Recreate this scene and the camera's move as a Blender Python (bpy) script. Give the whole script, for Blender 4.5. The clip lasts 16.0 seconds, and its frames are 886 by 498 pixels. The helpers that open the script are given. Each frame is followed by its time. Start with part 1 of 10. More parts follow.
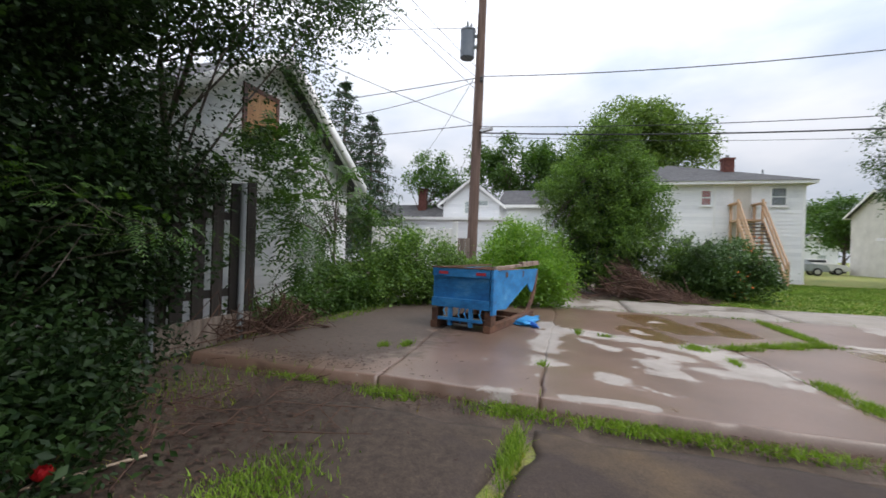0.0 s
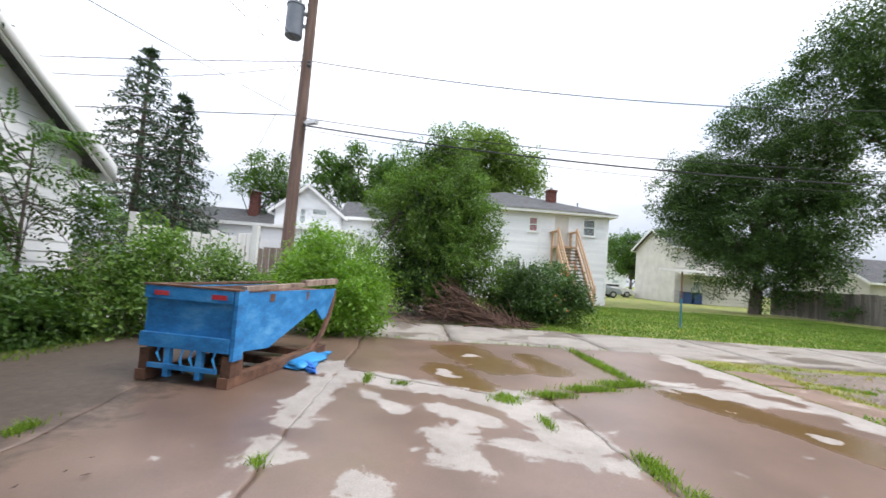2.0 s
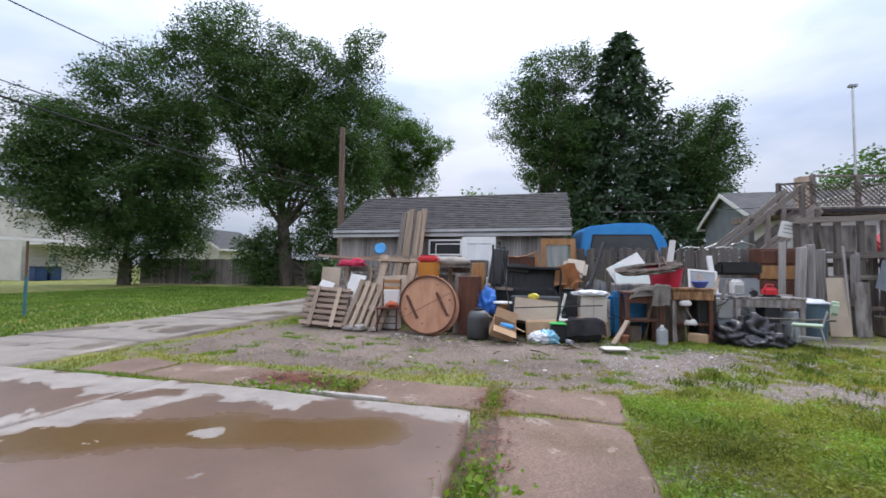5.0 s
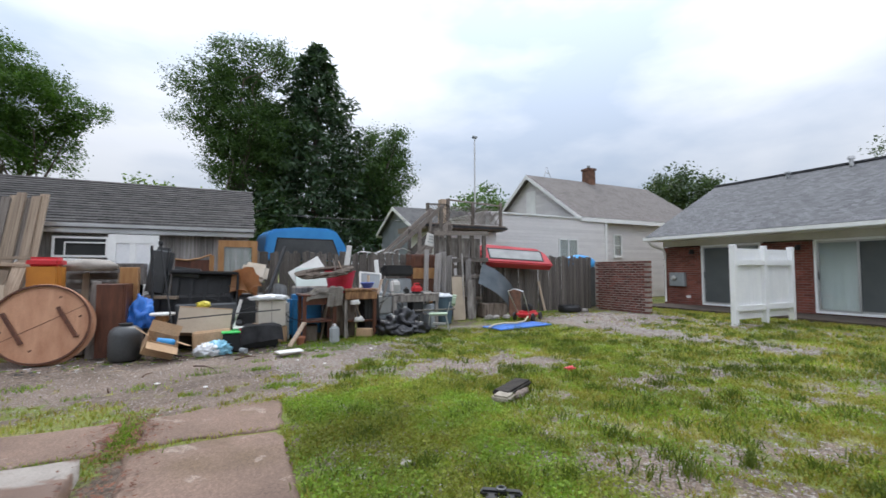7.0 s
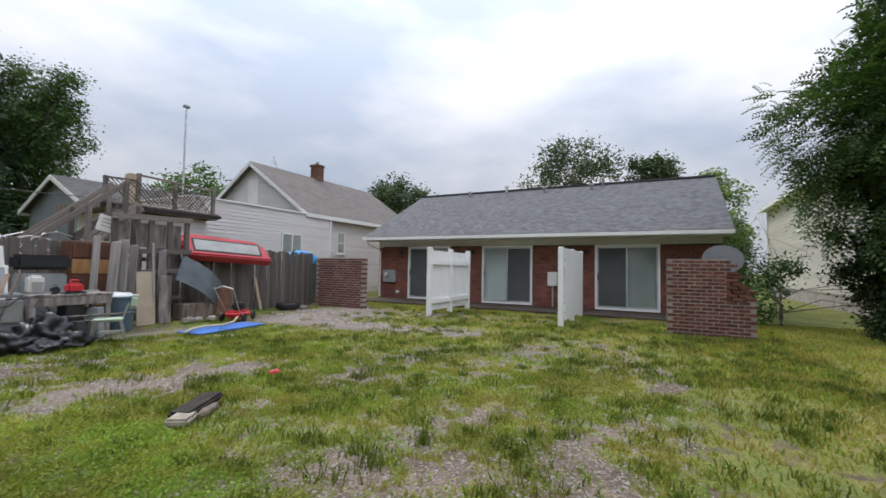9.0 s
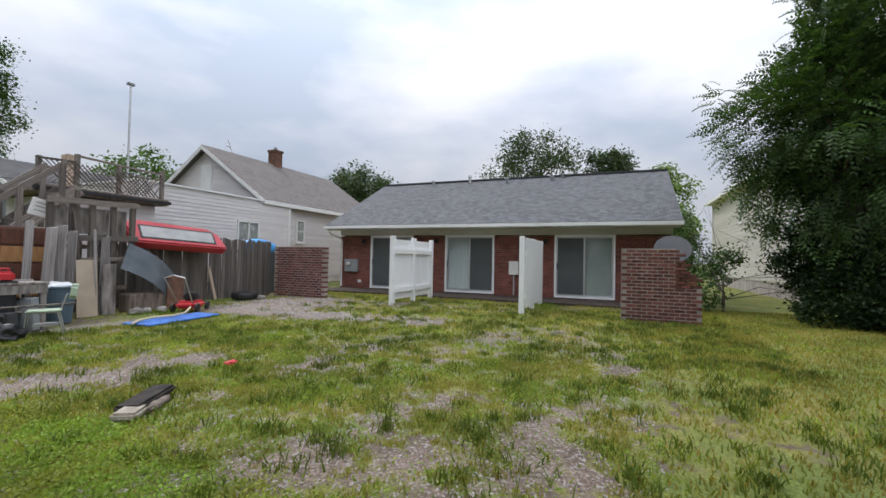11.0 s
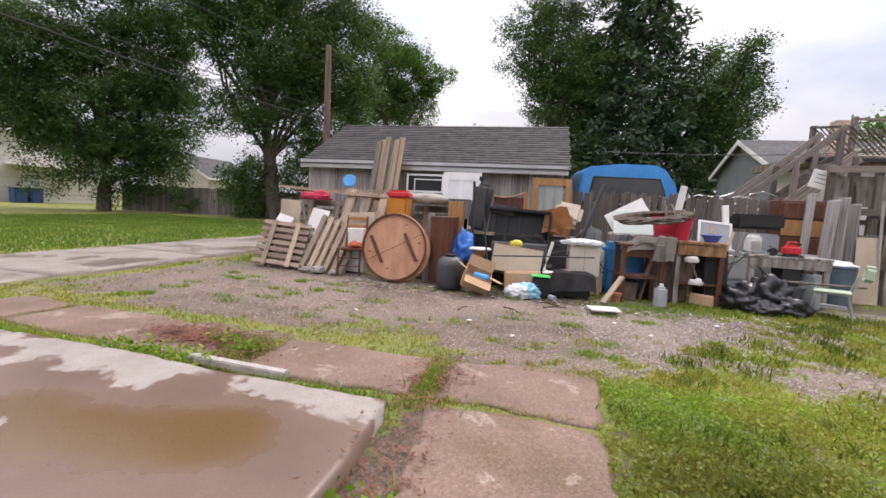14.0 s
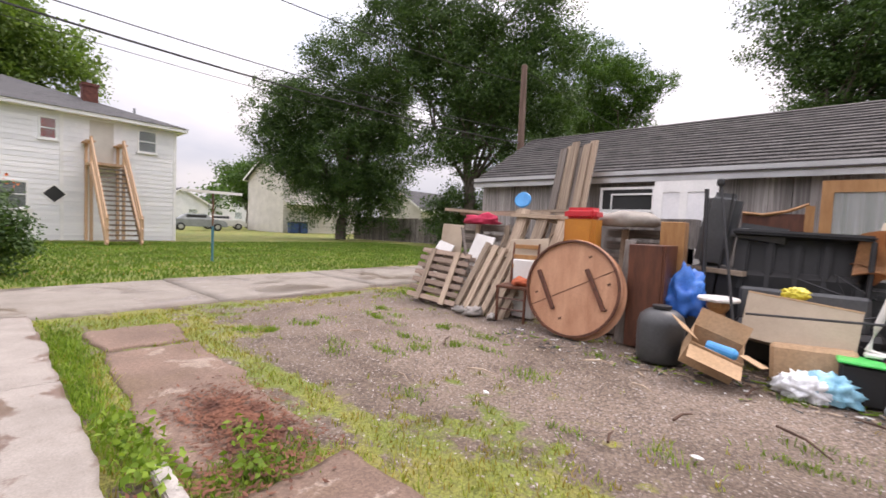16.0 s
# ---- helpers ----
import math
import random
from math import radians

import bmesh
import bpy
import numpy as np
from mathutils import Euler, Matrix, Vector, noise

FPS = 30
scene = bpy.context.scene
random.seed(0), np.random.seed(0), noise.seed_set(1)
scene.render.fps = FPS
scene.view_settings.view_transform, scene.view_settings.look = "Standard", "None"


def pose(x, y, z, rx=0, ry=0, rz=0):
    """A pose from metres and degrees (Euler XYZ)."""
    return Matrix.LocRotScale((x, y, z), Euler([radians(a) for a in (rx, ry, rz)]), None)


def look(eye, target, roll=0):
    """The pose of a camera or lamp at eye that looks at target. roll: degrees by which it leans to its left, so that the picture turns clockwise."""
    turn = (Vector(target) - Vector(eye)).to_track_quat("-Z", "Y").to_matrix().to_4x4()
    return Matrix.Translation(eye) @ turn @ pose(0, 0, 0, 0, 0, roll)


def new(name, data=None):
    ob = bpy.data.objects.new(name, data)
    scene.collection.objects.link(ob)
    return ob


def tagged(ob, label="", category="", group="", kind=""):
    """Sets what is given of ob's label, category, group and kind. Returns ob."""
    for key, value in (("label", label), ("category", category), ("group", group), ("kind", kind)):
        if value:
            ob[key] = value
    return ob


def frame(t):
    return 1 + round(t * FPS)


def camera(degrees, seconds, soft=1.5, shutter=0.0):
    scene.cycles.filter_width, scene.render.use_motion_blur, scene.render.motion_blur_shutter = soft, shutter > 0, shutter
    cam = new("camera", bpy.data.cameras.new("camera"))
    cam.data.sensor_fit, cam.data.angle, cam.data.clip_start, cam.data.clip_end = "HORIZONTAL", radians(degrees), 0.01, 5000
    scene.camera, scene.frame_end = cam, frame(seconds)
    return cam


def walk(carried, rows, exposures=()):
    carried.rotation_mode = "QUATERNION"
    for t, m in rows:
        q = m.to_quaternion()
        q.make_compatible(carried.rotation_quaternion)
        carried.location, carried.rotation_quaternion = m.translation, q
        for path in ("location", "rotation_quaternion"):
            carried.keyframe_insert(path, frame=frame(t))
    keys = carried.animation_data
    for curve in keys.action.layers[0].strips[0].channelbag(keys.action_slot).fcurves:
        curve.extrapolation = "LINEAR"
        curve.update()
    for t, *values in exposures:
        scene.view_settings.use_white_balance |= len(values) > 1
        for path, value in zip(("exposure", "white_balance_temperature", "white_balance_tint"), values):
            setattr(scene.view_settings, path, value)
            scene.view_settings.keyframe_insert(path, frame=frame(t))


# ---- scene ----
cam = camera(92.8, 16.0, soft=1.6, shutter=0.15)
PATH = [
    (0, (4.327, -0.772, 1.178), (2.409, -1.339, 1.182), 1.8),
    (0.5, (3.848, -0.73, 1.19), (2.058, -1.621, 1.226), -0.4),
    (1, (3.513, -0.521, 1.221), (1.708, -1.382, 1.202), 1.7),
    (1.5, (3.024, -0.347, 1.24), (1.053, -0.668, 1.348), 4.1),
    (2, (2.598, -0.175, 1.217), (0.604, -0.065, 1.331), 4.1),
    (2.5, (2.283, 0.023, 1.244), (0.364, 0.585, 1.247), 4.0),
    (3, (1.889, 0.171, 1.228), (0.211, 1.258, 1.276), 3.3),
    (3.5, (1.732, 0.372, 1.246), (0.279, 1.746, 1.269), 2.7),
    (4, (1.675, 0.552, 1.257), (0.464, 2.143, 1.287), 2.5),
    (4.5, (1.595, 0.643, 1.279), (0.808, 2.481, 1.35), 1.4),
    (5, (1.563, 0.665, 1.26), (1.109, 2.61, 1.348), 0.5),
    (7.5, (1.974, 0.577, 1.309), (3.139, 2.2, 1.416), -0.1),
    (8, (2.079, 0.556, 1.301), (3.478, 1.982, 1.406), -0.0),
    (8.5, (2.1, 0.666, 1.302), (3.713, 1.845, 1.384), 0.8),
    (9, (2.173, 0.657, 1.314), (3.939, 1.591, 1.404), 1.0),
    (9.5, (2.196, 0.657, 1.329), (4.048, 1.411, 1.387), 1.1),
    (12, (2.116, 0.687, 1.262), (3.927, 1.536, 1.264), 1.1),
    (12.5, (2.015, 0.754, 1.271), (3.46, 2.135, 1.197), 3.8),
    (13, (1.874, 1.061, 1.239), (2.614, 2.915, 1.113), 1.8),
    (13.5, (1.866, 1.441, 1.231), (1.972, 3.433, 1.079), 2.6),
    (14, (1.814, 1.877, 1.233), (1.362, 3.816, 1.042), 3.1),
    (14.5, (1.805, 2.399, 1.232), (1.409, 4.352, 1.068), 2.2),
    (15, (1.789, 2.876, 1.242), (1.014, 4.716, 1.118), 3.1),
    (15.5, (1.652, 3.384, 1.215), (0.639, 5.107, 1.165), 3.2),
    (16, (1.469, 3.819, 1.191), (0.166, 5.333, 1.088), 2.5),
]
walk(cam, [(t, look(eye, target, roll)) for t, eye, target, roll in PATH],
     exposures=((0, 0.37, 6500, 12), (0.7, 0.5, 6500, 12), (1.5, 0.95, 6500, 11), (2.5, 0.68, 6480, 14), (3.5, 0.46, 6450, 17), (5, 0.36, 6100, 15), (7.5, 0.28, 6400, 10), (9, 0.15, 6500, 12),
                (12, 0.2, 6500, 12), (13.5, 0.52, 6800, 18), (14.5, 0.66, 7050, 21), (16, 0.72, 7100, 22)))

# ---------------------------------------------------------------- world and light
SUN_EL, SUN_AZ = radians(55), radians(200)
world = bpy.data.worlds.new("overcast_sky")
scene.world = world
world.use_nodes = True
wt = world.node_tree
wt.nodes.clear()
w_out = wt.nodes.new("ShaderNodeOutputWorld")
w_bg = wt.nodes.new("ShaderNodeBackground")
w_sky = wt.nodes.new("ShaderNodeTexSky")
w_sky.sky_type = "NISHITA"
w_sky.sun_disc = False
w_sky.sun_elevation, w_sky.sun_rotation = SUN_EL, SUN_AZ
w_sky.air_density, w_sky.dust_density = 1.0, 2.0
w_gain = wt.nodes.new("ShaderNodeMix")
w_gain.data_type, w_gain.blend_type = "RGBA", "MULTIPLY"
w_gain.inputs["Factor"].default_value = 1.0
w_gain.inputs["B"].default_value = (0.10, 0.10, 0.10, 1)
w_co = wt.nodes.new("ShaderNodeTexCoord")
w_map = wt.nodes.new("ShaderNodeMapping")
w_map.inputs["Scale"].default_value = (1.4, 1.4, 3.6)
w_noise = wt.nodes.new("ShaderNodeTexNoise")
w_noise.inputs["Scale"].default_value = 1.5
w_noise.inputs["Detail"].default_value = 6
w_noise.inputs["Roughness"].default_value = 0.5
w_ramp = wt.nodes.new("ShaderNodeValToRGB")
w_ramp.color_ramp.elements[0].position, w_ramp.color_ramp.elements[0].color = 0.36, (0.60, 0.69, 0.83, 1)
w_ramp.color_ramp.elements[1].position, w_ramp.color_ramp.elements[1].color = 0.60, (0.97, 1.0, 1.06, 1)
w_mix = wt.nodes.new("ShaderNodeMix")
w_mix.data_type = "RGBA"
w_mix.inputs["Factor"].default_value = 0.86
wt.links.new(w_co.outputs["Generated"], w_map.inputs["Vector"])
wt.links.new(w_map.outputs["Vector"], w_noise.inputs["Vector"])
wt.links.new(w_noise.outputs["Fac"], w_ramp.inputs["Fac"])
wt.links.new(w_sky.outputs["Color"], w_gain.inputs["A"])
wt.links.new(w_gain.outputs["Result"], w_mix.inputs["A"])
wt.links.new(w_ramp.outputs["Color"], w_mix.inputs["B"])
w_sep = wt.nodes.new("ShaderNodeSeparateXYZ")
w_up = wt.nodes.new("ShaderNodeMapRange")  # an overcast sky is brightest overhead
w_up.inputs["From Min"].default_value, w_up.inputs["From Max"].default_value = 0.0, 0.95
w_up.interpolation_type = "SMOOTHSTEP"
w_up.inputs["To Min"].default_value, w_up.inputs["To Max"].default_value = 0.58, 1.95
w_dome = wt.nodes.new("ShaderNodeMix")
w_dome.data_type, w_dome.blend_type = "RGBA", "MULTIPLY"
w_dome.inputs["Factor"].default_value = 1.0
wt.links.new(w_co.outputs["Generated"], w_sep.inputs["Vector"])
wt.links.new(w_sep.outputs["Z"], w_up.inputs["Value"])
wt.links.new(w_mix.outputs["Result"], w_dome.inputs["A"])
wt.links.new(w_up.outputs["Result"], w_dome.inputs["B"])
wt.links.new(w_dome.outputs["Result"], w_bg.inputs["Color"])
w_bg.inputs["Strength"].default_value = 1.0
wt.links.new(w_bg.outputs["Background"], w_out.inputs["Surface"])

sun = new("sun", bpy.data.lights.new("sun", "SUN"))
sun.data.energy, sun.data.angle, sun.data.color = 1.2, radians(18), (1.0, 0.96, 0.90)
sun.matrix_world = look((-20 * math.sin(SUN_AZ), -20 * math.cos(SUN_AZ), 28), (0, 0, 0))


# ---------------------------------------------------------------- materials
def rgb(c):
    return (c[0], c[1], c[2], 1.0)


def nodes_of(name):
    m = bpy.data.materials.new(name)
    m.use_nodes = True
    nt = m.node_tree
    return m, nt, nt.nodes["Principled BSDF"]


def add(nt, kind, **values):
    n = nt.nodes.new(kind)
    for k, v in values.items():
        n.inputs[k.replace("_", " ")].default_value = v
    return n


def mixer(nt, a, b, fac, blend="MIX"):
    n = nt.nodes.new("ShaderNodeMix")
    n.data_type, n.blend_type = "RGBA", blend
    for key, v in (("A", a), ("B", b), ("Factor", fac)):
        if isinstance(v, (tuple, float, int)):
            n.inputs[key].default_value = v
        else:
            nt.links.new(v, n.inputs[key])
    return n.outputs["Result"]


def steps(nt, src, stops):
    r = nt.nodes.new("ShaderNodeValToRGB")
    while len(r.color_ramp.elements) < len(stops):
        r.color_ramp.elements.new(0.5)
    for e, (p, c) in zip(r.color_ramp.elements, stops):
        e.position, e.color = p, (rgb(c) if isinstance(c, tuple) else (c, c, c, 1))
    nt.links.new(src, r.inputs["Fac"])
    return r.outputs["Color"]


def surface(name, c1, c2, scale=3.0, fine=60.0, rough=0.8, bump=0.15, stretch=(1, 1, 1), metal=0.0, per_piece=0.0, c3=None,
            rough2=None, spec=0.5, world_space=False):
    """Two colours mixed by a broad noise, a fine grain over them, bump, and a lighter or darker shade piece by piece."""
    m, nt, p = nodes_of(name)
    co = nt.nodes.new("ShaderNodeTexCoord")
    vec = co.outputs["Object"]
    if world_space:
        vec = nt.nodes.new("ShaderNodeNewGeometry").outputs["Position"]
    mp = nt.nodes.new("ShaderNodeMapping")
    mp.inputs["Scale"].default_value = stretch
    nt.links.new(vec, mp.inputs["Vector"])
    info = nt.nodes.new("ShaderNodeObjectInfo")
    off = nt.nodes.new("ShaderNodeVectorMath")
    off.operation = "MULTIPLY_ADD"
    off.inputs[1].default_value = (1, 1, 1)
    sc = nt.nodes.new("ShaderNodeVectorMath")
    sc.operation = "SCALE"
    sc.inputs[0].default_value = (37.0, 11.0, 23.0)
    nt.links.new(info.outputs["Random"], sc.inputs["Scale"])
    nt.links.new(mp.outputs["Vector"], off.inputs[0])
    nt.links.new(sc.outputs["Vector"], off.inputs[2])
    big = add(nt, "ShaderNodeTexNoise", Scale=scale, Detail=5.0, Roughness=0.6)
    small = add(nt, "ShaderNodeTexNoise", Scale=fine, Detail=3.0, Roughness=0.7)
    nt.links.new(off.outputs["Vector"], big.inputs["Vector"])
    nt.links.new(off.outputs["Vector"], small.inputs["Vector"])
    stops = [(0.32, c1), (0.68, c2)] if c3 is None else [(0.28, c1), (0.52, c2), (0.72, c3)]
    col = steps(nt, big.outputs["Fac"], stops)
    grain = steps(nt, small.outputs["Fac"], [(0.25, 0.72), (0.75, 1.22)])
    col = mixer(nt, col, grain, 0.8 if bump > 0.06 else 0.25, "MULTIPLY")
    if per_piece:
        tone = steps(nt, info.outputs["Random"], [(0.0, 1 - per_piece), (1.0, 1 + per_piece)])
        col = mixer(nt, col, tone, 1.0, "MULTIPLY")
    nt.links.new(col, p.inputs["Base Color"])
    if rough2 is None:
        p.inputs["Roughness"].default_value = rough
    else:
        nt.links.new(steps(nt, big.outputs["Fac"], [(0.35, rough), (0.65, rough2)]), p.inputs["Roughness"])
    p.inputs["Metallic"].default_value = metal
    p.inputs["Specular IOR Level"].default_value = spec
    if bump:
        b = add(nt, "ShaderNodeBump", Strength=bump, Distance=0.01)
        nt.links.new(small.outputs["Fac"], b.inputs["Height"])
        nt.links.new(b.outputs["Normal"], p.inputs["Normal"])
    return m


def leafy(name, dark, light, glow=0.35, sheen=0.35, dry=None):
    """Leaves: colour from leaf to leaf, some light through the blade."""
    m, nt, p = nodes_of(name)
    geo = nt.nodes.new("ShaderNodeNewGeometry")
    n = add(nt, "ShaderNodeTexNoise", Scale=0.9, Detail=3.0)
    nt.links.new(geo.outputs["Position"], n.inputs["Vector"])
    a = steps(nt, geo.outputs["Random Per Island"], [(0.0, dark), (1.0, light)])
    if dry:
        n2 = add(nt, "ShaderNodeTexNoise", Scale=1.15, Detail=6.0, Roughness=0.65)
        nt.links.new(geo.outputs["Position"], n2.inputs["Vector"])
        b = steps(nt, geo.outputs["Random Per Island"], [(0.0, dry[0]), (1.0, dry[1])])
        a = mixer(nt, a, b, steps(nt, n2.outputs["Fac"], [(0.44, 0.0), (0.56, 1.0)]))
    tone = steps(nt, n.outputs["Fac"], [(0.3, 0.7), (0.7, 1.3)])
    col = mixer(nt, a, tone, 1.0, "MULTIPLY")
    nt.links.new(col, p.inputs["Base Color"])
    p.inputs["Roughness"].default_value = 0.45
    p.inputs["Specular IOR Level"].default_value = sheen
    tr = nt.nodes.new("ShaderNodeBsdfTranslucent")
    nt.links.new(mixer(nt, col, (1.25, 1.35, 0.55, 1), 1.0, "MULTIPLY"), tr.inputs["Color"])
    mx = nt.nodes.new("ShaderNodeMixShader")
    mx.inputs["Fac"].default_value = glow
    nt.links.new(p.outputs["BSDF"], mx.inputs[1])
    nt.links.new(tr.outputs["BSDF"], mx.inputs[2])
    nt.links.new(mx.outputs["Shader"], nt.nodes["Material Output"].inputs["Surface"])
    return m


def shingles(name, c1, c2, c3, rows=7.0, rough=0.85):
    """Asphalt shingle tabs: each tab a shade of its own, dark gaps between."""
    m, nt, p = nodes_of(name)
    co = nt.nodes.new("ShaderNodeTexCoord")
    br = add(nt, "ShaderNodeTexBrick", Scale=1.0, Mortar_Size=0.008, Mortar_Smooth=0.6, Brick_Width=0.17, Row_Height=1.0 / rows, Bias=0.0)
    br.inputs["Color1"].default_value, br.inputs["Color2"].default_value = rgb(c1), rgb(c2)
    br.inputs["Mortar"].default_value = rgb(tuple(v * 0.62 for v in c1))
    nt.links.new(co.outputs["UV"], br.inputs["Vector"])
    big = add(nt, "ShaderNodeTexNoise", Scale=1.3, Detail=8.0, Roughness=0.75)
    nt.links.new(co.outputs["UV"], big.inputs["Vector"])
    fine = add(nt, "ShaderNodeTexNoise", Scale=45.0, Detail=3.0)
    nt.links.new(co.outputs["UV"], fine.inputs["Vector"])
    worn = steps(nt, big.outputs["Fac"], [(0.42, 0.0), (0.72, 0.75)])
    col = mixer(nt, br.outputs["Color"], rgb(c3), worn)
    col = mixer(nt, col, steps(nt, fine.outputs["Fac"], [(0.25, 0.65), (0.75, 1.3)]), 0.9, "MULTIPLY")
    nt.links.new(col, p.inputs["Base Color"])
    p.inputs["Roughness"].default_value = rough
    b = add(nt, "ShaderNodeBump", Strength=0.5, Distance=0.02)
    nt.links.new(br.outputs["Fac"], b.inputs["Height"])
    b.invert = True
    nt.links.new(b.outputs["Normal"], p.inputs["Normal"])
    return m


def brickwall(name, c1, c2, mortar):
    m, nt, p = nodes_of(name)
    co = nt.nodes.new("ShaderNodeTexCoord")
    br = add(nt, "ShaderNodeTexBrick", Scale=1.0, Mortar_Size=0.006, Brick_Width=0.21, Row_Height=0.075)
    br.inputs["Color1"].default_value, br.inputs["Color2"].default_value, br.inputs["Mortar"].default_value = rgb(c1), rgb(c2), rgb(mortar)
    nt.links.new(co.outputs["UV"], br.inputs["Vector"])
    n = add(nt, "ShaderNodeTexNoise", Scale=1.2, Detail=7.0, Roughness=0.65)
    nt.links.new(co.outputs["UV"], n.inputs["Vector"])
    col = mixer(nt, br.outputs["Color"], steps(nt, n.outputs["Fac"], [(0.3, 0.55), (0.7, 1.35)]), 1.0, "MULTIPLY")
    nt.links.new(col, p.inputs["Base Color"])
    p.inputs["Roughness"].default_value = 0.9
    b = add(nt, "ShaderNodeBump", Strength=0.6, Distance=0.012)
    b.invert = True
    nt.links.new(br.outputs["Fac"], b.inputs["Height"])
    nt.links.new(b.outputs["Normal"], p.inputs["Normal"])
    return m


def glassy(name, tint, rough=0.02):
    m, nt, p = nodes_of(name)
    p.inputs["Base Color"].default_value = rgb(tint)
    p.inputs["Roughness"].default_value = rough
    p.inputs["Transmission Weight"].default_value = 0.9
    p.inputs["IOR"].default_value = 1.45
    return m


def ground_material():
    """Soil, gravel and turf: the share of turf and gravel comes from the sheet, the grain from noise."""
    m, nt, p = nodes_of("ground_soil_turf")
    geo = nt.nodes.new("ShaderNodeNewGeometry")
    turf = nt.nodes.new("ShaderNodeAttribute")
    turf.attribute_name = "turf"
    stone = nt.nodes.new("ShaderNodeAttribute")
    stone.attribute_name = "stone"
    pos = geo.outputs["Position"]

    def noise_tex(scale, detail=4.0, rough=0.6):
        n = add(nt, "ShaderNodeTexNoise", Scale=scale, Detail=detail, Roughness=rough)
        nt.links.new(pos, n.inputs["Vector"])
        return n.outputs["Fac"]

    vor = add(nt, "ShaderNodeTexVoronoi", Scale=55.0)
    nt.links.new(pos, vor.inputs["Vector"])
    peb = steps(nt, vor.outputs["Color"], [(0.0, (0.18, 0.137, 0.108)), (0.45, (0.258, 0.203, 0.162)), (0.8, (0.32, 0.260, 0.214)), (1.0, (0.42, 0.365, 0.315))])
    gap = steps(nt, vor.outputs["Distance"], [(0.35, 1.0), (0.75, 0.45)])
    gravel = mixer(nt, peb, gap, 1.0, "MULTIPLY")
    gravel = mixer(nt, gravel, steps(nt, noise_tex(0.75, 6.0), [(0.34, (0.52, 0.46, 0.40)), (0.5, (0.95, 0.9, 0.86)), (0.7, (1.08, 1.03, 1.0))]), 1.0, "MULTIPLY")
    soil = steps(nt, noise_tex(3.0, 6.0), [(0.3, (0.042, 0.028, 0.021)), (0.7, (0.125, 0.088, 0.063))])
    soil = mixer(nt, soil, steps(nt, noise_tex(70.0, 3.0), [(0.3, 0.7), (0.7, 1.3)]), 1.0, "MULTIPLY")
    grass = steps(nt, noise_tex(0.9, 5.0), [(0.30, (0.11, 0.16, 0.028)), (0.48, (0.17, 0.20, 0.038)), (0.56, (0.215, 0.21, 0.048)), (0.68, (0.27, 0.225, 0.08))])
    mown = steps(nt, turf.outputs["Fac"], [(1.05, 0.0), (1.35, 1.0)])
    grass = mixer(nt, grass, steps(nt, noise_tex(1.3, 4.0), [(0.3, (0.09, 0.165, 0.028)), (0.7, (0.135, 0.225, 0.042))]), mown)
    grass = mixer(nt, grass, steps(nt, noise_tex(55.0, 5.0, 0.75), [(0.3, 0.25), (0.7, 1.6)]), 1.0, "MULTIPLY")
    base = mixer(nt, soil, gravel, stone.outputs["Fac"])
    frayed = nt.nodes.new("ShaderNodeMath")
    frayed.operation = "ADD"
    nt.links.new(turf.outputs["Fac"], frayed.inputs[0])
    edge = nt.nodes.new("ShaderNodeMapRange")
    edge.inputs["To Min"].default_value, edge.inputs["To Max"].default_value = -0.6, 0.6
    nt.links.new(noise_tex(9.0, 8.0, 0.8), edge.inputs["Value"])
    nt.links.new(edge.outputs["Result"], frayed.inputs[1])
    mask = steps(nt, frayed.outputs["Value"], [(0.42, 0.0), (0.58, 1.0)])
    nt.links.new(mixer(nt, base, grass, mask), p.inputs["Base Color"])
    p.inputs["Roughness"].default_value = 0.9
    b = add(nt, "ShaderNodeBump", Strength=0.6, Distance=0.03)
    nt.links.new(noise_tex(45.0, 5.0, 0.7), b.inputs["Height"])
    nt.links.new(b.outputs["Normal"], p.inputs["Normal"])
    return m


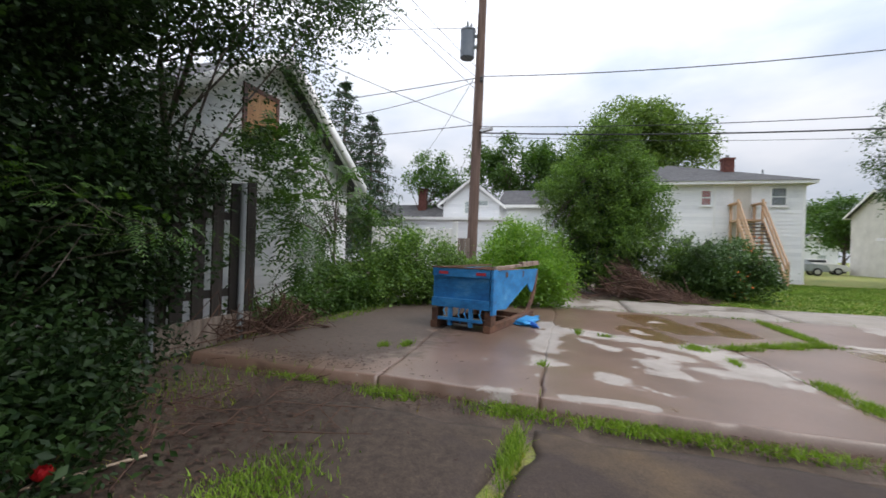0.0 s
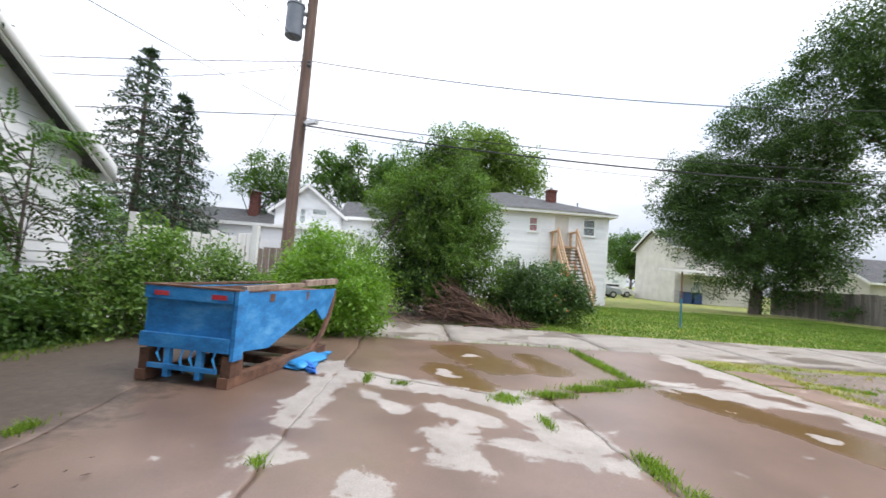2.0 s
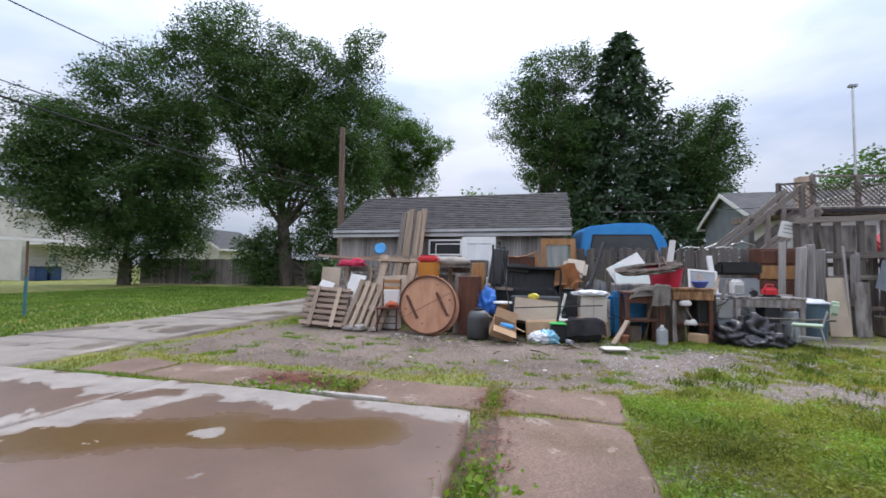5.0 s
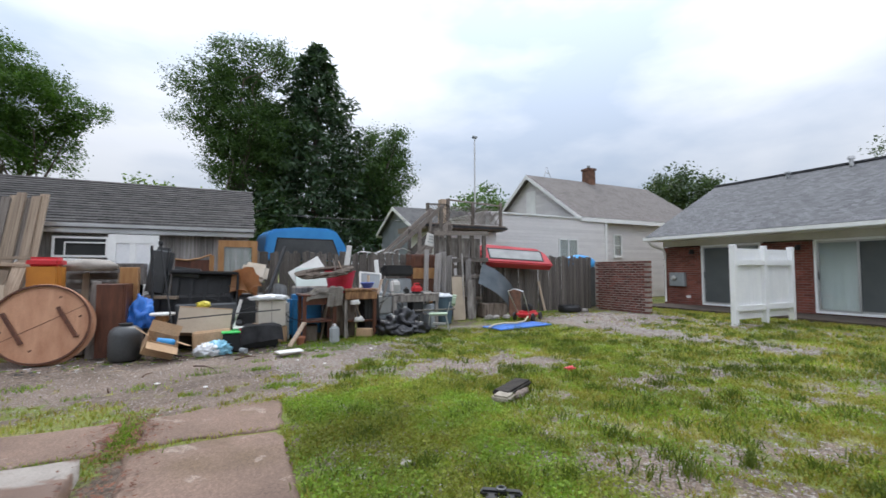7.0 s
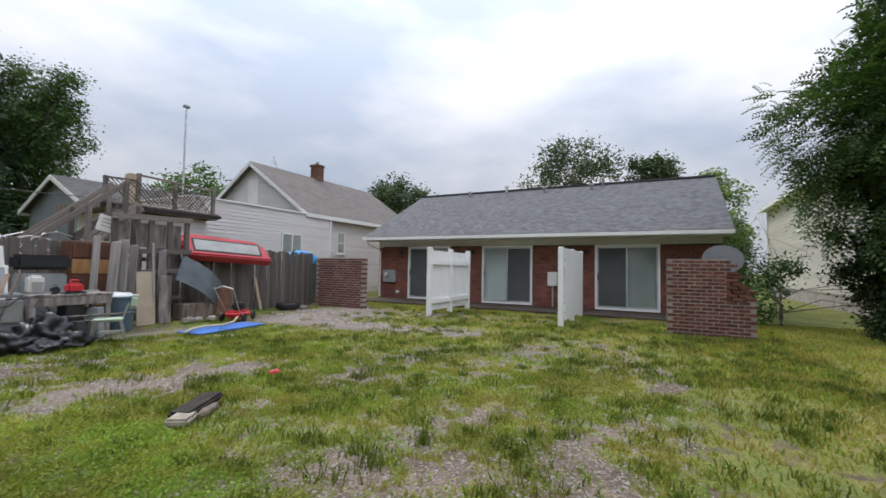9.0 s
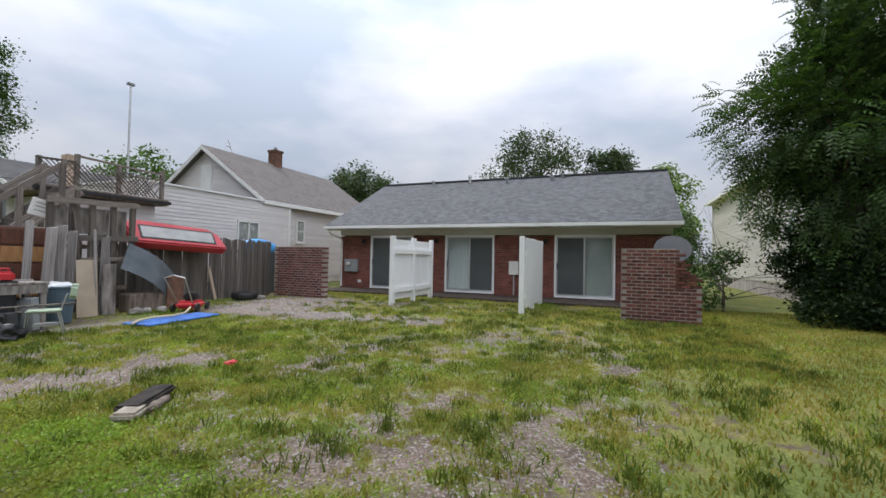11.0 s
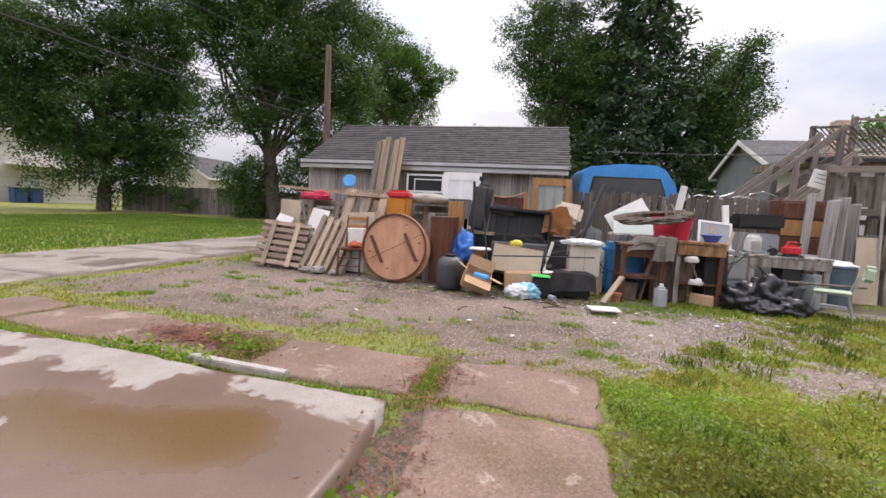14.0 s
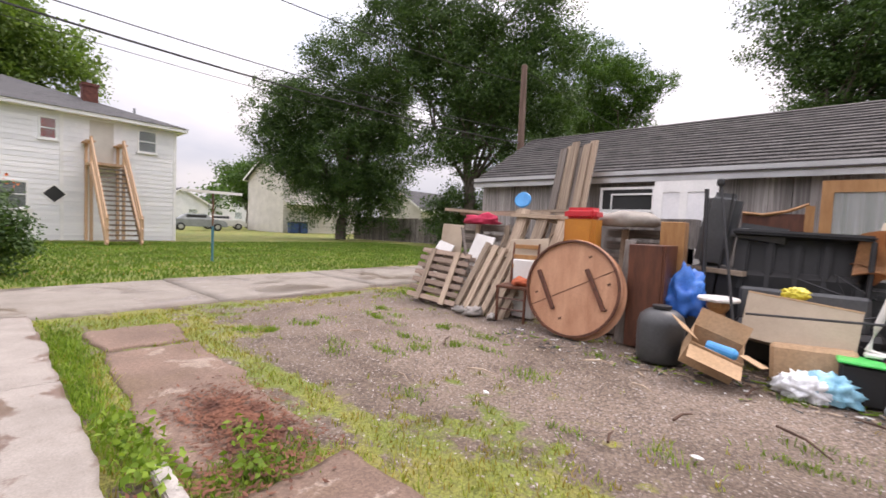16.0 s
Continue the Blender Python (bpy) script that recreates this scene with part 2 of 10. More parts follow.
def wet_concrete(name, dry1, dry2, wet, share, scale=0.55, pebble=0):
    """Concrete that is drying after rain: pale dry islands, brown wet skin, a few smooth pools."""
    m, nt, p = nodes_of(name)
    geo = nt.nodes.new("ShaderNodeNewGeometry")
    pos = geo.outputs["Position"]

    def noise_tex(s, detail=5.0, rough=0.6, dist=0.0):
        n = add(nt, "ShaderNodeTexNoise", Scale=s, Detail=detail, Roughness=rough, Distortion=dist)
        nt.links.new(pos, n.inputs["Vector"])
        return n.outputs["Fac"]

    dry_attr = nt.nodes.new("ShaderNodeAttribute")
    dry_attr.attribute_name = "dry"
    sumn = nt.nodes.new("ShaderNodeMath")
    sumn.operation = "ADD"
    nt.links.new(noise_tex(scale * 4.6, 9.0, 0.68, 0.35), sumn.inputs[0])
    nt.links.new(dry_attr.outputs["Fac"], sumn.inputs[1])
    damp = steps(nt, sumn.outputs["Value"], [(share - 0.022, 1.0), (share + 0.022, 0.0)])
    pool_attr = nt.nodes.new("ShaderNodeAttribute")
    pool_attr.attribute_name = "pool"
    pool_sum = nt.nodes.new("ShaderNodeMath")
    pool_sum.operation = "MULTIPLY_ADD"
    pool_sum.inputs[1].default_value = 0.75
    nt.links.new(pool_attr.outputs["Fac"], pool_sum.inputs[0])
    nt.links.new(noise_tex(1.6, 5.0, 0.6, 0.3), pool_sum.inputs[2])
    pool = steps(nt, pool_sum.outputs["Value"], [(0.62, 0.0), (1.1, 1.0)])
    dry = steps(nt, noise_tex(2.2, 6.0, 0.7), [(0.3, dry1), (0.7, dry2)])
    wetc = steps(nt, noise_tex(1.1, 5.0, 0.6), [(0.3, tuple(v * 0.75 for v in wet)), (0.7, tuple(v * 1.25 for v in wet))])
    wetc = mixer(nt, wetc, (0.125, 0.085, 0.045, 1), steps(nt, noise_tex(0.8, 5.0, 0.6), [(0.55, 0.0), (0.66, 0.5)]))
    wetc = mixer(nt, wetc, (0.135, 0.080, 0.030, 1), mixer(nt, (0, 0, 0, 1), (0.85, 0.85, 0.85, 1), pool))
    col = mixer(nt, dry, wetc, damp)
    silt_shade_attr = nt.nodes.new("ShaderNodeAttribute")
    silt_shade_attr.attribute_name = "silt_shade"
    ragged = nt.nodes.new("ShaderNodeMath")
    ragged.operation = "ADD"
    nt.links.new(noise_tex(2.6, 7.0, 0.7, 0.4), ragged.inputs[0])
    nt.links.new(silt_shade_attr.outputs["Fac"], ragged.inputs[1])
    # Silt, with the trees' dark reflection painted into the same colour.
    silt_shade = steps(nt, ragged.outputs["Value"], [(0.72, 0.0), (0.95, 0.85)])
    col = mixer(nt, col, steps(nt, noise_tex(14.0, 6.0, 0.75), [(0.3, (0.028, 0.02, 0.015)), (0.7, (0.085, 0.062, 0.045))]), silt_shade)
    grit = noise_tex(90.0, 3.0, 0.7)
    col = mixer(nt, col, steps(nt, grit, [(0.25, 0.75), (0.75, 1.2)]), 0.8, "MULTIPLY")
    if pebble:
        v = add(nt, "ShaderNodeTexVoronoi", Scale=float(pebble))
        nt.links.new(pos, v.inputs["Vector"])
        col = mixer(nt, col, steps(nt, v.outputs["Color"], [(0.0, 0.7), (0.5, 0.98), (1.0, 1.4)]), 0.8, "MULTIPLY")
    nt.links.new(col, p.inputs["Base Color"])
    r_wet = mixer(nt, (0.34, 0.34, 0.34, 1), (0.13, 0.13, 0.13, 1), pool)
    if pebble:
        r_wet = (0.7, 0.7, 0.7, 1)
        p.inputs["Specular IOR Level"].default_value = 0.25
    nt.links.new(mixer(nt, mixer(nt, (0.85, 0.85, 0.85, 1), r_wet, damp), (0.8, 0.8, 0.8, 1), silt_shade), p.inputs["Roughness"])
    b = add(nt, "ShaderNodeBump", Strength=0.35 if pebble else 0.12, Distance=0.006)
    nt.links.new(grit, b.inputs["Height"])
    nt.links.new(b.outputs["Normal"], p.inputs["Normal"])
    return m


M_GROUND = ground_material()
M_SLAB = wet_concrete("wet_slab_concrete", (0.235, 0.207, 0.180), (0.355, 0.318, 0.283), (0.158, 0.101, 0.074), 0.57)
M_ALLEY = wet_concrete("alley_concrete", (0.205, 0.180, 0.152), (0.295, 0.262, 0.225), (0.180, 0.147, 0.118), 0.47, scale=0.16)
M_PAD = wet_concrete("pebbled_pad_concrete", (0.24, 0.185, 0.148), (0.34, 0.27, 0.22), (0.195, 0.132, 0.100), 0.60, pebble=85)
# Pads by the tree: some canopy shade is put into the wet colour.
M_PADDARK = wet_concrete("wet_shaded_pad_concrete", (0.064, 0.045, 0.038), (0.104, 0.076, 0.063), (0.046, 0.032, 0.026), 0.64, pebble=130)
M_WHITE_SIDING = surface("white_painted_siding", (0.66, 0.67, 0.68), (0.80, 0.80, 0.80), 1.2, 25, 0.55, 0.05, per_piece=0.05)
M_CREAM_SIDING = surface("cream_siding", (0.47, 0.45, 0.40), (0.59, 0.565, 0.505), 1.2, 25, 0.6, 0.05, per_piece=0.05)
M_GREY_SIDING = surface("light_grey_siding", (0.60, 0.575, 0.565), (0.72, 0.695, 0.68), 1.2, 25, 0.6, 0.05, per_piece=0.05)
M_DARK_SIDING = surface("slate_grey_siding", (0.16, 0.18, 0.20), (0.22, 0.24, 0.26), 1.2, 25, 0.7, 0.05)
M_TRIM = surface("white_trim_paint", (0.72, 0.72, 0.70), (0.82, 0.82, 0.80), 2.0, 40, 0.5, 0.05)
M_VINYL = surface("white_vinyl", (0.80, 0.81, 0.82), (0.88, 0.88, 0.88), 1.0, 30, 0.35, 0.02)
M_OLDWOOD = surface("weathered_grey_wood", (0.08, 0.066, 0.056), (0.37, 0.335, 0.305), 2.2, 30, 0.9, 0.4, (5, 5, 0.9), per_piece=0.3)
M_GREYWOOD = surface("rotting_grey_wood", (0.065, 0.05, 0.04), (0.29, 0.255, 0.225), 2.6, 34, 0.92, 0.5, (6, 6, 0.8), per_piece=0.4)
M_TANWOOD = surface("aged_tan_wood", (0.15, 0.10, 0.075), (0.42, 0.32, 0.25), 2.6, 34, 0.9, 0.4, (5, 5, 0.9), per_piece=0.35)
M_PICKET = surface("dark_weathered_pickets", (0.050, 0.042, 0.037), (0.205, 0.180, 0.160), 2.4, 34, 0.92, 0.45, (6, 6, 0.8), per_piece=0.35)
M_BROWNWOOD = surface("weathered_brown_wood", (0.08, 0.06, 0.045), (0.25, 0.20, 0.165), 2.2, 30, 0.9, 0.4, (5, 5, 0.9), per_piece=0.25)
# Near-black puts tree shade into the fence; also serves a charred board.
M_BLACKWOOD = surface("shaded_and_charred_wood", (0.012, 0.010, 0.008), (0.042, 0.034, 0.028), 2.2, 30, 0.95, 0.4, (5, 5, 0.9), per_piece=0.25)
M_SHEDWOOD = surface("silver_grey_shed_boards", (0.14, 0.125, 0.115), (0.46, 0.43, 0.41), 2.2, 30, 0.9, 0.4, (5, 5, 0.9), per_piece=0.25)
M_PALLET = surface("pallet_wood", (0.22, 0.155, 0.11), (0.54, 0.43, 0.32), 2.2, 30, 0.85, 0.3, (4, 4, 1), per_piece=0.28)
M_DECKWOOD = surface("new_deck_wood", (0.42, 0.26, 0.15), (0.56, 0.38, 0.24), 3.0, 50, 0.7, 0.2, (5, 5, 1), per_piece=0.12)
M_REDBROWN = surface("red_brown_stained_wood", (0.07, 0.025, 0.015), (0.15, 0.055, 0.03), 3.0, 50, 0.45, 0.15, (5, 5, 1))
M_ORANGEWOOD = surface("orange_varnished_wood", (0.30, 0.14, 0.05), (0.44, 0.24, 0.10), 3.0, 50, 0.4, 0.12, (5, 5, 1))
M_TABLEWOOD = surface("tan_tabletop_underside", (0.43, 0.205, 0.115), (0.60, 0.33, 0.20), 1.6, 50, 0.6, 0.1, (4, 1, 1))
M_SHED_ROOF = shingles("worn_grey_shingles", (0.032, 0.030, 0.030), (0.092, 0.086, 0.085), (0.135, 0.124, 0.117), 9.0)
M_APT_ROOF = shingles("slate_grey_shingles", (0.075, 0.078, 0.084), (0.150, 0.153, 0.163), (0.118, 0.118, 0.124), 8.0)
M_HOUSE_ROOF = shingles("brown_grey_shingles", (0.12, 0.105, 0.095), (0.17, 0.15, 0.14), (0.20, 0.18, 0.165), 7.0)
M_FAR_ROOF = shingles("charcoal_shingles", (0.042, 0.042, 0.045), (0.075, 0.074, 0.077), (0.10, 0.098, 0.098), 7.0)
M_BRICKWALL = brickwall("dark_red_brick_wall", (0.115, 0.030, 0.020), (0.205, 0.060, 0.040), (0.19, 0.15, 0.13))
M_BRICK = surface("red_brick", (0.082, 0.027, 0.021), (0.185, 0.066, 0.050), 6.0, 70, 0.9, 0.4, per_piece=0.35)
M_MORTAR = surface("pale_mortar", (0.22, 0.18, 0.155), (0.36, 0.32, 0.285), 3.0, 60, 0.95, 0.4)
M_GLASS = glassy("window_glass", (0.86, 0.92, 0.90))
# Near-black stands in for unlit space behind doors and panes.
M_DARK = surface("unlit_near_black", (0.012, 0.014, 0.014), (0.03, 0.032, 0.032), 1.0, 20, 0.8, 0.0)
M_SCREEN = surface("grey_door_screen", (0.060, 0.068, 0.070), (0.085, 0.095, 0.096), 1.0, 200, 0.6, 0.0)
M_BLIND = surface("pale_vertical_blinds", (0.52, 0.56, 0.55), (0.66, 0.70, 0.69), 1.0, 30, 0.6, 0.0, per_piece=0.06)
M_ALU = surface("dull_aluminium", (0.50, 0.50, 0.50), (0.62, 0.62, 0.62), 2.0, 60, 0.4, 0.05, metal=0.8)
M_STEEL = surface("grey_painted_steel", (0.20, 0.22, 0.23), (0.30, 0.32, 0.33), 2.0, 40, 0.5, 0.05)
M_BLACKPLASTIC = surface("black_plastic", (0.008, 0.008, 0.009), (0.022, 0.022, 0.024), 2.0, 40, 0.52, 0.08)
M_GREYPLASTIC = surface("dark_grey_plastic", (0.045, 0.047, 0.05), (0.075, 0.078, 0.08), 2.0, 40, 0.45, 0.08)
M_BLUEPAINT = surface("blue_painted_steel", (0.018, 0.115, 0.30), (0.03, 0.225, 0.52), 4.5, 38, 0.42, 0.14, (1, 1, 2.2), per_piece=0.14, c3=(0.10, 0.33, 0.60), rough2=0.68)
M_BLUETARP = surface("blue_tarp", (0.02, 0.10, 0.42), (0.04, 0.20, 0.62), 4.0, 60, 0.45, 0.1)
M_BLUELIGHT = surface("light_blue_plastic", (0.03, 0.24, 0.55), (0.05, 0.34, 0.70), 4.0, 60, 0.4, 0.05)
M_RUST = surface("rusty_steel", (0.06, 0.03, 0.02), (0.20, 0.10, 0.06), 5.0, 60, 0.85, 0.3)
M_CRIMSON = surface("crimson_plastic", (0.46, 0.012, 0.035), (0.60, 0.03, 0.07), 3.0, 40, 0.45, 0.05)
M_DRAWERWOOD = surface("worn_brown_table_wood", (0.12, 0.055, 0.024), (0.34, 0.185, 0.085), 3.2, 50, 0.6, 0.25, (5, 5, 1), per_piece=0.25)
M_RED = surface("red_plastic", (0.50, 0.02, 0.03), (0.66, 0.04, 0.05), 2.0, 40, 0.4, 0.03)
M_REDPAINT = surface("faded_red_paint", (0.44, 0.035, 0.045), (0.60, 0.07, 0.08), 2.0, 40, 0.35, 0.03)
M_CARD = surface("cardboard", (0.42, 0.27, 0.15), (0.54, 0.36, 0.22), 2.0, 40, 0.85, 0.08)
M_TAN = surface("tan_particle_board", (0.40, 0.32, 0.24), (0.52, 0.43, 0.33), 2.0, 60, 0.8, 0.05)
M_WHITE = surface("dirty_white_laminate", (0.62, 0.60, 0.57), (0.76, 0.75, 0.72), 2.0, 40, 0.5, 0.04)
M_WHITEBAG = surface("white_plastic_bag", (0.68, 0.70, 0.72), (0.80, 0.82, 0.84), 6.0, 40, 0.35, 0.1)
M_BLACKBAG = surface("black_bin_bag", (0.008, 0.008, 0.010), (0.02, 0.02, 0.024), 6.0, 25, 0.28, 0.4)
M_CLOTH = surface("grey_beige_cloth", (0.25, 0.22, 0.19), (0.38, 0.35, 0.31), 4.0, 80, 0.95, 0.3)
M_PINKCLOTH = surface("crimson_cloth", (0.42, 0.02, 0.06), (0.58, 0.05, 0.11), 4.0, 80, 0.9, 0.3)
M_BARK = surface("grey_brown_bark", (0.06, 0.05, 0.04), (0.15, 0.12, 0.10), 4.0, 30, 0.95, 0.7, (3, 3, 0.6))
M_POLE = surface("creosoted_pole", (0.10, 0.062, 0.048), (0.19, 0.125, 0.10), 2.0, 30, 0.9, 0.3, (5, 5, 0.4))
M_CABLE = surface("black_cable", (0.02, 0.02, 0.022), (0.04, 0.04, 0.042), 1.0, 10, 0.6, 0.0)
M_TWIG = surface("dead_branches", (0.042, 0.021, 0.014), (0.115, 0.060, 0.038), 4.0, 40, 0.9, 0.2)
M_STONE = surface("rubble_stone", (0.22, 0.20, 0.18), (0.40, 0.37, 0.34), 4.0, 50, 0.9, 0.4, per_piece=0.2)
M_LEAF_MID = leafy("broad_leaves", (0.038, 0.090, 0.020), (0.095, 0.175, 0.036))
M_LEAF_DARK = leafy("dark_broad_leaves", (0.030, 0.068, 0.022), (0.088, 0.155, 0.043), 0.28)
M_LEAF_BRIGHT = leafy("bright_leaves", (0.095, 0.20, 0.025), (0.22, 0.37, 0.055), 0.45)
M_LEAF_YELLOW = leafy("light_green_leaves", (0.085, 0.150, 0.034), (0.175, 0.255, 0.062), 0.4)
# Shade inside and under the crowns is put into this leaf colour.
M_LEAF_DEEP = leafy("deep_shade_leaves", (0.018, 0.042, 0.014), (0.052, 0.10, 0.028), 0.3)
# Greyed for the far trees: distance haze put into the leaf colour.
M_LEAF_HAZE = leafy("hazed_far_leaves", (0.040, 0.070, 0.036), (0.088, 0.125, 0.062), 0.25)
# Near-black leaves: deep canopy shade as colour, on crowns, thicket and shrubs.
M_LEAF_SHADED = leafy("shaded_near_black_leaves", (0.008, 0.020, 0.007), (0.026, 0.052, 0.014), 0.15, 0.15)
M_NEEDLE = leafy("conifer_needles", (0.022, 0.048, 0.026), (0.055, 0.098, 0.046), 0.18)
M_BLADE = leafy("grass_blades", (0.155, 0.215, 0.037), (0.34, 0.40, 0.082), 0.38, 0.10, ((0.175, 0.180, 0.038), (0.35, 0.32, 0.095)))
M_LOWLEAF = leafy("low_clover_leaves", (0.135, 0.225, 0.036), (0.285, 0.400, 0.074), 0.35, 0.08, ((0.15, 0.185, 0.034), (0.30, 0.32, 0.07)))
M_TREELEAF = leafy("fresh_tree_leaves", (0.042, 0.098, 0.020), (0.165, 0.268, 0.052), 0.35)
M_LUSH = leafy("lush_grass_blades", (0.085, 0.160, 0.018), (0.24, 0.345, 0.052), 0.35, 0.15)
M_LAWN = leafy("mown_lawn_blades", (0.085, 0.160, 0.024), (0.150, 0.235, 0.042), 0.3, 0.15)
M_TUFT = leafy("dark_weed_blades", (0.070, 0.110, 0.020), (0.150, 0.185, 0.040), 0.3, 0.15)
M_DRYBLADE = leafy("straw_blades", (0.22, 0.165, 0.035), (0.36, 0.27, 0.075), 0.3, 0.12)
M_CLOVER = surface("white_clover", (0.6, 0.6, 0.55), (0.75, 0.75, 0.7), 3.0, 40, 0.9, 0.0)
M_DAMPSOIL = surface("dark_damp_soil", (0.035, 0.026, 0.02), (0.09, 0.068, 0.052), 3.0, 50, 0.85, 0.4)
M_LITTER = surface("leaf_litter", (0.026, 0.014, 0.010), (0.085, 0.042, 0.025), 5.0, 50, 0.95, 0.4, per_piece=0.3)


# ---------------------------------------------------------------- building blocks
I4 = Matrix.Identity(4)
RNG = np.random.default_rng(7)


def thing(name, label, category, m=I4, group="", kind=""):
    ob = new(name)
    ob.empty_display_size = 0.1
    ob.matrix_basis = m
    return tagged(ob, label, category, group, kind)


def mesh_of(name, bm, material, smooth=False):
    me = bpy.data.meshes.new(name)
    bm.to_mesh(me)
    bm.free()
    me.materials.append(material)
    if smooth:
        me.polygons.foreach_set("use_smooth", [True] * len(me.polygons))
    return me


def part(name, bm, material, parent=None, label="", m=I4, smooth=False):
    ob = new(name, mesh_of(name, bm, material, smooth))
    ob.parent = parent
    ob.matrix_basis = m
    return tagged(ob, label)


def piece(name, me, parent, m):
    ob = new(name, me)
    ob.parent = parent
    ob.matrix_basis = m
    return ob


def box(bm, x0, x1, y0, y1, z0, z1, m=None, jitter=0.0):
    vs = []
    for x, y, z in ((x0, y0, z0), (x1, y0, z0), (x1, y1, z0), (x0, y1, z0), (x0, y0, z1), (x1, y0, z1), (x1, y1, z1), (x0, y1, z1)):
        v = Vector((x, y, z))
        if jitter:
            v += Vector(RNG.uniform(-jitter, jitter, 3))
        vs.append(bm.verts.new(m @ v if m else v))
    for f in ((3, 2, 1, 0), (4, 5, 6, 7), (0, 1, 5, 4), (1, 2, 6, 5), (2, 3, 7, 6), (3, 0, 4, 7)):
        bm.faces.new([vs[i] for i in f])
    return vs


def boxes(*specs):
    bm = bmesh.new()
    for s in specs:
        box(bm, *s)
    return bm


def softbox(x0, x1, y0, y1, z0, z1, r=0.01, seg=2):
    bm = boxes((x0, x1, y0, y1, z0, z1))
    bmesh.ops.bevel(bm, geom=bm.edges[:], offset=r, segments=seg, affect="EDGES")
    return bm


def rod(bm, a, b, r0, r1=None, n=8, caps=True):
    """A tapered rod from a to b."""
    a, b = Vector(a), Vector(b)
    r1 = r0 if r1 is None else r1
    q = (b - a).to_track_quat("Z", "Y").to_matrix()
    rings = []
    for p, r in ((a, r0), (b, r1)):
        rings.append([bm.verts.new(p + q @ Vector((r * math.cos(k * math.tau / n), r * math.sin(k * math.tau / n), 0))) for k in range(n)])
    for k in range(n):
        bm.faces.new((rings[0][k], rings[0][(k + 1) % n], rings[1][(k + 1) % n], rings[1][k]))
    if caps:
        bm.faces.new(rings[0][::-1])
        bm.faces.new(rings[1])


def chain(bm, pts, radii, n=6):
    """A bent tapering tube through pts."""
    pts = [Vector(p) for p in pts]
    rings = []
    for i, p in enumerate(pts):
        d = (pts[min(i + 1, len(pts) - 1)] - pts[max(i - 1, 0)]).normalized()
        q = d.to_track_quat("Z", "Y").to_matrix()
        r = radii[i] if hasattr(radii, "__len__") else radii
        rings.append([bm.verts.new(p + q @ Vector((r * math.cos(k * math.tau / n), r * math.sin(k * math.tau / n), 0))) for k in range(n)])
    for a, b in zip(rings, rings[1:]):
        for k in range(n):
            bm.faces.new((a[k], a[(k + 1) % n], b[(k + 1) % n], b[k]))
    bm.faces.new(rings[0][::-1])
    bm.faces.new(rings[-1])


def turned(profile, n=20, m=None):
    """A solid of revolution about z from (radius, height) pairs."""
    bm = bmesh.new()
    rings = []
    for r, z in profile:
        rings.append([bm.verts.new((r * math.cos(k * math.tau / n), r * math.sin(k * math.tau / n), z)) for k in range(n)])
    for a, b in zip(rings, rings[1:]):
        for k in range(n):
            bm.faces.new((a[k], a[(k + 1) % n], b[(k + 1) % n], b[k]))
    bm.faces.new(rings[0][::-1])
    bm.faces.new(rings[-1])
    if m:
        bm.transform(m)
    return bm


def lump(rx, ry, rz, rough=0.25, freq=2.5, sub=3, seed=0.0, flat=True):
    """A crumpled bag or heap resting on z = 0."""
    bm = bmesh.new()
    bmesh.ops.create_icosphere(bm, subdivisions=sub, radius=1.0)
    for v in bm.verts:
        d = 1 + rough * noise.noise(v.co * freq + Vector((seed, seed * 1.7, 3.1))) + 0.5 * rough * noise.noise(v.co * freq * 2.7 + Vector((seed, 0, 9.0)))
        v.co *= d
        v.co = Vector((v.co.x * rx, v.co.y * ry, max(v.co.z, -0.55) * rz if flat else v.co.z * rz))
    for f in bm.faces:
        f.smooth = True
    low = min(v.co.z for v in bm.verts)
    for v in bm.verts:
        v.co.z -= low
    return bm


def sheet(w, d, nx, ny, shape, thick=0.006):
    """A cloth or tarp: a grid bent by shape(u, v) -> (x, y, z), with thickness."""
    bm = bmesh.new()
    g = [[bm.verts.new(shape(i / nx, j / ny)) for i in range(nx + 1)] for j in range(ny + 1)]
    for j in range(ny):
        for i in range(nx):
            bm.faces.new((g[j][i], g[j][i + 1], g[j + 1][i + 1], g[j + 1][i]))
    bmesh.ops.solidify(bm, geom=bm.faces[:], thickness=thick)
    return bm


def drape(w, deep, drop, side, seed, folds=5.0):
    """A thick cloth laid over an edge: flat on top, hanging in folds in front, sagging at the ends."""
    def shape(u, v):
        x = (u - 0.5) * w
        wave = math.sin(u * folds * math.tau + seed) * 0.5 + math.sin(u * folds * 2.3 * math.tau + 2 * seed) * 0.25
        if v < 0.45:
            k = v / 0.45
            return x, deep * (1 - k), 0.012 * wave + 0.02 * math.sin(7 * k + 5 * u + seed) - side * abs(2 * u - 1) ** 6
        k = (v - 0.45) / 0.55
        return x * (1 + 0.06 * k), -0.03 - 0.05 * k * (1 + wave) , -drop * k * (0.9 + 0.12 * math.sin(3 * u + seed)) - side * abs(2 * u - 1) ** 6
    return sheet(1, 1, 34, 20, shape, 0.012)


def plank_mesh(name, material, worn=0.0):
    """A unit plank, one metre each way about its foot, a little uneven."""
    bm = boxes((-0.5, 0.5, -0.5, 0.5, 0, 1))
    if worn:
        for v in bm.verts:
            if v.co.z > 0.5:
                v.co += Vector((RNG.uniform(-worn, worn), 0, RNG.uniform(-worn, 0) * 0.35))
            else:
                v.co.x += RNG.uniform(-worn, worn) * 0.4
    return mesh_of(name, bm, material)


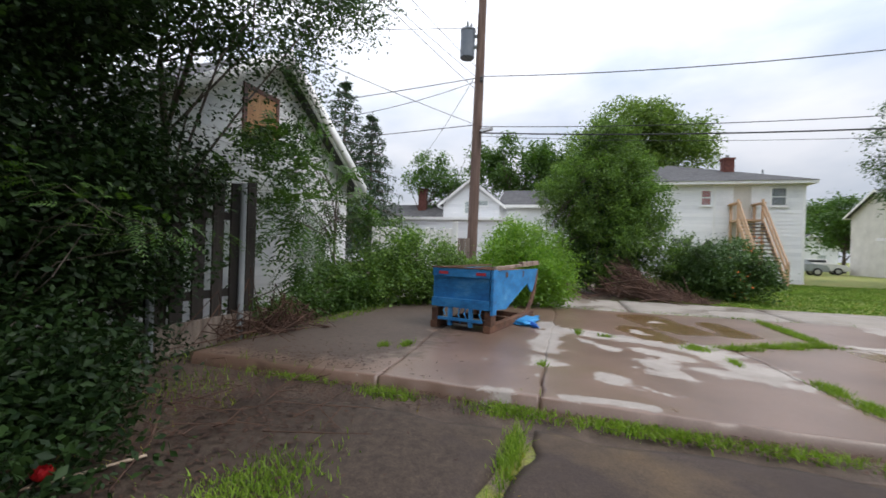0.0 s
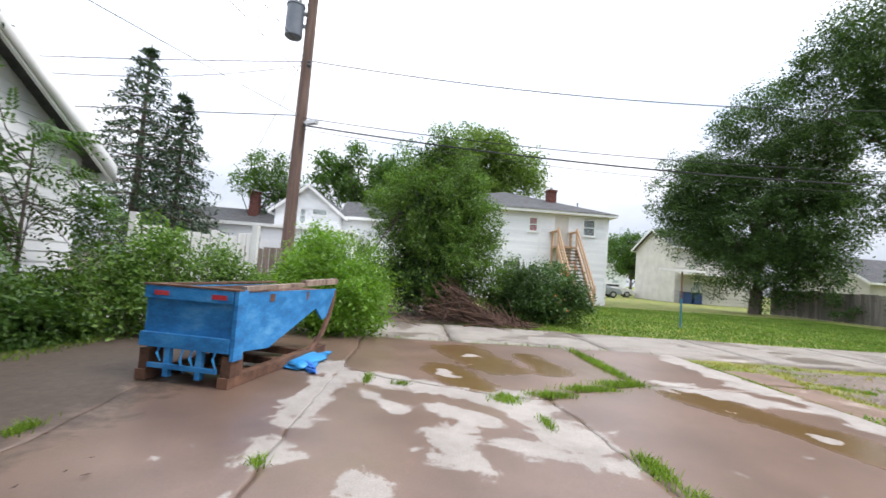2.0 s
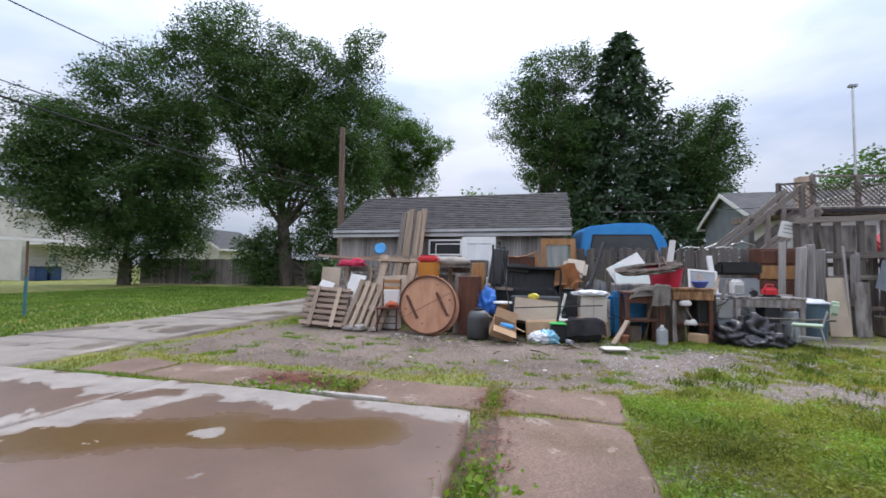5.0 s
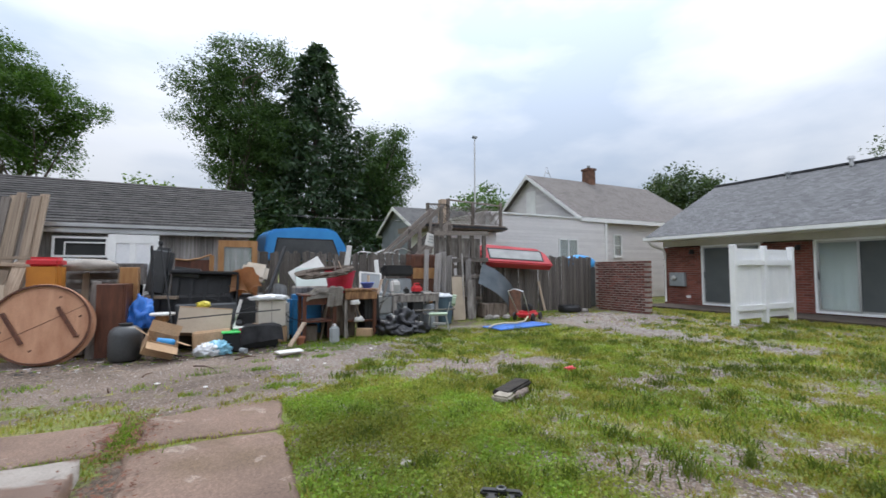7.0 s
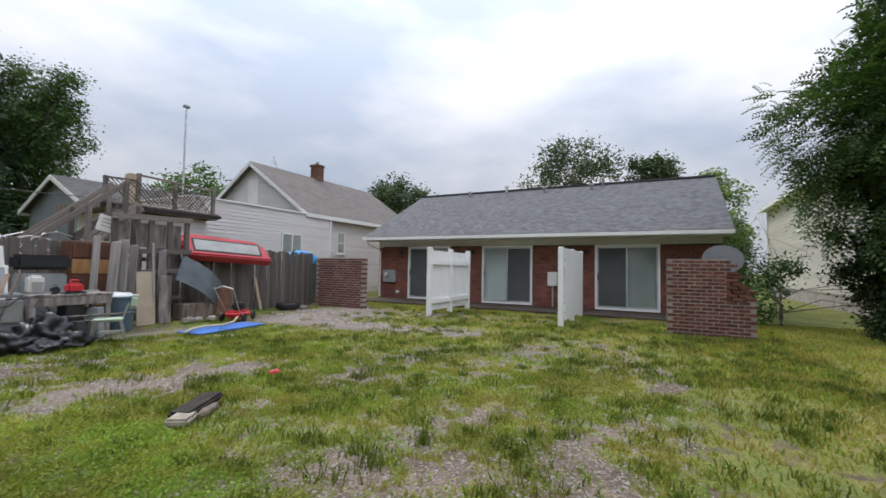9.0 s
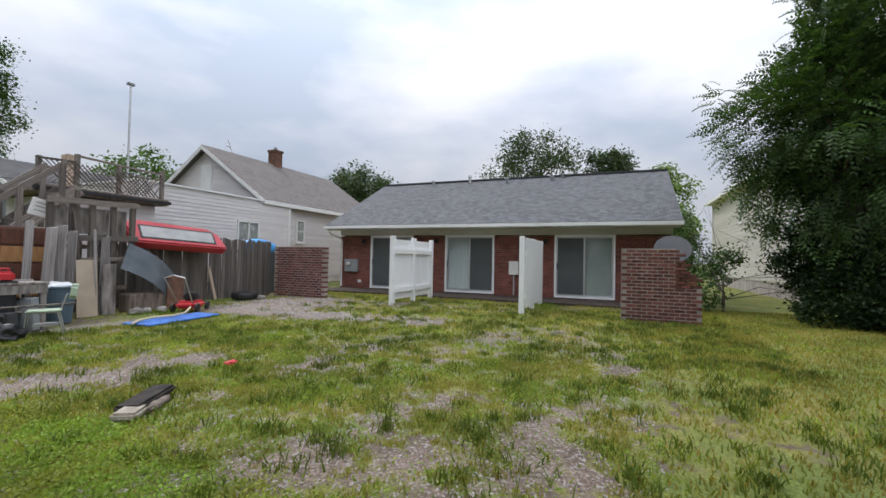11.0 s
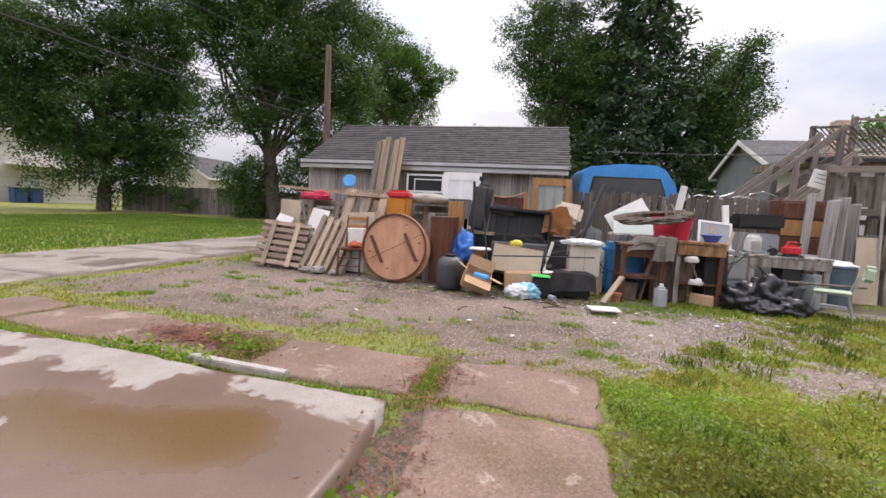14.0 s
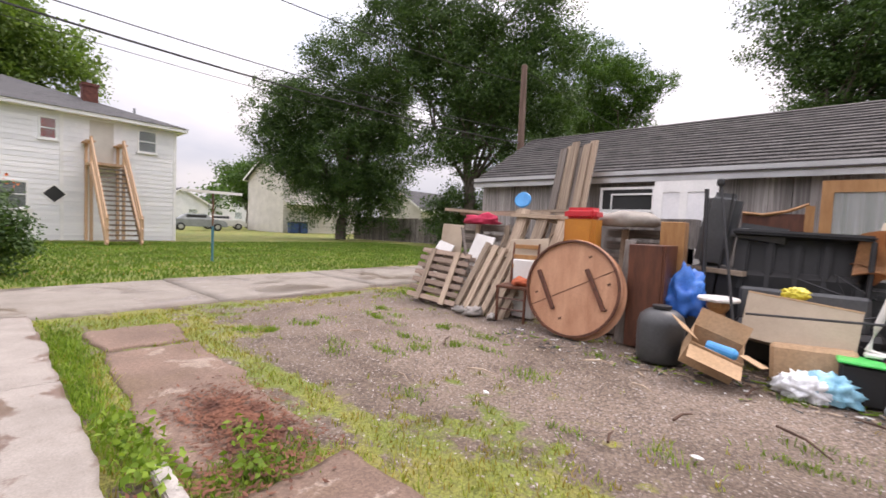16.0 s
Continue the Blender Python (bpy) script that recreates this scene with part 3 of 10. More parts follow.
def plank_between(me, name, parent, a, b, w, t, spin=0.0):
    a, b = Vector(a), Vector(b)
    q = (b - a).to_track_quat("Z", "Y").to_matrix().to_4x4()
    m = Matrix.Translation(a) @ q @ Matrix.Rotation(spin, 4, "Z") @ Matrix.Diagonal((w, t, (b - a).length, 1))
    return piece(name, me, parent, m)


def raw_mesh(name, verts, faces, material, uv=None):
    """A mesh straight from arrays of verts (n, 3) and faces (m, k)."""
    me = bpy.data.meshes.new(name)
    verts, faces = np.asarray(verts, np.float32), np.asarray(faces, np.int32)
    me.vertices.add(len(verts))
    me.vertices.foreach_set("co", verts.ravel())
    k = faces.shape[1]
    me.loops.add(faces.size)
    me.loops.foreach_set("vertex_index", faces.ravel())
    me.polygons.add(len(faces))
    me.polygons.foreach_set("loop_start", np.arange(0, faces.size, k, dtype=np.int32))
    me.polygons.foreach_set("loop_total", np.full(len(faces), k, np.int32))
    if uv is not None:
        layer = me.uv_layers.new(name="UVMap")
        layer.data.foreach_set("uv", np.asarray(uv, np.float32)[faces.ravel()].ravel())
    me.update(calc_edges=True)
    me.materials.append(material)
    return me


def slab_quad(name, corners, thick, material, parent=None, label=""):
    """A thick sheet over four corners (a, b along the eave; c, d along the ridge), with metre coordinates for its shingles."""
    a, b, c, d = (Vector(p) for p in corners)
    n = (b - a).cross(d - a).normalized()
    bm = bmesh.new()
    top = [bm.verts.new(p) for p in (a, b, c, d)]
    bot = [bm.verts.new(p - n * thick) for p in (a, b, c, d)]
    bm.faces.new(top)
    bm.faces.new(bot[::-1])
    for k in range(4):
        bm.faces.new((top[k], bot[k], bot[(k + 1) % 4], top[(k + 1) % 4]))
    uv = bm.loops.layers.uv.new("UVMap")
    u = (b - a).normalized()
    v = n.cross(u)
    for f in bm.faces:
        for l in f.loops:
            r = l.vert.co - a
            l[uv].uv = (r.dot(u) + a.z * 7.3 + a.y * 3.1, r.dot(v) + a.z * 1.7)
    return part(name, bm, material, parent, label)


def uv_wall(name, x0, x1, y0, y1, z0, z1, material, parent=None, label=""):
    """A wall block with metre coordinates along its faces."""
    bm = boxes((x0, x1, y0, y1, z0, z1))
    uv = bm.loops.layers.uv.new("UVMap")
    bm.normal_update()
    for f in bm.faces:
        for l in f.loops:
            c = l.vert.co
            l[uv].uv = (c.y, c.z) if abs(f.normal.x) > 0.5 else ((c.x, c.z) if abs(f.normal.y) > 0.5 else (c.x, c.y))
    return part(name, bm, material, parent, label)


def clapboards(parent, me, axis, plane, out, span, z0, z1, exposure, holes=()):
    """Lapped boards on a wall: axis 'x' or 'y' is the way they run, plane the wall's face, out its outward sign.
    span(z) -> (from, to); holes are (from, to, bottom, top)."""
    z = z0
    while z < z1 - 0.02:
        h = min(exposure, z1 - z)
        lo, hi = span(z + h / 2)
        cuts = [(lo, hi)]
        for a, b, c, d in holes:
            if c < z + h / 2 < d:
                cuts = [seg for s in cuts for seg in ((s[0], min(s[1], a)), (max(s[0], b), s[1])) if seg[1] - seg[0] > 0.03]
        for s in cuts:
            mid, length = (s[0] + s[1]) / 2, s[1] - s[0]
            if axis == "y":
                m = Matrix.Translation((plane, mid, z)) @ Matrix.Rotation(math.pi / 2 * out, 4, "Z")
            else:
                m = Matrix.Translation((mid, plane, z)) @ Matrix.Rotation(0 if out < 0 else math.pi, 4, "Z")
            piece("clapboard", me, parent, m @ Matrix.Diagonal((length, 1, h / exposure, 1)))
        z += exposure


def board_mesh(name, exposure, material, lap=0.016):
    """One clapboard: a unit long, thicker at its lower edge, facing -y."""
    bm = bmesh.new()
    prof = ((0.002, 0), (-lap, 0), (-lap, 0.012), (-0.003, exposure), (0.002, exposure))
    ends = [[bm.verts.new((x, y, z)) for y, z in prof] for x in (-0.5, 0.5)]
    for k in range(5):
        bm.faces.new((ends[0][k], ends[0][(k + 1) % 5], ends[1][(k + 1) % 5], ends[1][k]))
    bm.faces.new(ends[0][::-1])
    bm.faces.new(ends[1])
    bmesh.ops.recalc_face_normals(bm, faces=bm.faces[:])
    return mesh_of(name, bm, material)


# ---------------------------------------------------------------- ground
def lattice(x, y, scale, seed):
    """Smooth value noise, 0 to 1."""
    x, y = np.asarray(x) * scale + 1000, np.asarray(y) * scale + 1000
    xi, yi = np.floor(x).astype(np.int64), np.floor(y).astype(np.int64)
    fx, fy = x - xi, y - yi
    fx, fy = fx * fx * (3 - 2 * fx), fy * fy * (3 - 2 * fy)

    def h(i, j):
        n = (i * 374761393 + j * 668265263 + seed * 982451653) & 0x7FFFFFFF
        n = ((n ^ (n >> 13)) * 1274126177) & 0x7FFFFFFF
        return ((n ^ (n >> 16)) & 0xFFFF) / 65535.0

    return (h(xi, yi) * (1 - fx) + h(xi + 1, yi) * fx) * (1 - fy) + (h(xi, yi + 1) * (1 - fx) + h(xi + 1, yi + 1) * fx) * fy


def ramp(v, a, b):
    return np.clip((np.asarray(v, float) - a) / (b - a), 0, 1)


def oval(x, y, cx, cy, rx, ry, soft=0.5):
    return ramp(np.hypot((x - cx) / rx, (y - cy) / ry), 1.0 + soft, 1.0 - soft)


def streak(x, y, x0, y0, x1, y1, r, soft):
    """1 inside a round-ended strip, falling to 0 at its edge."""
    dx, dy = x1 - x0, y1 - y0
    t = np.clip(((x - x0) * dx + (y - y0) * dy) / (dx * dx + dy * dy + 1e-9), 0, 1)
    return ramp(np.hypot(x - x0 - t * dx, y - y0 - t * dy), r * (1 + soft), r * (1 - soft))


STONY = ((-1.2, 7.2, 3.4, 1.6), (2.2, 7.5, 1.9, 0.8), (11.3, 9.0, 1.7, 1.1), (-6.0, 8.0, 1.2, 4.0), (8.0, 0.7, 0.5, 0.2), (6.1, 4.1, 0.4, 0.25), (4.9, 4.1, 0.25, 0.15), (9.1, 2.6, 0.5, 0.25))
# gravel strips in the grass: (x0, y0, x1, y1, half width, bareness)
STRIPS = ((4.1, 5.9, 5.8, 5.55, 0.40, 0.5), (4.1, 2.75, 4.9, 1.0, 0.30, 0.2), (4.3, 2.7, 5.9, 2.15, 0.22, 0.2), (3.95, 3.35, 4.5, 3.5, 0.18, 0.22), (9.3, 9.4, 9.7, 6.6, 0.5, 0.5), (9.8, 6.4, 10.2, 4.3, 0.42, 0.45), (3.0, 6.3, 3.4, 8.2, 0.4, 0.3),
          (2.6, 5.7, 3.0, 5.9, 0.25, 0.25), (1.1, 5.45, 2.4, 5.5, 0.18, 0.4), (5.4, 1.2, 7.4, 0.6, 0.18, 0.2))


def ground_cover(x, y):
    """Shares of turf and of gravel at a place."""
    x, y = np.asarray(x, float), np.asarray(y, float)
    n = 0.55 * lattice(x, y, 0.55, 1) + 0.3 * lattice(x, y, 1.7, 2) + 0.15 * lattice(x, y, 4.3, 3)
    turf = 0.64 + 0.5 * (n - 0.5) + 0.45 * (lattice(x, y, 6.0, 4) - 0.5) + 0.4 * (lattice(x, y, 13.0, 6) - 0.5)
    stone = np.full(x.shape, 0.55)
    for cx, cy, rx, ry in STONY:
        k = oval(x, y, cx, cy, rx, ry)
        turf = turf - (0.62 if cy > 6.0 else 0.3) * k * (0.25 + 0.8 * lattice(x, y, 2.3, 9) + 0.7 * lattice(x, y, 7.0, 10))
        stone = np.maximum(stone, k)
    for *line, bare in STRIPS:
        k = streak(x, y, *line, 0.7)
        turf = turf - bare * k * (0.2 + 0.75 * lattice(x, y, 2.9, 11) + 0.75 * lattice(x, y, 7.5, 12))
        stone = np.maximum(stone, k)
    lawn = np.maximum(ramp(x, -7.2, -8.2) * ramp(y, 1.0, 4.0), ramp(np.hypot(x - 3, y - 4), 15, 22))
    lawn = np.maximum(lawn, ramp(y, 0.5, -1.5) * ramp(x, 5.0, 7.0))
    turf = np.maximum(turf, lawn * 1.6)
    strip = np.exp(-((y - 4.46) / 0.12) ** 2) * ramp(x, 1.3, 0.9) * ramp(x, -4.4, -3.6)
    strip = np.maximum(strip, np.exp(-((y - 5.42) / 0.15) ** 2) * ramp(x, 1.9, 1.2) * ramp(x, -4.4, -3.6))
    strip = np.maximum(strip, np.exp(-((x + 4.45) / 0.25) ** 2) * ramp(y, 3.5, 5.0) * ramp(y, 12, 8))
    turf = np.maximum(turf, strip * (0.45 + 0.6 * lattice(x, y, 2.1, 41)))
    turf = turf * (1 - 0.7 * ramp(np.abs(x - 1.3), 0.28, 0.16) * ramp(y, 4.3, 4.0))
    shade = ramp(y, -2.2, -3.6) * ramp(x, 5.5, 4.2)
    turf = turf * (1 - shade) + shade * 0.25
    stone = stone * (1 - shade)
    verge = ramp(x, 1.75, 1.5) * ramp(x, 0.8, 1.0) * ramp(y, 1.6, 0.6)
    stone = stone * (1 - verge)
    turf = turf * (1 - 0.6 * verge)
    back = ramp(y, -1.5, -3.0) * ramp(x, -4.4, -4.8) * (1 - lawn)
    brush = ramp(x, -4.6, -5.2) * ramp(y, 3.2, 2.0)
    turf = np.where(brush * (1 - lawn) > 0.5, 0.35 + 0.5 * (n - 0.5), turf)
    stone = np.where(brush > 0.5, 0.15, stone)
    return np.clip(turf - 0.2 * back, 0, 1.6), np.clip(stone, 0, 1)


def ground_height(x, y):
    x, y = np.asarray(x, float), np.asarray(y, float)
    near = ramp(np.hypot(x - 3, y - 4), 60, 25)
    return 0.035 * near * (lattice(x, y, 0.8, 5) - 0.6) - 0.012


def axis_steps(a, b, fine, far):
    core = np.arange(a, b, fine)
    grow = np.geomspace(fine * 2, far, 34)
    return np.r_[(a - grow)[::-1], core, b + grow]


gx, gy = axis_steps(-9.5, 18, 0.1, 1800), axis_steps(-6.0, 13, 0.1, 1800)
GX, GY = np.meshgrid(gx, gy)
gv = np.c_[GX.ravel(), GY.ravel(), ground_height(GX, GY).ravel()]
nx_, ny_ = len(gx), len(gy)
gi = (np.arange(ny_ - 1)[:, None] * nx_ + np.arange(nx_ - 1)[None, :]).ravel()
me = raw_mesh("ground", gv, np.c_[gi, gi + 1, gi + nx_ + 1, gi + nx_], M_GROUND)
cover, stony = ground_cover(GX.ravel(), GY.ravel())
for key, values in (("turf", cover), ("stone", stony)):
    layer = me.attributes.new(key, "FLOAT", "POINT")
    layer.data.foreach_set("value", values.astype(np.float32))
ground = tagged(new("ground", me), "patchy grass, gravel and bare soil of a back yard", "ground", kind="structure")

# pale dry streaks and murky shallow pools on the slab: (x0, y0, x1, y1, half width)
DRY = ((-1.9, -0.99, -0.5, -0.97, 0.16), (-0.15, -1.0, 0.05, -0.95, 0.14), (-2.35, -1.5, -1.95, -0.95, 0.28), (-1.95, -0.75, -1.35, 0.55, 0.22), (-1.35, -0.6, -0.85, -0.25, 0.08),
       (-0.4, 0.1, -0.05, 0.12, 0.20), (-0.95, 0.12, -0.7, 0.5, 0.13), (-1.35, 0.85, -0.3, 1.0, 0.26), (-0.3, 0.6, -0.05, 1.15, 0.18), (0.3, -0.44, 0.42, -0.33, 0.09),
       (-4.3, 4.15, -2.6, 4.05, 0.26), (-2.6, 4.05, -0.5, 4.15, 0.24), (-2.15, 3.0, -1.55, 3.8, 0.24), (0.25, 4.1, 0.88, 3.98, 0.18), (1.0, -0.75, 1.02, -0.15, 0.05),
       (-2.3, 0.2, -2.1, 0.3, 0.10), (-3.5, 0.64, -3.35, 0.64, 0.12), (-0.78, 3.2, -0.7, 3.24, 0.08), (1.05, -1.35, 1.06, -1.2, 0.08))
POOL = ((-3.9, 0.5, -2.7, 0.9, 0.32), (-2.5, 0.2, -1.7, 0.5, 0.22), (-1.75, 2.8, -0.65, 3.3, 0.26), (-1.2, 3.1, 0.4, 3.5, 0.22), (-3.6, 1.5, -2.6, 1.6, 0.2))


def dryness(x, y):
    d = np.full(np.shape(x), -0.09)
    for line in DRY:
        d = np.maximum(d, -0.09 + 0.30 * streak(x, y, *line, 0.95))
    return d


def wetness(x, y):
    d = np.zeros(np.shape(x))
    for line in POOL:
        d = np.maximum(d, streak(x, y, *line, 0.7))
    return d


def concrete_panel(name, west, east, z, thick, n, material, parent, wear=0.012, wander=0.0):
    """A concrete panel between two side lines (points from south to north): slightly uneven top, chipped edges, real sides. Cracks wander together."""
    v = np.linspace(0, 1, n + 1)

    def along(line):
        p = np.array(line, float)
        t = np.r_[0, np.cumsum(np.hypot(*np.diff(p, axis=0).T))]
        return np.c_[np.interp(v, t / t[-1], p[:, 0]), np.interp(v, t / t[-1], p[:, 1])]

    w, e = along(west), along(east)
    u = np.linspace(0, 1, n + 1)[None, :, None]
    xy = (w[:, None] * (1 - u) + e[:, None] * u).reshape(-1, 2)
    uu, vv = np.tile(u.ravel(), n + 1), np.repeat(v, n + 1)
    rim = (uu < 1e-6) | (uu > 1 - 1e-6) | (vv < 1e-6) | (vv > 1 - 1e-6)
    if wander:
        xy += wander * np.c_[lattice(xy[:, 0], xy[:, 1], 2.2, 61) + 0.5 * lattice(xy[:, 0], xy[:, 1], 6.5, 62) - 0.75, lattice(xy[:, 0], xy[:, 1], 2.2, 63) + 0.5 * lattice(xy[:, 0], xy[:, 1], 6.5, 64) - 0.75]
    xy[rim] += (np.c_[lattice(xy[rim, 0], xy[rim, 1], 9.1, 21), lattice(xy[rim, 0], xy[rim, 1], 9.1, 22)] - 0.5) * wear * 3
    zz = z + 0.012 * (lattice(xy[:, 0], xy[:, 1], 0.9, 8) - 0.5) - np.where(rim, wear * 0.6, 0)
    top = np.c_[xy, zz]
    k = n + 1
    i = (np.arange(n)[:, None] * k + np.arange(n)[None, :]).ravel()
    faces = [np.c_[i, i + 1, i + k + 1, i + k]]
    loop = list(range(0, n)) + [n + j * k for j in range(0, n)] + [n * k + n - j for j in range(0, n)] + [(n - j) * k for j in range(0, n)]
    low = top[loop].copy()
    low[:, 2] = z - thick
    base = len(top)
    m = len(loop)
    faces.append(np.array([[loop[(j + 1) % m], loop[j], base + j, base + (j + 1) % m] for j in range(m)]))
    verts = np.r_[top, low]
    me = raw_mesh(name, verts, np.r_[faces[0], faces[1]], material)
    none = np.zeros(len(verts))
    on_slab = material is M_SLAB
    # Darker toward garage and tree: silt, plus painted reflection and shade.
    silt_shade = 0.8 * ramp(verts[:, 1], -1.6, -3.2) * ramp(verts[:, 0], 1.2, 0.2) if on_slab else 0.25 + 0.5 * ramp(verts[:, 1], -0.9, -2.4) if material is M_PADDARK else none
    for key, values in (("dry", dryness(verts[:, 0], verts[:, 1]) if on_slab else none), ("silt_shade", silt_shade), ("pool", wetness(verts[:, 0], verts[:, 1]) if on_slab else none)):
        layer = me.attributes.new(key, "FLOAT", "POINT")
        layer.data.foreach_set("value", values.astype(np.float32))
    ob = new(name, me)
    ob.parent = parent
    return ob


def quad_panel(name, q, *rest):
    return concrete_panel(name, (q[0], q[3]), (q[1], q[2]), *rest)


slab = thing("pavement_slab", "cracked concrete parking slab, brown and wet with pale dry patches", "pavement", kind="structure")
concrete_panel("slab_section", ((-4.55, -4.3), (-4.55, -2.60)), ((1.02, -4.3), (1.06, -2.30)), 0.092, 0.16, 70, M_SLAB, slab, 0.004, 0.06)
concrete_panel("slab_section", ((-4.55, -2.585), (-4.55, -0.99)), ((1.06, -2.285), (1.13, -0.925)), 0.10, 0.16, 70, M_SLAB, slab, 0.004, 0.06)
concrete_panel("slab_section", ((-2.30, -0.98), (-1.86, -0.45), (-1.62, 0.15), (-1.40, 0.72), (-1.40, 1.16)), ((1.13, -0.912), (1.18, 0.0), (1.15, 1.42)), 0.098, 0.16, 70, M_SLAB, slab, 0.004, 0.06)
concrete_panel("slab_section", ((-1.38, 1.18), (-1.72, 1.62), (-2.16, 2.50), (-2.10, 4.27)), ((1.15, 1.435), (1.08, 2.6), (0.985, 4.11)), 0.098, 0.16, 70, M_SLAB, slab, 0.004, 0.06)
concrete_panel("slab_section", ((-4.55, -0.97), (-4.55, 2.37)), ((-2.34, -0.97), (-1.92, -0.42), (-1.68, 0.18), (-1.47, 0.76), (-1.50, 1.14), (-1.86, 1.60), (-2.30, 2.40)), 0.088, 0.16, 60, M_SLAB, slab, 0.006, 0.06)
concrete_panel("slab_section", ((-4.58, 2.52), (-4.6, 4.30)), ((-2.30, 2.54), (-2.125, 4.27)), 0.085, 0.16, 40, M_SLAB, slab, 0.006, 0.06)
alley = thing("alley_road", "narrow concrete alley with worn joints and damp patches", "alley", kind="structure")
for y0 in np.arange(-14, 44, 2.9):
    wob = 0.12 * math.sin(y0 * 0.7)
    quad_panel("alley_panel", ((-7.35 + wob, y0 + 0.03), (-4.8, y0 + 0.03 + wob * 0.3), (-4.8, y0 + 2.87), (-7.35 - wob * 0.5, y0 + 2.87)), 0.03 + 0.012 * math.sin(y0), 0.12, 14, M_ALLEY, alley, 0.02)
walkway = thing("pavement_walkway", "worn reddish pebbled concrete walkway pads with grass between", "pavement", kind="structure")
for q in (((-3.85, 4.66), (-3.05, 4.64), (-3.0, 5.30), (-3.8, 5.38)), ((-2.95, 4.60), (-0.62, 4.50), (-0.58, 5.16), (-2.92, 5.34)),
          ((-0.30, 4.46), (1.00, 4.40), (1.06, 5.12), (-0.28, 5.16)), ((1.22, 4.42), (2.26, 4.46), (2.34, 5.26), (1.20, 5.16)),
          ((1.30, 2.65), (2.20, 2.62), (2.22, 4.38), (1.17, 4.36)), ((1.38, 1.0), (2.4, 0.95), (2.24, 2.58), (1.32, 2.60)),
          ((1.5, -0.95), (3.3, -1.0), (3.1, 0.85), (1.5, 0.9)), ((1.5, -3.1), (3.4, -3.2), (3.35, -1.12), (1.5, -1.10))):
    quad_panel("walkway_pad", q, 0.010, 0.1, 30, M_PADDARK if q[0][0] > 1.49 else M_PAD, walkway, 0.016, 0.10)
kerb = part("kerb_edging", softbox(-0.44, 0.44, -0.035, 0.035, -0.02, 0.035, 0.008), M_STONE, None, m=pose(-0.26, 4.39, 0.03, 1, 0, -3))
tagged(kerb, "loose grey concrete edging strip beside the slab", "edging", kind="structure")


# ---------------------------------------------------------------- buildings
def window_unit(parent, name, axis, plane, out, a, b, z0, z1, frame_m, pane_m=None, sash=True, depth=0.05, fw=0.06, label=""):
    """A window: frame bars, glass, sill, dark room behind. axis: the way it runs; out: outward sign."""
    def bx(u0, u1, d0, d1, w0, w1):
        d0, d1 = sorted((plane + out * d0, plane + out * d1))
        return (u0, u1, d0, d1, w0, w1) if axis == "x" else (d0, d1, u0, u1, w0, w1)
    fr = part(name, boxes(bx(a, a + fw, -0.02, depth, z0, z1), bx(b - fw, b, -0.02, depth, z0, z1), bx(a + fw, b - fw, -0.02, depth, z1 - fw, z1),
                          bx(a + fw, b - fw, -0.02, depth, z0, z0 + fw)), frame_m, parent, label)
    if sash:
        mid = (z0 + z1) / 2
        part("sash_rail", boxes(bx(a + fw, b - fw, 0.0, depth * 0.7, mid - 0.02, mid + 0.02)), frame_m, fr)
    part("pane", boxes(bx(a + fw, b - fw, 0.006, 0.012, z0 + fw, z1 - fw)), pane_m or M_GLASS, fr)
    part("sill", boxes(bx(a - 0.04, b + 0.04, -0.01, depth + 0.04, z0 - 0.05, z0)), frame_m, fr)
    return fr


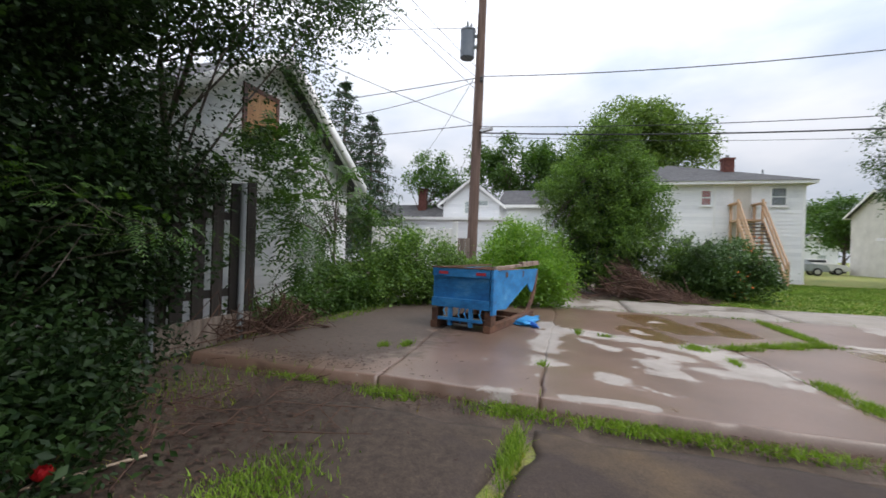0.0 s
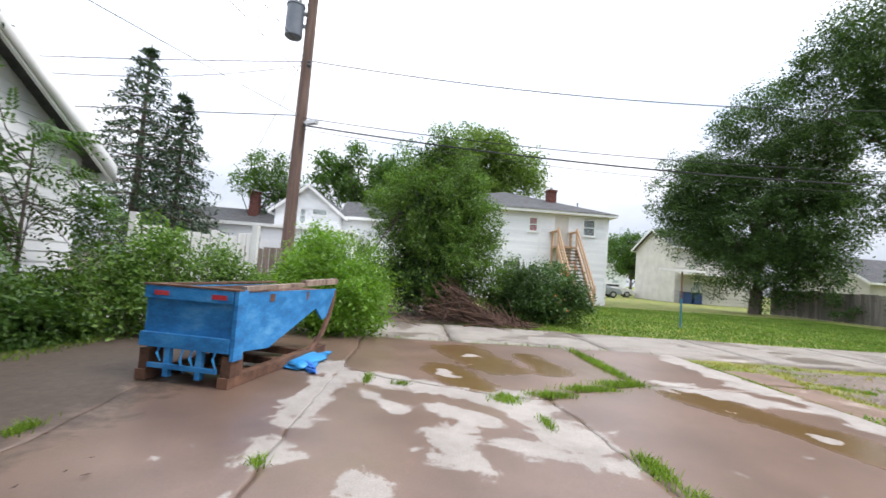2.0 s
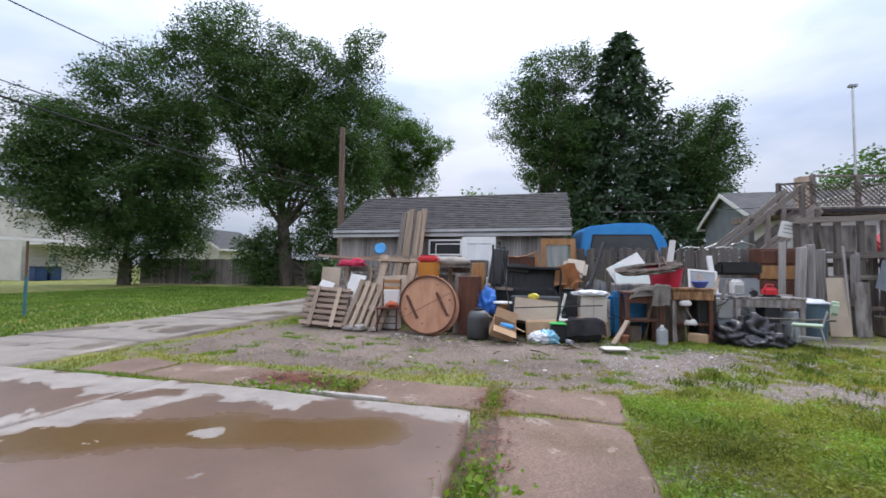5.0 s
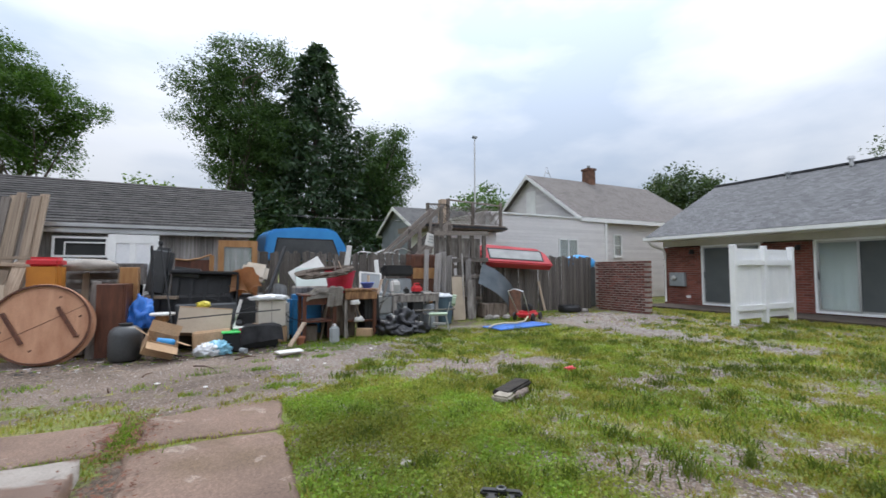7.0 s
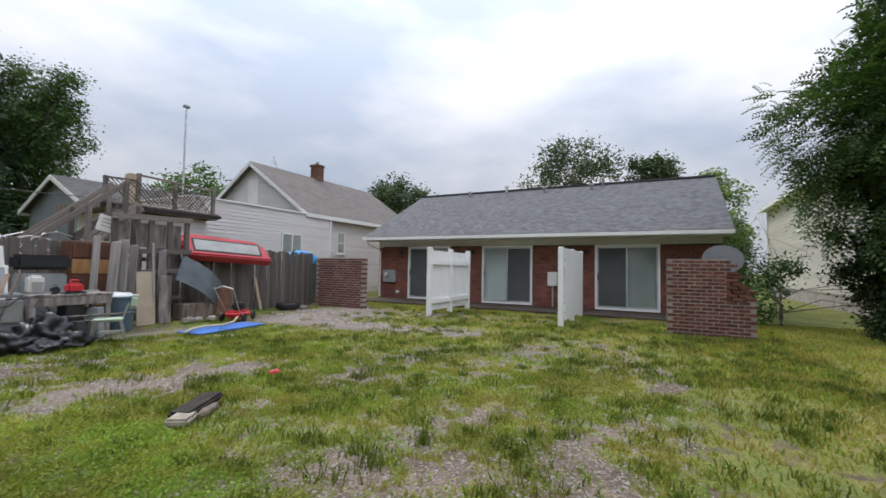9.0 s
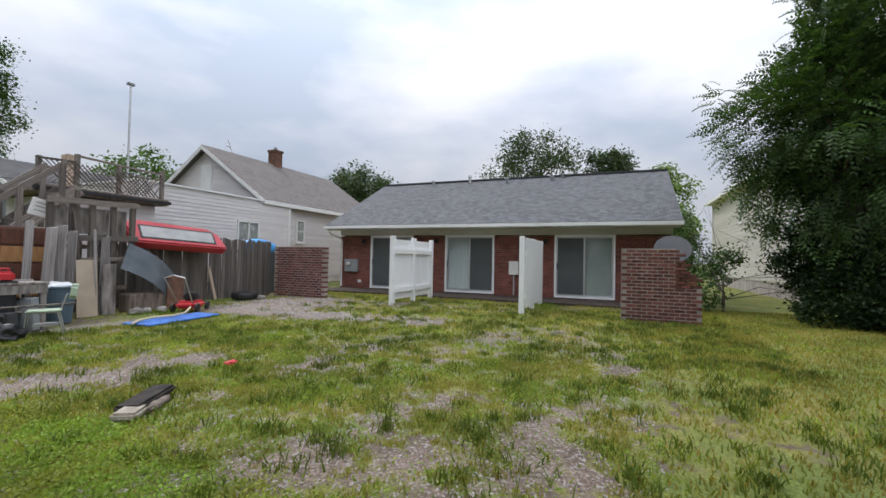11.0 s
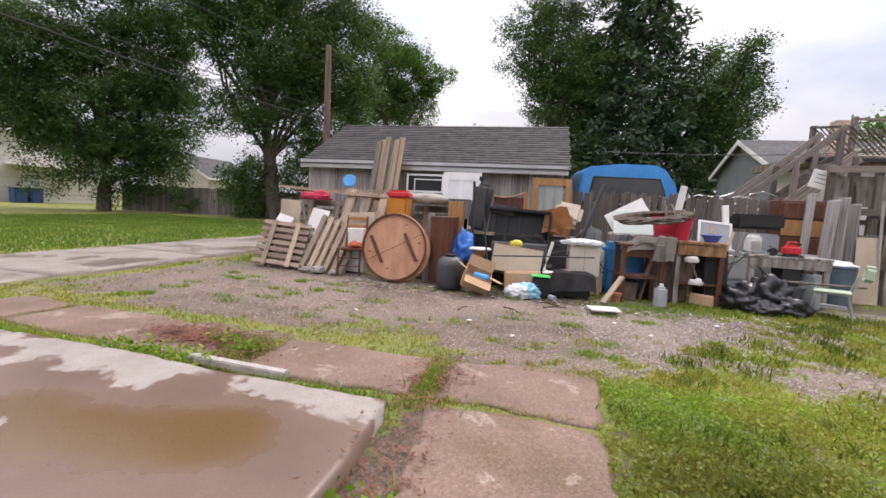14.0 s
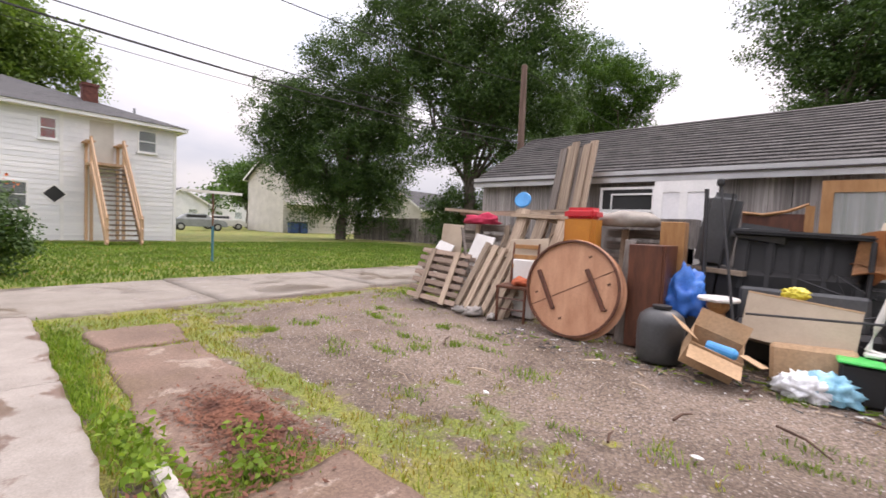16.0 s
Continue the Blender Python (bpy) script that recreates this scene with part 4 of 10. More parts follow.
def gable_house(name, label, x0, x1, y0, y1, eave, ridge, axis, wall_m, roof_m, overhang=0.35, board=None, base=0.0, gable_out=None):
    """A house: solid walls with gable ends, two roof sheets, trim. axis: the way the ridge runs."""
    h = thing(name, label, "house")
    bm = bmesh.new()
    if axis == "x":
        ym = (y0 + y1) / 2
        prof = [(y0, base), (y1, base), (y1, eave), (ym, ridge), (y0, eave)]
        ends = [[bm.verts.new((x, y, z)) for y, z in prof] for x in (x0, x1)]
    else:
        xm = (x0 + x1) / 2
        prof = [(x0, base), (x1, base), (x1, eave), (xm, ridge), (x0, eave)]
        ends = [[bm.verts.new((x, y, z)) for x, z in prof] for y in (y0, y1)]
    for k in range(5):
        bm.faces.new((ends[0][k], ends[0][(k + 1) % 5], ends[1][(k + 1) % 5], ends[1][k]))
    bm.faces.new(ends[0][::-1])
    bm.faces.new(ends[1])
    bmesh.ops.recalc_face_normals(bm, faces=bm.faces[:])
    part("wall", bm, wall_m, h)
    o, up = overhang, 0.09
    if axis == "x":
        s = (ridge - eave) / ((y1 - y0) / 2)
        for sgn, ye in ((-1, y0), (1, y1)):
            lo = (ye + sgn * o, eave - s * o + up)
            q = ((x0 - o, lo[0], lo[1]), (x1 + o, lo[0], lo[1]), (x1 + o, ym, ridge + up), (x0 - o, ym, ridge + up))
            slab_quad("roof", q if sgn < 0 else (q[1], q[0], q[3], q[2]), 0.08, roof_m, h)
            for xe in (x0 - o, x1 + o):
                bm = bmesh.new()
                a, b = Vector((xe, lo[0], lo[1] - 0.05)), Vector((xe, ym, ridge + up - 0.05))
                vs = [bm.verts.new(p + Vector((dx, 0, dz))) for dx in (-0.025, 0.025) for p, dz in ((a, -0.16), (b, -0.16), (b, 0.03), (a, 0.03))]
                for f in ((0, 1, 2, 3), (7, 6, 5, 4), (0, 4, 5, 1), (1, 5, 6, 2), (2, 6, 7, 3), (3, 7, 4, 0)):
                    bm.faces.new([vs[i] for i in f])
                bmesh.ops.recalc_face_normals(bm, faces=bm.faces[:])
                part("rake_board", bm, M_TRIM, h)
            part("fascia", boxes((x0 - o, x1 + o, lo[0] - 0.02, lo[0] + 0.02, lo[1] - 0.2, lo[1] - 0.02)), M_TRIM, h)
    else:
        s = (ridge - eave) / ((x1 - x0) / 2)
        for sgn, xe in ((-1, x0), (1, x1)):
            lo = (xe + sgn * o, eave - s * o + up)
            q = ((lo[0], y0 - o, lo[1]), (lo[0], y1 + o, lo[1]), (xm, y1 + o, ridge + up), (xm, y0 - o, ridge + up))
            slab_quad("roof", q if sgn > 0 else (q[1], q[0], q[3], q[2]), 0.08, roof_m, h)
            for ye in (y0 - o, y1 + o):
                bm = bmesh.new()
                a, b = Vector((lo[0], ye, lo[1] - 0.05)), Vector((xm, ye, ridge + up - 0.05))
                vs = [bm.verts.new(p + Vector((0, dy, dz))) for dy in (-0.025, 0.025) for p, dz in ((a, -0.16), (b, -0.16), (b, 0.03), (a, 0.03))]
                for f in ((0, 1, 2, 3), (7, 6, 5, 4), (0, 4, 5, 1), (1, 5, 6, 2), (2, 6, 7, 3), (3, 7, 4, 0)):
                    bm.faces.new([vs[i] for i in f])
                bmesh.ops.recalc_face_normals(bm, faces=bm.faces[:])
                part("rake_board", bm, M_TRIM, h)
            part("fascia", boxes((lo[0] - 0.02, lo[0] + 0.02, y0 - o, y1 + o, lo[1] - 0.2, lo[1] - 0.02)), M_TRIM, h)
    return h


def chimney(parent, x, y, z0, z1, w=0.5, material=None, label="red brick chimney"):
    c = part("chimney", boxes((x - w / 2, x + w / 2, y - w / 2, y + w / 2, z0, z1 - 0.12), (x - w / 2 - 0.04, x + w / 2 + 0.04, y - w / 2 - 0.04, y + w / 2 + 0.04, z1 - 0.12, z1)), material or M_BRICK, parent, label)
    part("flue", turned([(0.09, 0), (0.09, 0.18)], 10), M_STEEL, c, m=pose(x, y, z1))


LAP20W, LAP20C = board_mesh("clapboard", 0.2, M_WHITE_SIDING), board_mesh("clapboard", 0.2, M_CREAM_SIDING)
LAP13G = board_mesh("clapboard", 0.13, M_GREY_SIDING)
LAP16W = board_mesh("clapboard", 0.16, M_WHITE_SIDING)

# the low brick apartment building
apt = thing("apartment_building", "single-storey red brick apartment building with a grey shingle roof", "building")
DOORS = ((7.97, 9.84), (4.76, 6.63), (0.81, 2.69))
AX = 16.6
for a, b in ((9.84, 11.3), (6.63, 7.97), (2.69, 4.76), (-0.8, 0.81)):
    uv_wall("wall", AX, AX + 0.25, a, b, -0.1, 2.12, M_BRICKWALL, apt)
for a, b in DOORS:
    uv_wall("threshold_wall", AX, AX + 0.25, a, b, -0.1, 0.07, M_BRICKWALL, apt)
part("header_band", boxes((AX - 0.03, AX + 0.25, -0.8, 11.3, 2.16, 2.56)), M_CREAM_SIDING, apt, "beige painted panel band over the doors")
uv_wall("wall", AX + 0.25, 24.2, -0.8, -0.55, -0.1, 2.5, M_BRICKWALL, apt)
uv_wall("wall", AX + 0.25, 24.2, 11.05, 11.3, -0.1, 2.5, M_BRICKWALL, apt)
uv_wall("wall", 24.0, 24.25, -0.55, 11.05, -0.1, 2.5, M_BRICKWALL, apt)
for ye in (-0.7, 11.2):
    bm = bmesh.new()
    for dy in (-0.1, 0.1):
        bm.faces.new([bm.verts.new((x, ye + dy, z)) for x, z in ((16.7, 2.5), (24.1, 2.5), (20.4, 4.62))])
    part("gable_wall", bm, M_CREAM_SIDING, apt)
slab_quad("roof", ((15.82, 11.5, 2.52), (15.82, -0.98, 2.52), (20.4, -0.98, 4.86), (20.4, 11.5, 4.86)), 0.09, M_APT_ROOF, apt, "grey architectural shingle roof")
slab_quad("roof", ((24.98, -0.98, 2.52), (24.98, 11.5, 2.52), (20.4, 11.5, 4.86), (20.4, -0.98, 4.86)), 0.09, M_APT_ROOF, apt)
part("soffit", boxes((15.86, AX, -0.95, 11.47, 2.36, 2.40)), M_TRIM, apt)
gut = part("gutter", boxes((15.70, 15.82, -0.98, 11.5, 2.38, 2.40), (15.70, 15.71, -0.98, 11.5, 2.40, 2.49), (15.81, 15.83, -0.98, 11.5, 2.38, 2.50)), M_TRIM, apt, "white metal gutter")
bm = bmesh.new()
chain(bm, [(15.8, 11.35, 2.38), (15.9, 11.3, 2.2), (16.45, 11.2, 2.05), (16.53, 11.2, 1.9), (16.53, 11.2, 0.1)], 0.04)
part("downspout", bm, M_TRIM, apt, "white downspout")
part("ridge_cap", boxes((20.28, 20.52, -0.98, 11.5, 4.84, 4.90)), M_APT_ROOF, apt)
for vy, vx, hgt in ((8.7, 20.0, 0.22), (6.95, 20.1, 0.34), (5.2, 19.9, 0.2), (3.3, 19.9, 0.2), (2.9, 20.2, 0.18)):
    part("roof_vent", turned([(0.06, 0), (0.06, hgt * 0.7), (0.10, hgt * 0.72), (0.09, hgt)], 10), M_STEEL if hgt < 0.3 else M_ALU, apt, m=pose(vx, vy, 4.86 - (20.4 - vx) * 0.51))


# The yard's greenish reflection in the third door, put into slat colour.
M_YARDREFLECTION = surface("yard_reflection_slats", (0.15, 0.19, 0.175), (0.22, 0.27, 0.245), 1.0, 30, 0.6, 0.0, per_piece=0.1)


def sliding_door(a, b, blinds):
    d = thing("sliding_door", "white aluminium sliding patio door with dark glass and blinds", "patio door", group="patio doors")
    z0, z1, f = 0.08, 2.15, 0.055
    part("door_frame", boxes((AX - 0.05, AX + 0.12, a, a + f, z0, z1), (AX - 0.05, AX + 0.12, b - f, b, z0, z1), (AX - 0.05, AX + 0.12, a + f, b - f, z1 - f, z1), (AX - 0.05, AX + 0.12, a + f, b - f, z0, z0 + f)), M_VINYL, d)
    mid = (a + b) / 2
    for k, (u0, u1, xo) in enumerate(((a + f, mid + 0.03, 0.05), (mid - 0.03, b - f, 0.0))):
        leaf = part("door_panel", boxes((AX + xo, AX + xo + 0.035, u0, u0 + 0.05, z0 + f, z1 - f), (AX + xo, AX + xo + 0.035, u1 - 0.05, u1, z0 + f, z1 - f),
                                        (AX + xo, AX + xo + 0.035, u0 + 0.05, u1 - 0.05, z1 - f - 0.05, z1 - f), (AX + xo, AX + xo + 0.035, u0 + 0.05, u1 - 0.05, z0 + f, z0 + f + 0.06)), M_ALU, d)
        pane = part("pane", boxes((AX + xo + 0.012, AX + xo + 0.02, u0 + 0.05, u1 - 0.05, z0 + f + 0.06, z1 - f - 0.05)), M_GLASS, leaf)
        pane.visible_shadow = False
        if k not in blinds:
            part("insect_screen", boxes((AX + xo - 0.012, AX + xo - 0.008, u0 + 0.05, u1 - 0.05, z0 + f + 0.06, z1 - f - 0.05)), M_SCREEN, leaf, "dark insect screen")
    part("door_handle", softbox(AX - 0.035, AX - 0.01, b - f - 0.05, b - f - 0.02, 1.0, 1.22, 0.008), M_BLACKPLASTIC, d)
    # Room shell: the darkness indoors is put into its near-black colour.
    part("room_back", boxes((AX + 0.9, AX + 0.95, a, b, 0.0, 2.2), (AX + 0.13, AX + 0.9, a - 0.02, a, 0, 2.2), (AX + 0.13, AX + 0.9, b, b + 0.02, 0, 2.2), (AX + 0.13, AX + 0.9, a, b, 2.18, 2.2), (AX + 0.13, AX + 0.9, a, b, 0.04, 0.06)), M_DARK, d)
    for k in blinds:
        u0, u1 = (a + f, mid) if k == 0 else (mid, b - f)
        y = u0 + 0.05
        while y < u1 - 0.04:
            # Third door: slats coloured as the yard's reflection; elsewhere real blinds.
            part("blind_slat", boxes((AX + 0.15, AX + 0.155, y - 0.044, y + 0.044, z0 + 0.1, z1 - 0.08)), M_YARDREFLECTION if a < 2.0 else M_BLIND, d, m=Matrix.Translation((AX + 0.15, y, 0)) @ Matrix.Rotation(0.35, 4, "Z") @ Matrix.Translation((-AX - 0.15, -y, 0)))
            y += 0.086
    return d


sliding_door(*DOORS[0], (0,))
sliding_door(*DOORS[1], (1,))
sliding_door(*DOORS[2], (0,))
for yy in (10.16, 6.99, 2.97):
    l = thing("wall_lamp", "small dark outdoor wall lamp beside a patio door", "wall lamp", pose(AX - 0.02, yy, 1.94), "wall lamps")
    part("back_plate", softbox(-0.02, 0.0, -0.05, 0.05, -0.08, 0.08, 0.006), M_BLACKPLASTIC, l)
    part("shade", turned([(0.07, 0), (0.08, 0.05), (0.04, 0.14), (0.02, 0.16)], 12), M_BLACKPLASTIC, l, m=pose(-0.09, 0, -0.08))
mt = thing("meter_box", "grey steel electric meter box on the brick wall", "meter box", pose(AX, 10.72, 0.70))
part("box_body", softbox(-0.12, 0.0, -0.30, 0.30, 0, 0.5, 0.012), M_STEEL, mt)
part("meter_dial", turned([(0.09, 0), (0.09, 0.05), (0.06, 0.08)], 14), M_ALU, mt, m=pose(-0.12, 0.1, 0.3, 0, -90, 0))
mt = thing("utility_box", "pale grey utility box on the brick wall", "utility box", pose(AX, 4.05, 0.78))
part("box_body", softbox(-0.12, 0.0, -0.16, 0.16, 0, 0.46, 0.012), M_WHITE, mt)
part("conduit", boxes((-0.05, -0.01, -0.02, 0.02, -0.7, 0)), M_ALU, mt)
for yy in (10.35, 7.4, 3.2):
    ou = thing("wall_outlet", "small white outdoor outlet cover low on the brick", "outlet", pose(AX, yy, 0.28), "outlets")
    part("cover", softbox(-0.05, 0, -0.07, 0.07, 0, 0.1, 0.008), M_WHITE, ou)
patio = tagged(part("patio_paving", softbox(15.0, AX, -0.7, 11.2, -0.1, 0.045, 0.01), M_DAMPSOIL), "dark damp concrete patio strip by the doors", "patio", kind="structure")


def privacy_fence(y, x0, x1, h, face=1):
    """White vinyl privacy screen: posts, rails and tongued boards."""
    f = thing("privacy_fence", "white vinyl privacy fence panel between patios", "fence", group="patio screens")
    for x in (x0, (x0 + x1) / 2, x1):
        p = part("post", boxes((x - 0.06, x + 0.06, y - 0.06, y + 0.06, -0.05, h)), M_VINYL, f)
        part("post_cap", turned([(0.088, 0), (0.088, 0.018), (0.06, 0.028), (0.0, 0.032)], 4, Matrix.Rotation(math.pi / 4, 4, "Z")), M_VINYL, p, m=pose(x, y, h))
    for z in (0.32, h - 0.45):
        for u0, u1 in ((x0 + 0.06, (x0 + x1) / 2 - 0.06), ((x0 + x1) / 2 + 0.06, x1 - 0.06)):
            part("rail", boxes((u0, u1, *sorted((y - 0.045 * face, y + 0.03 * face)), z, z + 0.13)), M_VINYL, f)
    x = x0 + 0.08
    while x < x1 - 0.1:
        part("board", boxes((x, x + 0.145, *sorted((y + (0.032 if face > 0 else 0.064) * face, y + (0.055 if face > 0 else 0.086) * face)), 0.12, h - (0.05 if face > 0 else 0.0))), M_VINYL, f)
        x += 0.15


privacy_fence(6.47, 12.4, 14.95, 1.86)
privacy_fence(2.87, 12.4, 14.95, 1.84, -1)

# free-standing brick end walls, brick by brick
def brick_shape():
    bm = boxes((-0.1, 0.1, -0.05, 0.05, 0, 0.062))
    bmesh.ops.bevel(bm, geom=bm.edges[:], offset=0.006, segments=1, affect="EDGES")
    return mesh_of("brick", bm, M_BRICK)


ME_BRICK = brick_shape()


def brick_wall_end(name, label, x, y0, y1, h, gone):
    core = [(x - 0.096, x + 0.096, y0 + 0.012, y1 - 0.012, -0.08, h - 0.03)]
    if gone(y0 + 0.1, h - 0.1):
        core = [(x - 0.096, x + 0.096, y0 + 0.012, y1 - 0.012, -0.08, 0.74), (x - 0.096, x + 0.096, y0 + 0.5, y1 - 0.012, 0.74, h - 0.03)]
    w = tagged(part(name, boxes(*core), M_MORTAR), label, "brick wall", kind="structure")
    rows = int(h / 0.075)
    for r in range(rows):
        for side in (-1, 1):
            y = y0 + (0.1 if r % 2 else 0.0)
            while y < y1 - 0.05:
                c = y + 0.1
                if c + 0.1 <= y1 + 0.02 and not gone(c, r * 0.075):
                    j = RNG.uniform(-1, 1, 3)
                    piece("brick", ME_BRICK, w, Matrix.Translation((x + side * 0.052 + j[0] * 0.004, c + j[1] * 0.004, r * 0.075 + 0.006)) @ Matrix.Rotation(math.pi / 2 + j[2] * 0.02, 4, "Z") @ Matrix.Diagonal((0.98, 1, 0.94, 1)))
                y += 0.21
    return w


brick_wall_end("wall_brick_screen", "free-standing red brick screen wall with a broken corner", 12.5, -0.92, 0.66, 1.62, lambda y, z: (z > 0.75 and y < -0.92 + (z - 0.7) * 0.5 and y < -0.35))
brick_wall_end("wall_brick_end", "free-standing dark red brick end wall beside the fence", 12.88, 9.08, 11.1, 1.6, lambda y, z: False)
dish = thing("satellite_dish", "black satellite dish standing behind the brick wall", "satellite dish", pose(13.3, -0.45, 0))
part("mast", turned([(0.025, 0), (0.025, 1.5)], 8), M_STEEL, dish)
part("reflector", turned([(0.36, 0), (0.34, -0.03), (0.24, -0.075), (0.06, -0.10), (0.04, -0.115), (0.0, -0.12)], 24), M_GREYPLASTIC, dish, m=Matrix.Translation((-0.05, 0, 1.62)) @ Matrix.Rotation(radians(-60), 4, "Y") @ Matrix.Diagonal((1, 1.1, 1, 1)))

# weathered shed with plank walls
shed = thing("shed", "weathered grey plank shed with a worn shingle roof", "shed")
SY = 11.0
part("wall", boxes((-3.66, 2.12, SY + 0.03, 15.3, -0.05, 2.16)), M_BROWNWOOD, shed)
for xe in (-3.62, 2.08):
    bm = bmesh.new()
    g = [[bm.verts.new((xe + dx, y, z)) for y, z in ((SY + 0.03, 2.14), (15.3, 2.14), (13.16, 3.2))] for dx in (-0.04, 0.04)]
    bm.faces.new(g[0])
    bm.faces.new(g[1][::-1])
    for k in range(3):
        bm.faces.new((g[0][k], g[1][k], g[1][(k + 1) % 3], g[0][(k + 1) % 3]))
    bmesh.ops.recalc_face_normals(bm, faces=bm.faces[:])
    part("gable_wall", bm, M_SHEDWOOD, shed)
ME_SHED = [plank_mesh("plank", M_SHEDWOOD, 0.06) for _ in range(4)]
x = -3.68
while x < 2.1:
    w = RNG.uniform(0.12, 0.2)
    piece("plank", ME_SHED[RNG.integers(4)], shed, Matrix.Translation((x + w / 2, SY + 0.01 + RNG.uniform(-0.006, 0.006), 0.03)) @ Matrix.Diagonal((w * 0.97, 0.028, 2.08, 1)))
    x += w
part("fascia", boxes((-3.78, 2.24, SY - 0.20, SY - 0.17, 2.03, 2.21)), M_ALU, shed, "dull metal fascia strip")
ov = 0.24
for k in range(20):
    t0, t1 = k / 20, (k + 1) / 20
    ya, za = SY - ov + (13.16 - SY + ov) * t0, 2.14 - ov * 0.5 + 0.10 + (1.2 + ov * 0.5 - 0.0) * t0
    yb, zb = SY - ov + (13.16 - SY + ov) * t1, 2.14 - ov * 0.5 + 0.10 + (1.2 + ov * 0.5) * t1
    sag = 0.02 * math.sin(k * 1.7)
    slab_quad("shingle_course", ((-3.82 + sag, ya, za + 0.012), (2.27 + sag, ya, za + 0.017), (2.27 + sag, yb + 0.05, zb + 0.012), (-3.82 + sag, yb + 0.05, zb + 0.004)), 0.018, M_SHED_ROOF, shed)
slab_quad("roof", ((2.27, 15.5, 2.12), (-3.82, 15.5, 2.12), (-3.82, 13.16, 3.34), (2.27, 13.16, 3.34)), 0.05, M_SHED_ROOF, shed)
part("ridge_cap", boxes((-3.82, 2.27, 13.06, 13.26, 3.33, 3.40)), M_SHED_ROOF, shed)

# grey board fence behind the scrap pile
fence = thing("fence", "weathered grey picket fence along the back of the yard", "fence")
ME_PICKET = []
for _ in range(4):
    bm = boxes((-0.5, 0.5, -0.5, 0.5, 0, 0.982))
    top = [bm.verts.new((sx * 0.40 + RNG.uniform(-0.05, 0.05), sy * 0.5, 1 - RNG.uniform(0, 0.02))) for sy in (-1, 1) for sx in (-1, 1)]
    upper = [v for v in bm.verts if abs(v.co.z - 0.982) < 1e-6]
    bmesh.ops.convex_hull(bm, input=top + upper)
    ME_PICKET.append(mesh_of("picket", bm, M_PICKET))
x = 2.3
while x < 12.75:
    w = RNG.uniform(0.085, 0.11)
    hh = RNG.uniform(1.70, 1.79)
    if not 6.45 < x < 7.5:
        piece("picket", ME_PICKET[RNG.integers(4)], fence, Matrix.Translation((x + w / 2, 11.3 + RNG.uniform(-0.01, 0.01), 0)) @ Matrix.Rotation(RNG.uniform(-0.015, 0.015), 4, "Y") @ Matrix.Diagonal((w, 0.022, hh, 1)))
    x += w + 0.006
for z in (0.4, 1.35):
    part("rail", boxes((2.3, 12.8, 11.325, 11.37, z, z + 0.09)), M_BROWNWOOD, fence)
for x in np.arange(2.4, 13, 2.55):
    part("post", boxes((x - 0.05, x + 0.05, 11.37, 11.47, -0.1, 1.6)), M_BROWNWOOD, fence)

# white house with a flat-roofed extension behind the fence
wh = gable_house("white_house", "pale grey sided house with a brown shingle roof and chimney", 15.6, 24.0, 14.5, 21.4, 3.75, 6.1, "x", M_GREY_SIDING, M_HOUSE_ROOF, 0.35)
clapboards(wh, LAP13G, "y", 15.6, -1, lambda z: (14.5 + max(0, (z - 3.75) * 1.47), 21.4 - max(0, (z - 3.75) * 1.47)), 3.3, 6.0, 0.13, ((17.6, 18.4, 3.5, 5.4),))
clapboards(wh, LAP13G, "x", 14.5, -1, lambda z: (16.8, 24.0), 0.3, 3.7, 0.13, ((17.5, 18.05, 1.9, 2.95),))
window_unit(wh, "window", "x", 14.5, -1, 17.5, 18.05, 1.9, 2.95, M_TRIM)
part("gable_door", boxes((15.55, 15.6, 17.65, 18.35, 3.5, 5.35)), M_TRIM, wh, "white boarded-up gable window")
chimney(wh, 19.6, 17.95, 5.7, 6.95, 0.5, M_RUST, "soot-dark brick chimney")
bm = bmesh.new()
for a, b in (((16.4, 17.95, 6.1), (16.6, 17.95, 6.75)), ((16.9, 17.95, 6.1), (16.6, 17.95, 6.75)), ((16.5, 17.95, 6.45), (16.75, 17.95, 6.4))):
    rod(bm, a, b, 0.015, n=5)
part("antenna_bracket", bm, M_ALU, wh)
ext = thing("house_extension", "pale grey sided flat-roofed extension of the house", "building")
part("wall", boxes((10.4, 16.75, 14.22, 17.5, -0.05, 3.5)), M_GREY_SIDING, ext)
clapboards(ext, LAP13G, "x", 14.22, -1, lambda z: (10.4, 16.75), 0.3, 3.5, 0.13, ((14.0, 15.05, 1.5, 2.62),))
window_unit(ext, "window", "x", 14.22, -1, 14.0, 15.05, 1.5, 2.62, M_TRIM, sash=False)
part("window_mullion", boxes((14.5, 14.56, 14.17, 14.22, 1.55, 2.58)), M_TRIM, ext)
part("parapet_cap", boxes((10.35, 16.8, 14.15, 14.35, 3.5, 3.56), (10.35, 10.5, 14.35, 17.5, 3.5, 3.56)), M_TRIM, ext)
for xc in (16.735, 10.43):
    part("corner_trim", boxes((xc - 0.055, xc + 0.055, 14.17, 14.22, 0, 3.5)), M_TRIM, ext)
part("roof", boxes((10.5, 16.7, 14.36, 17.5, 3.45, 3.52)), M_FAR_ROOF, ext)
tarp = thing("covered_bins", "teal and blue plastic covers showing above the fence", "plastic cover", pose(13.0, 12.0, 0))
part("cover", lump(0.75, 0.3, 0.32, 0.15, 2, 3, 4.0), M_BLUELIGHT, tarp, m=pose(0, 0, 1.35))
part("bin", softbox(-0.6, 0.6, -0.25, 0.25, 0, 1.4, 0.03), M_GREYPLASTIC, tarp)

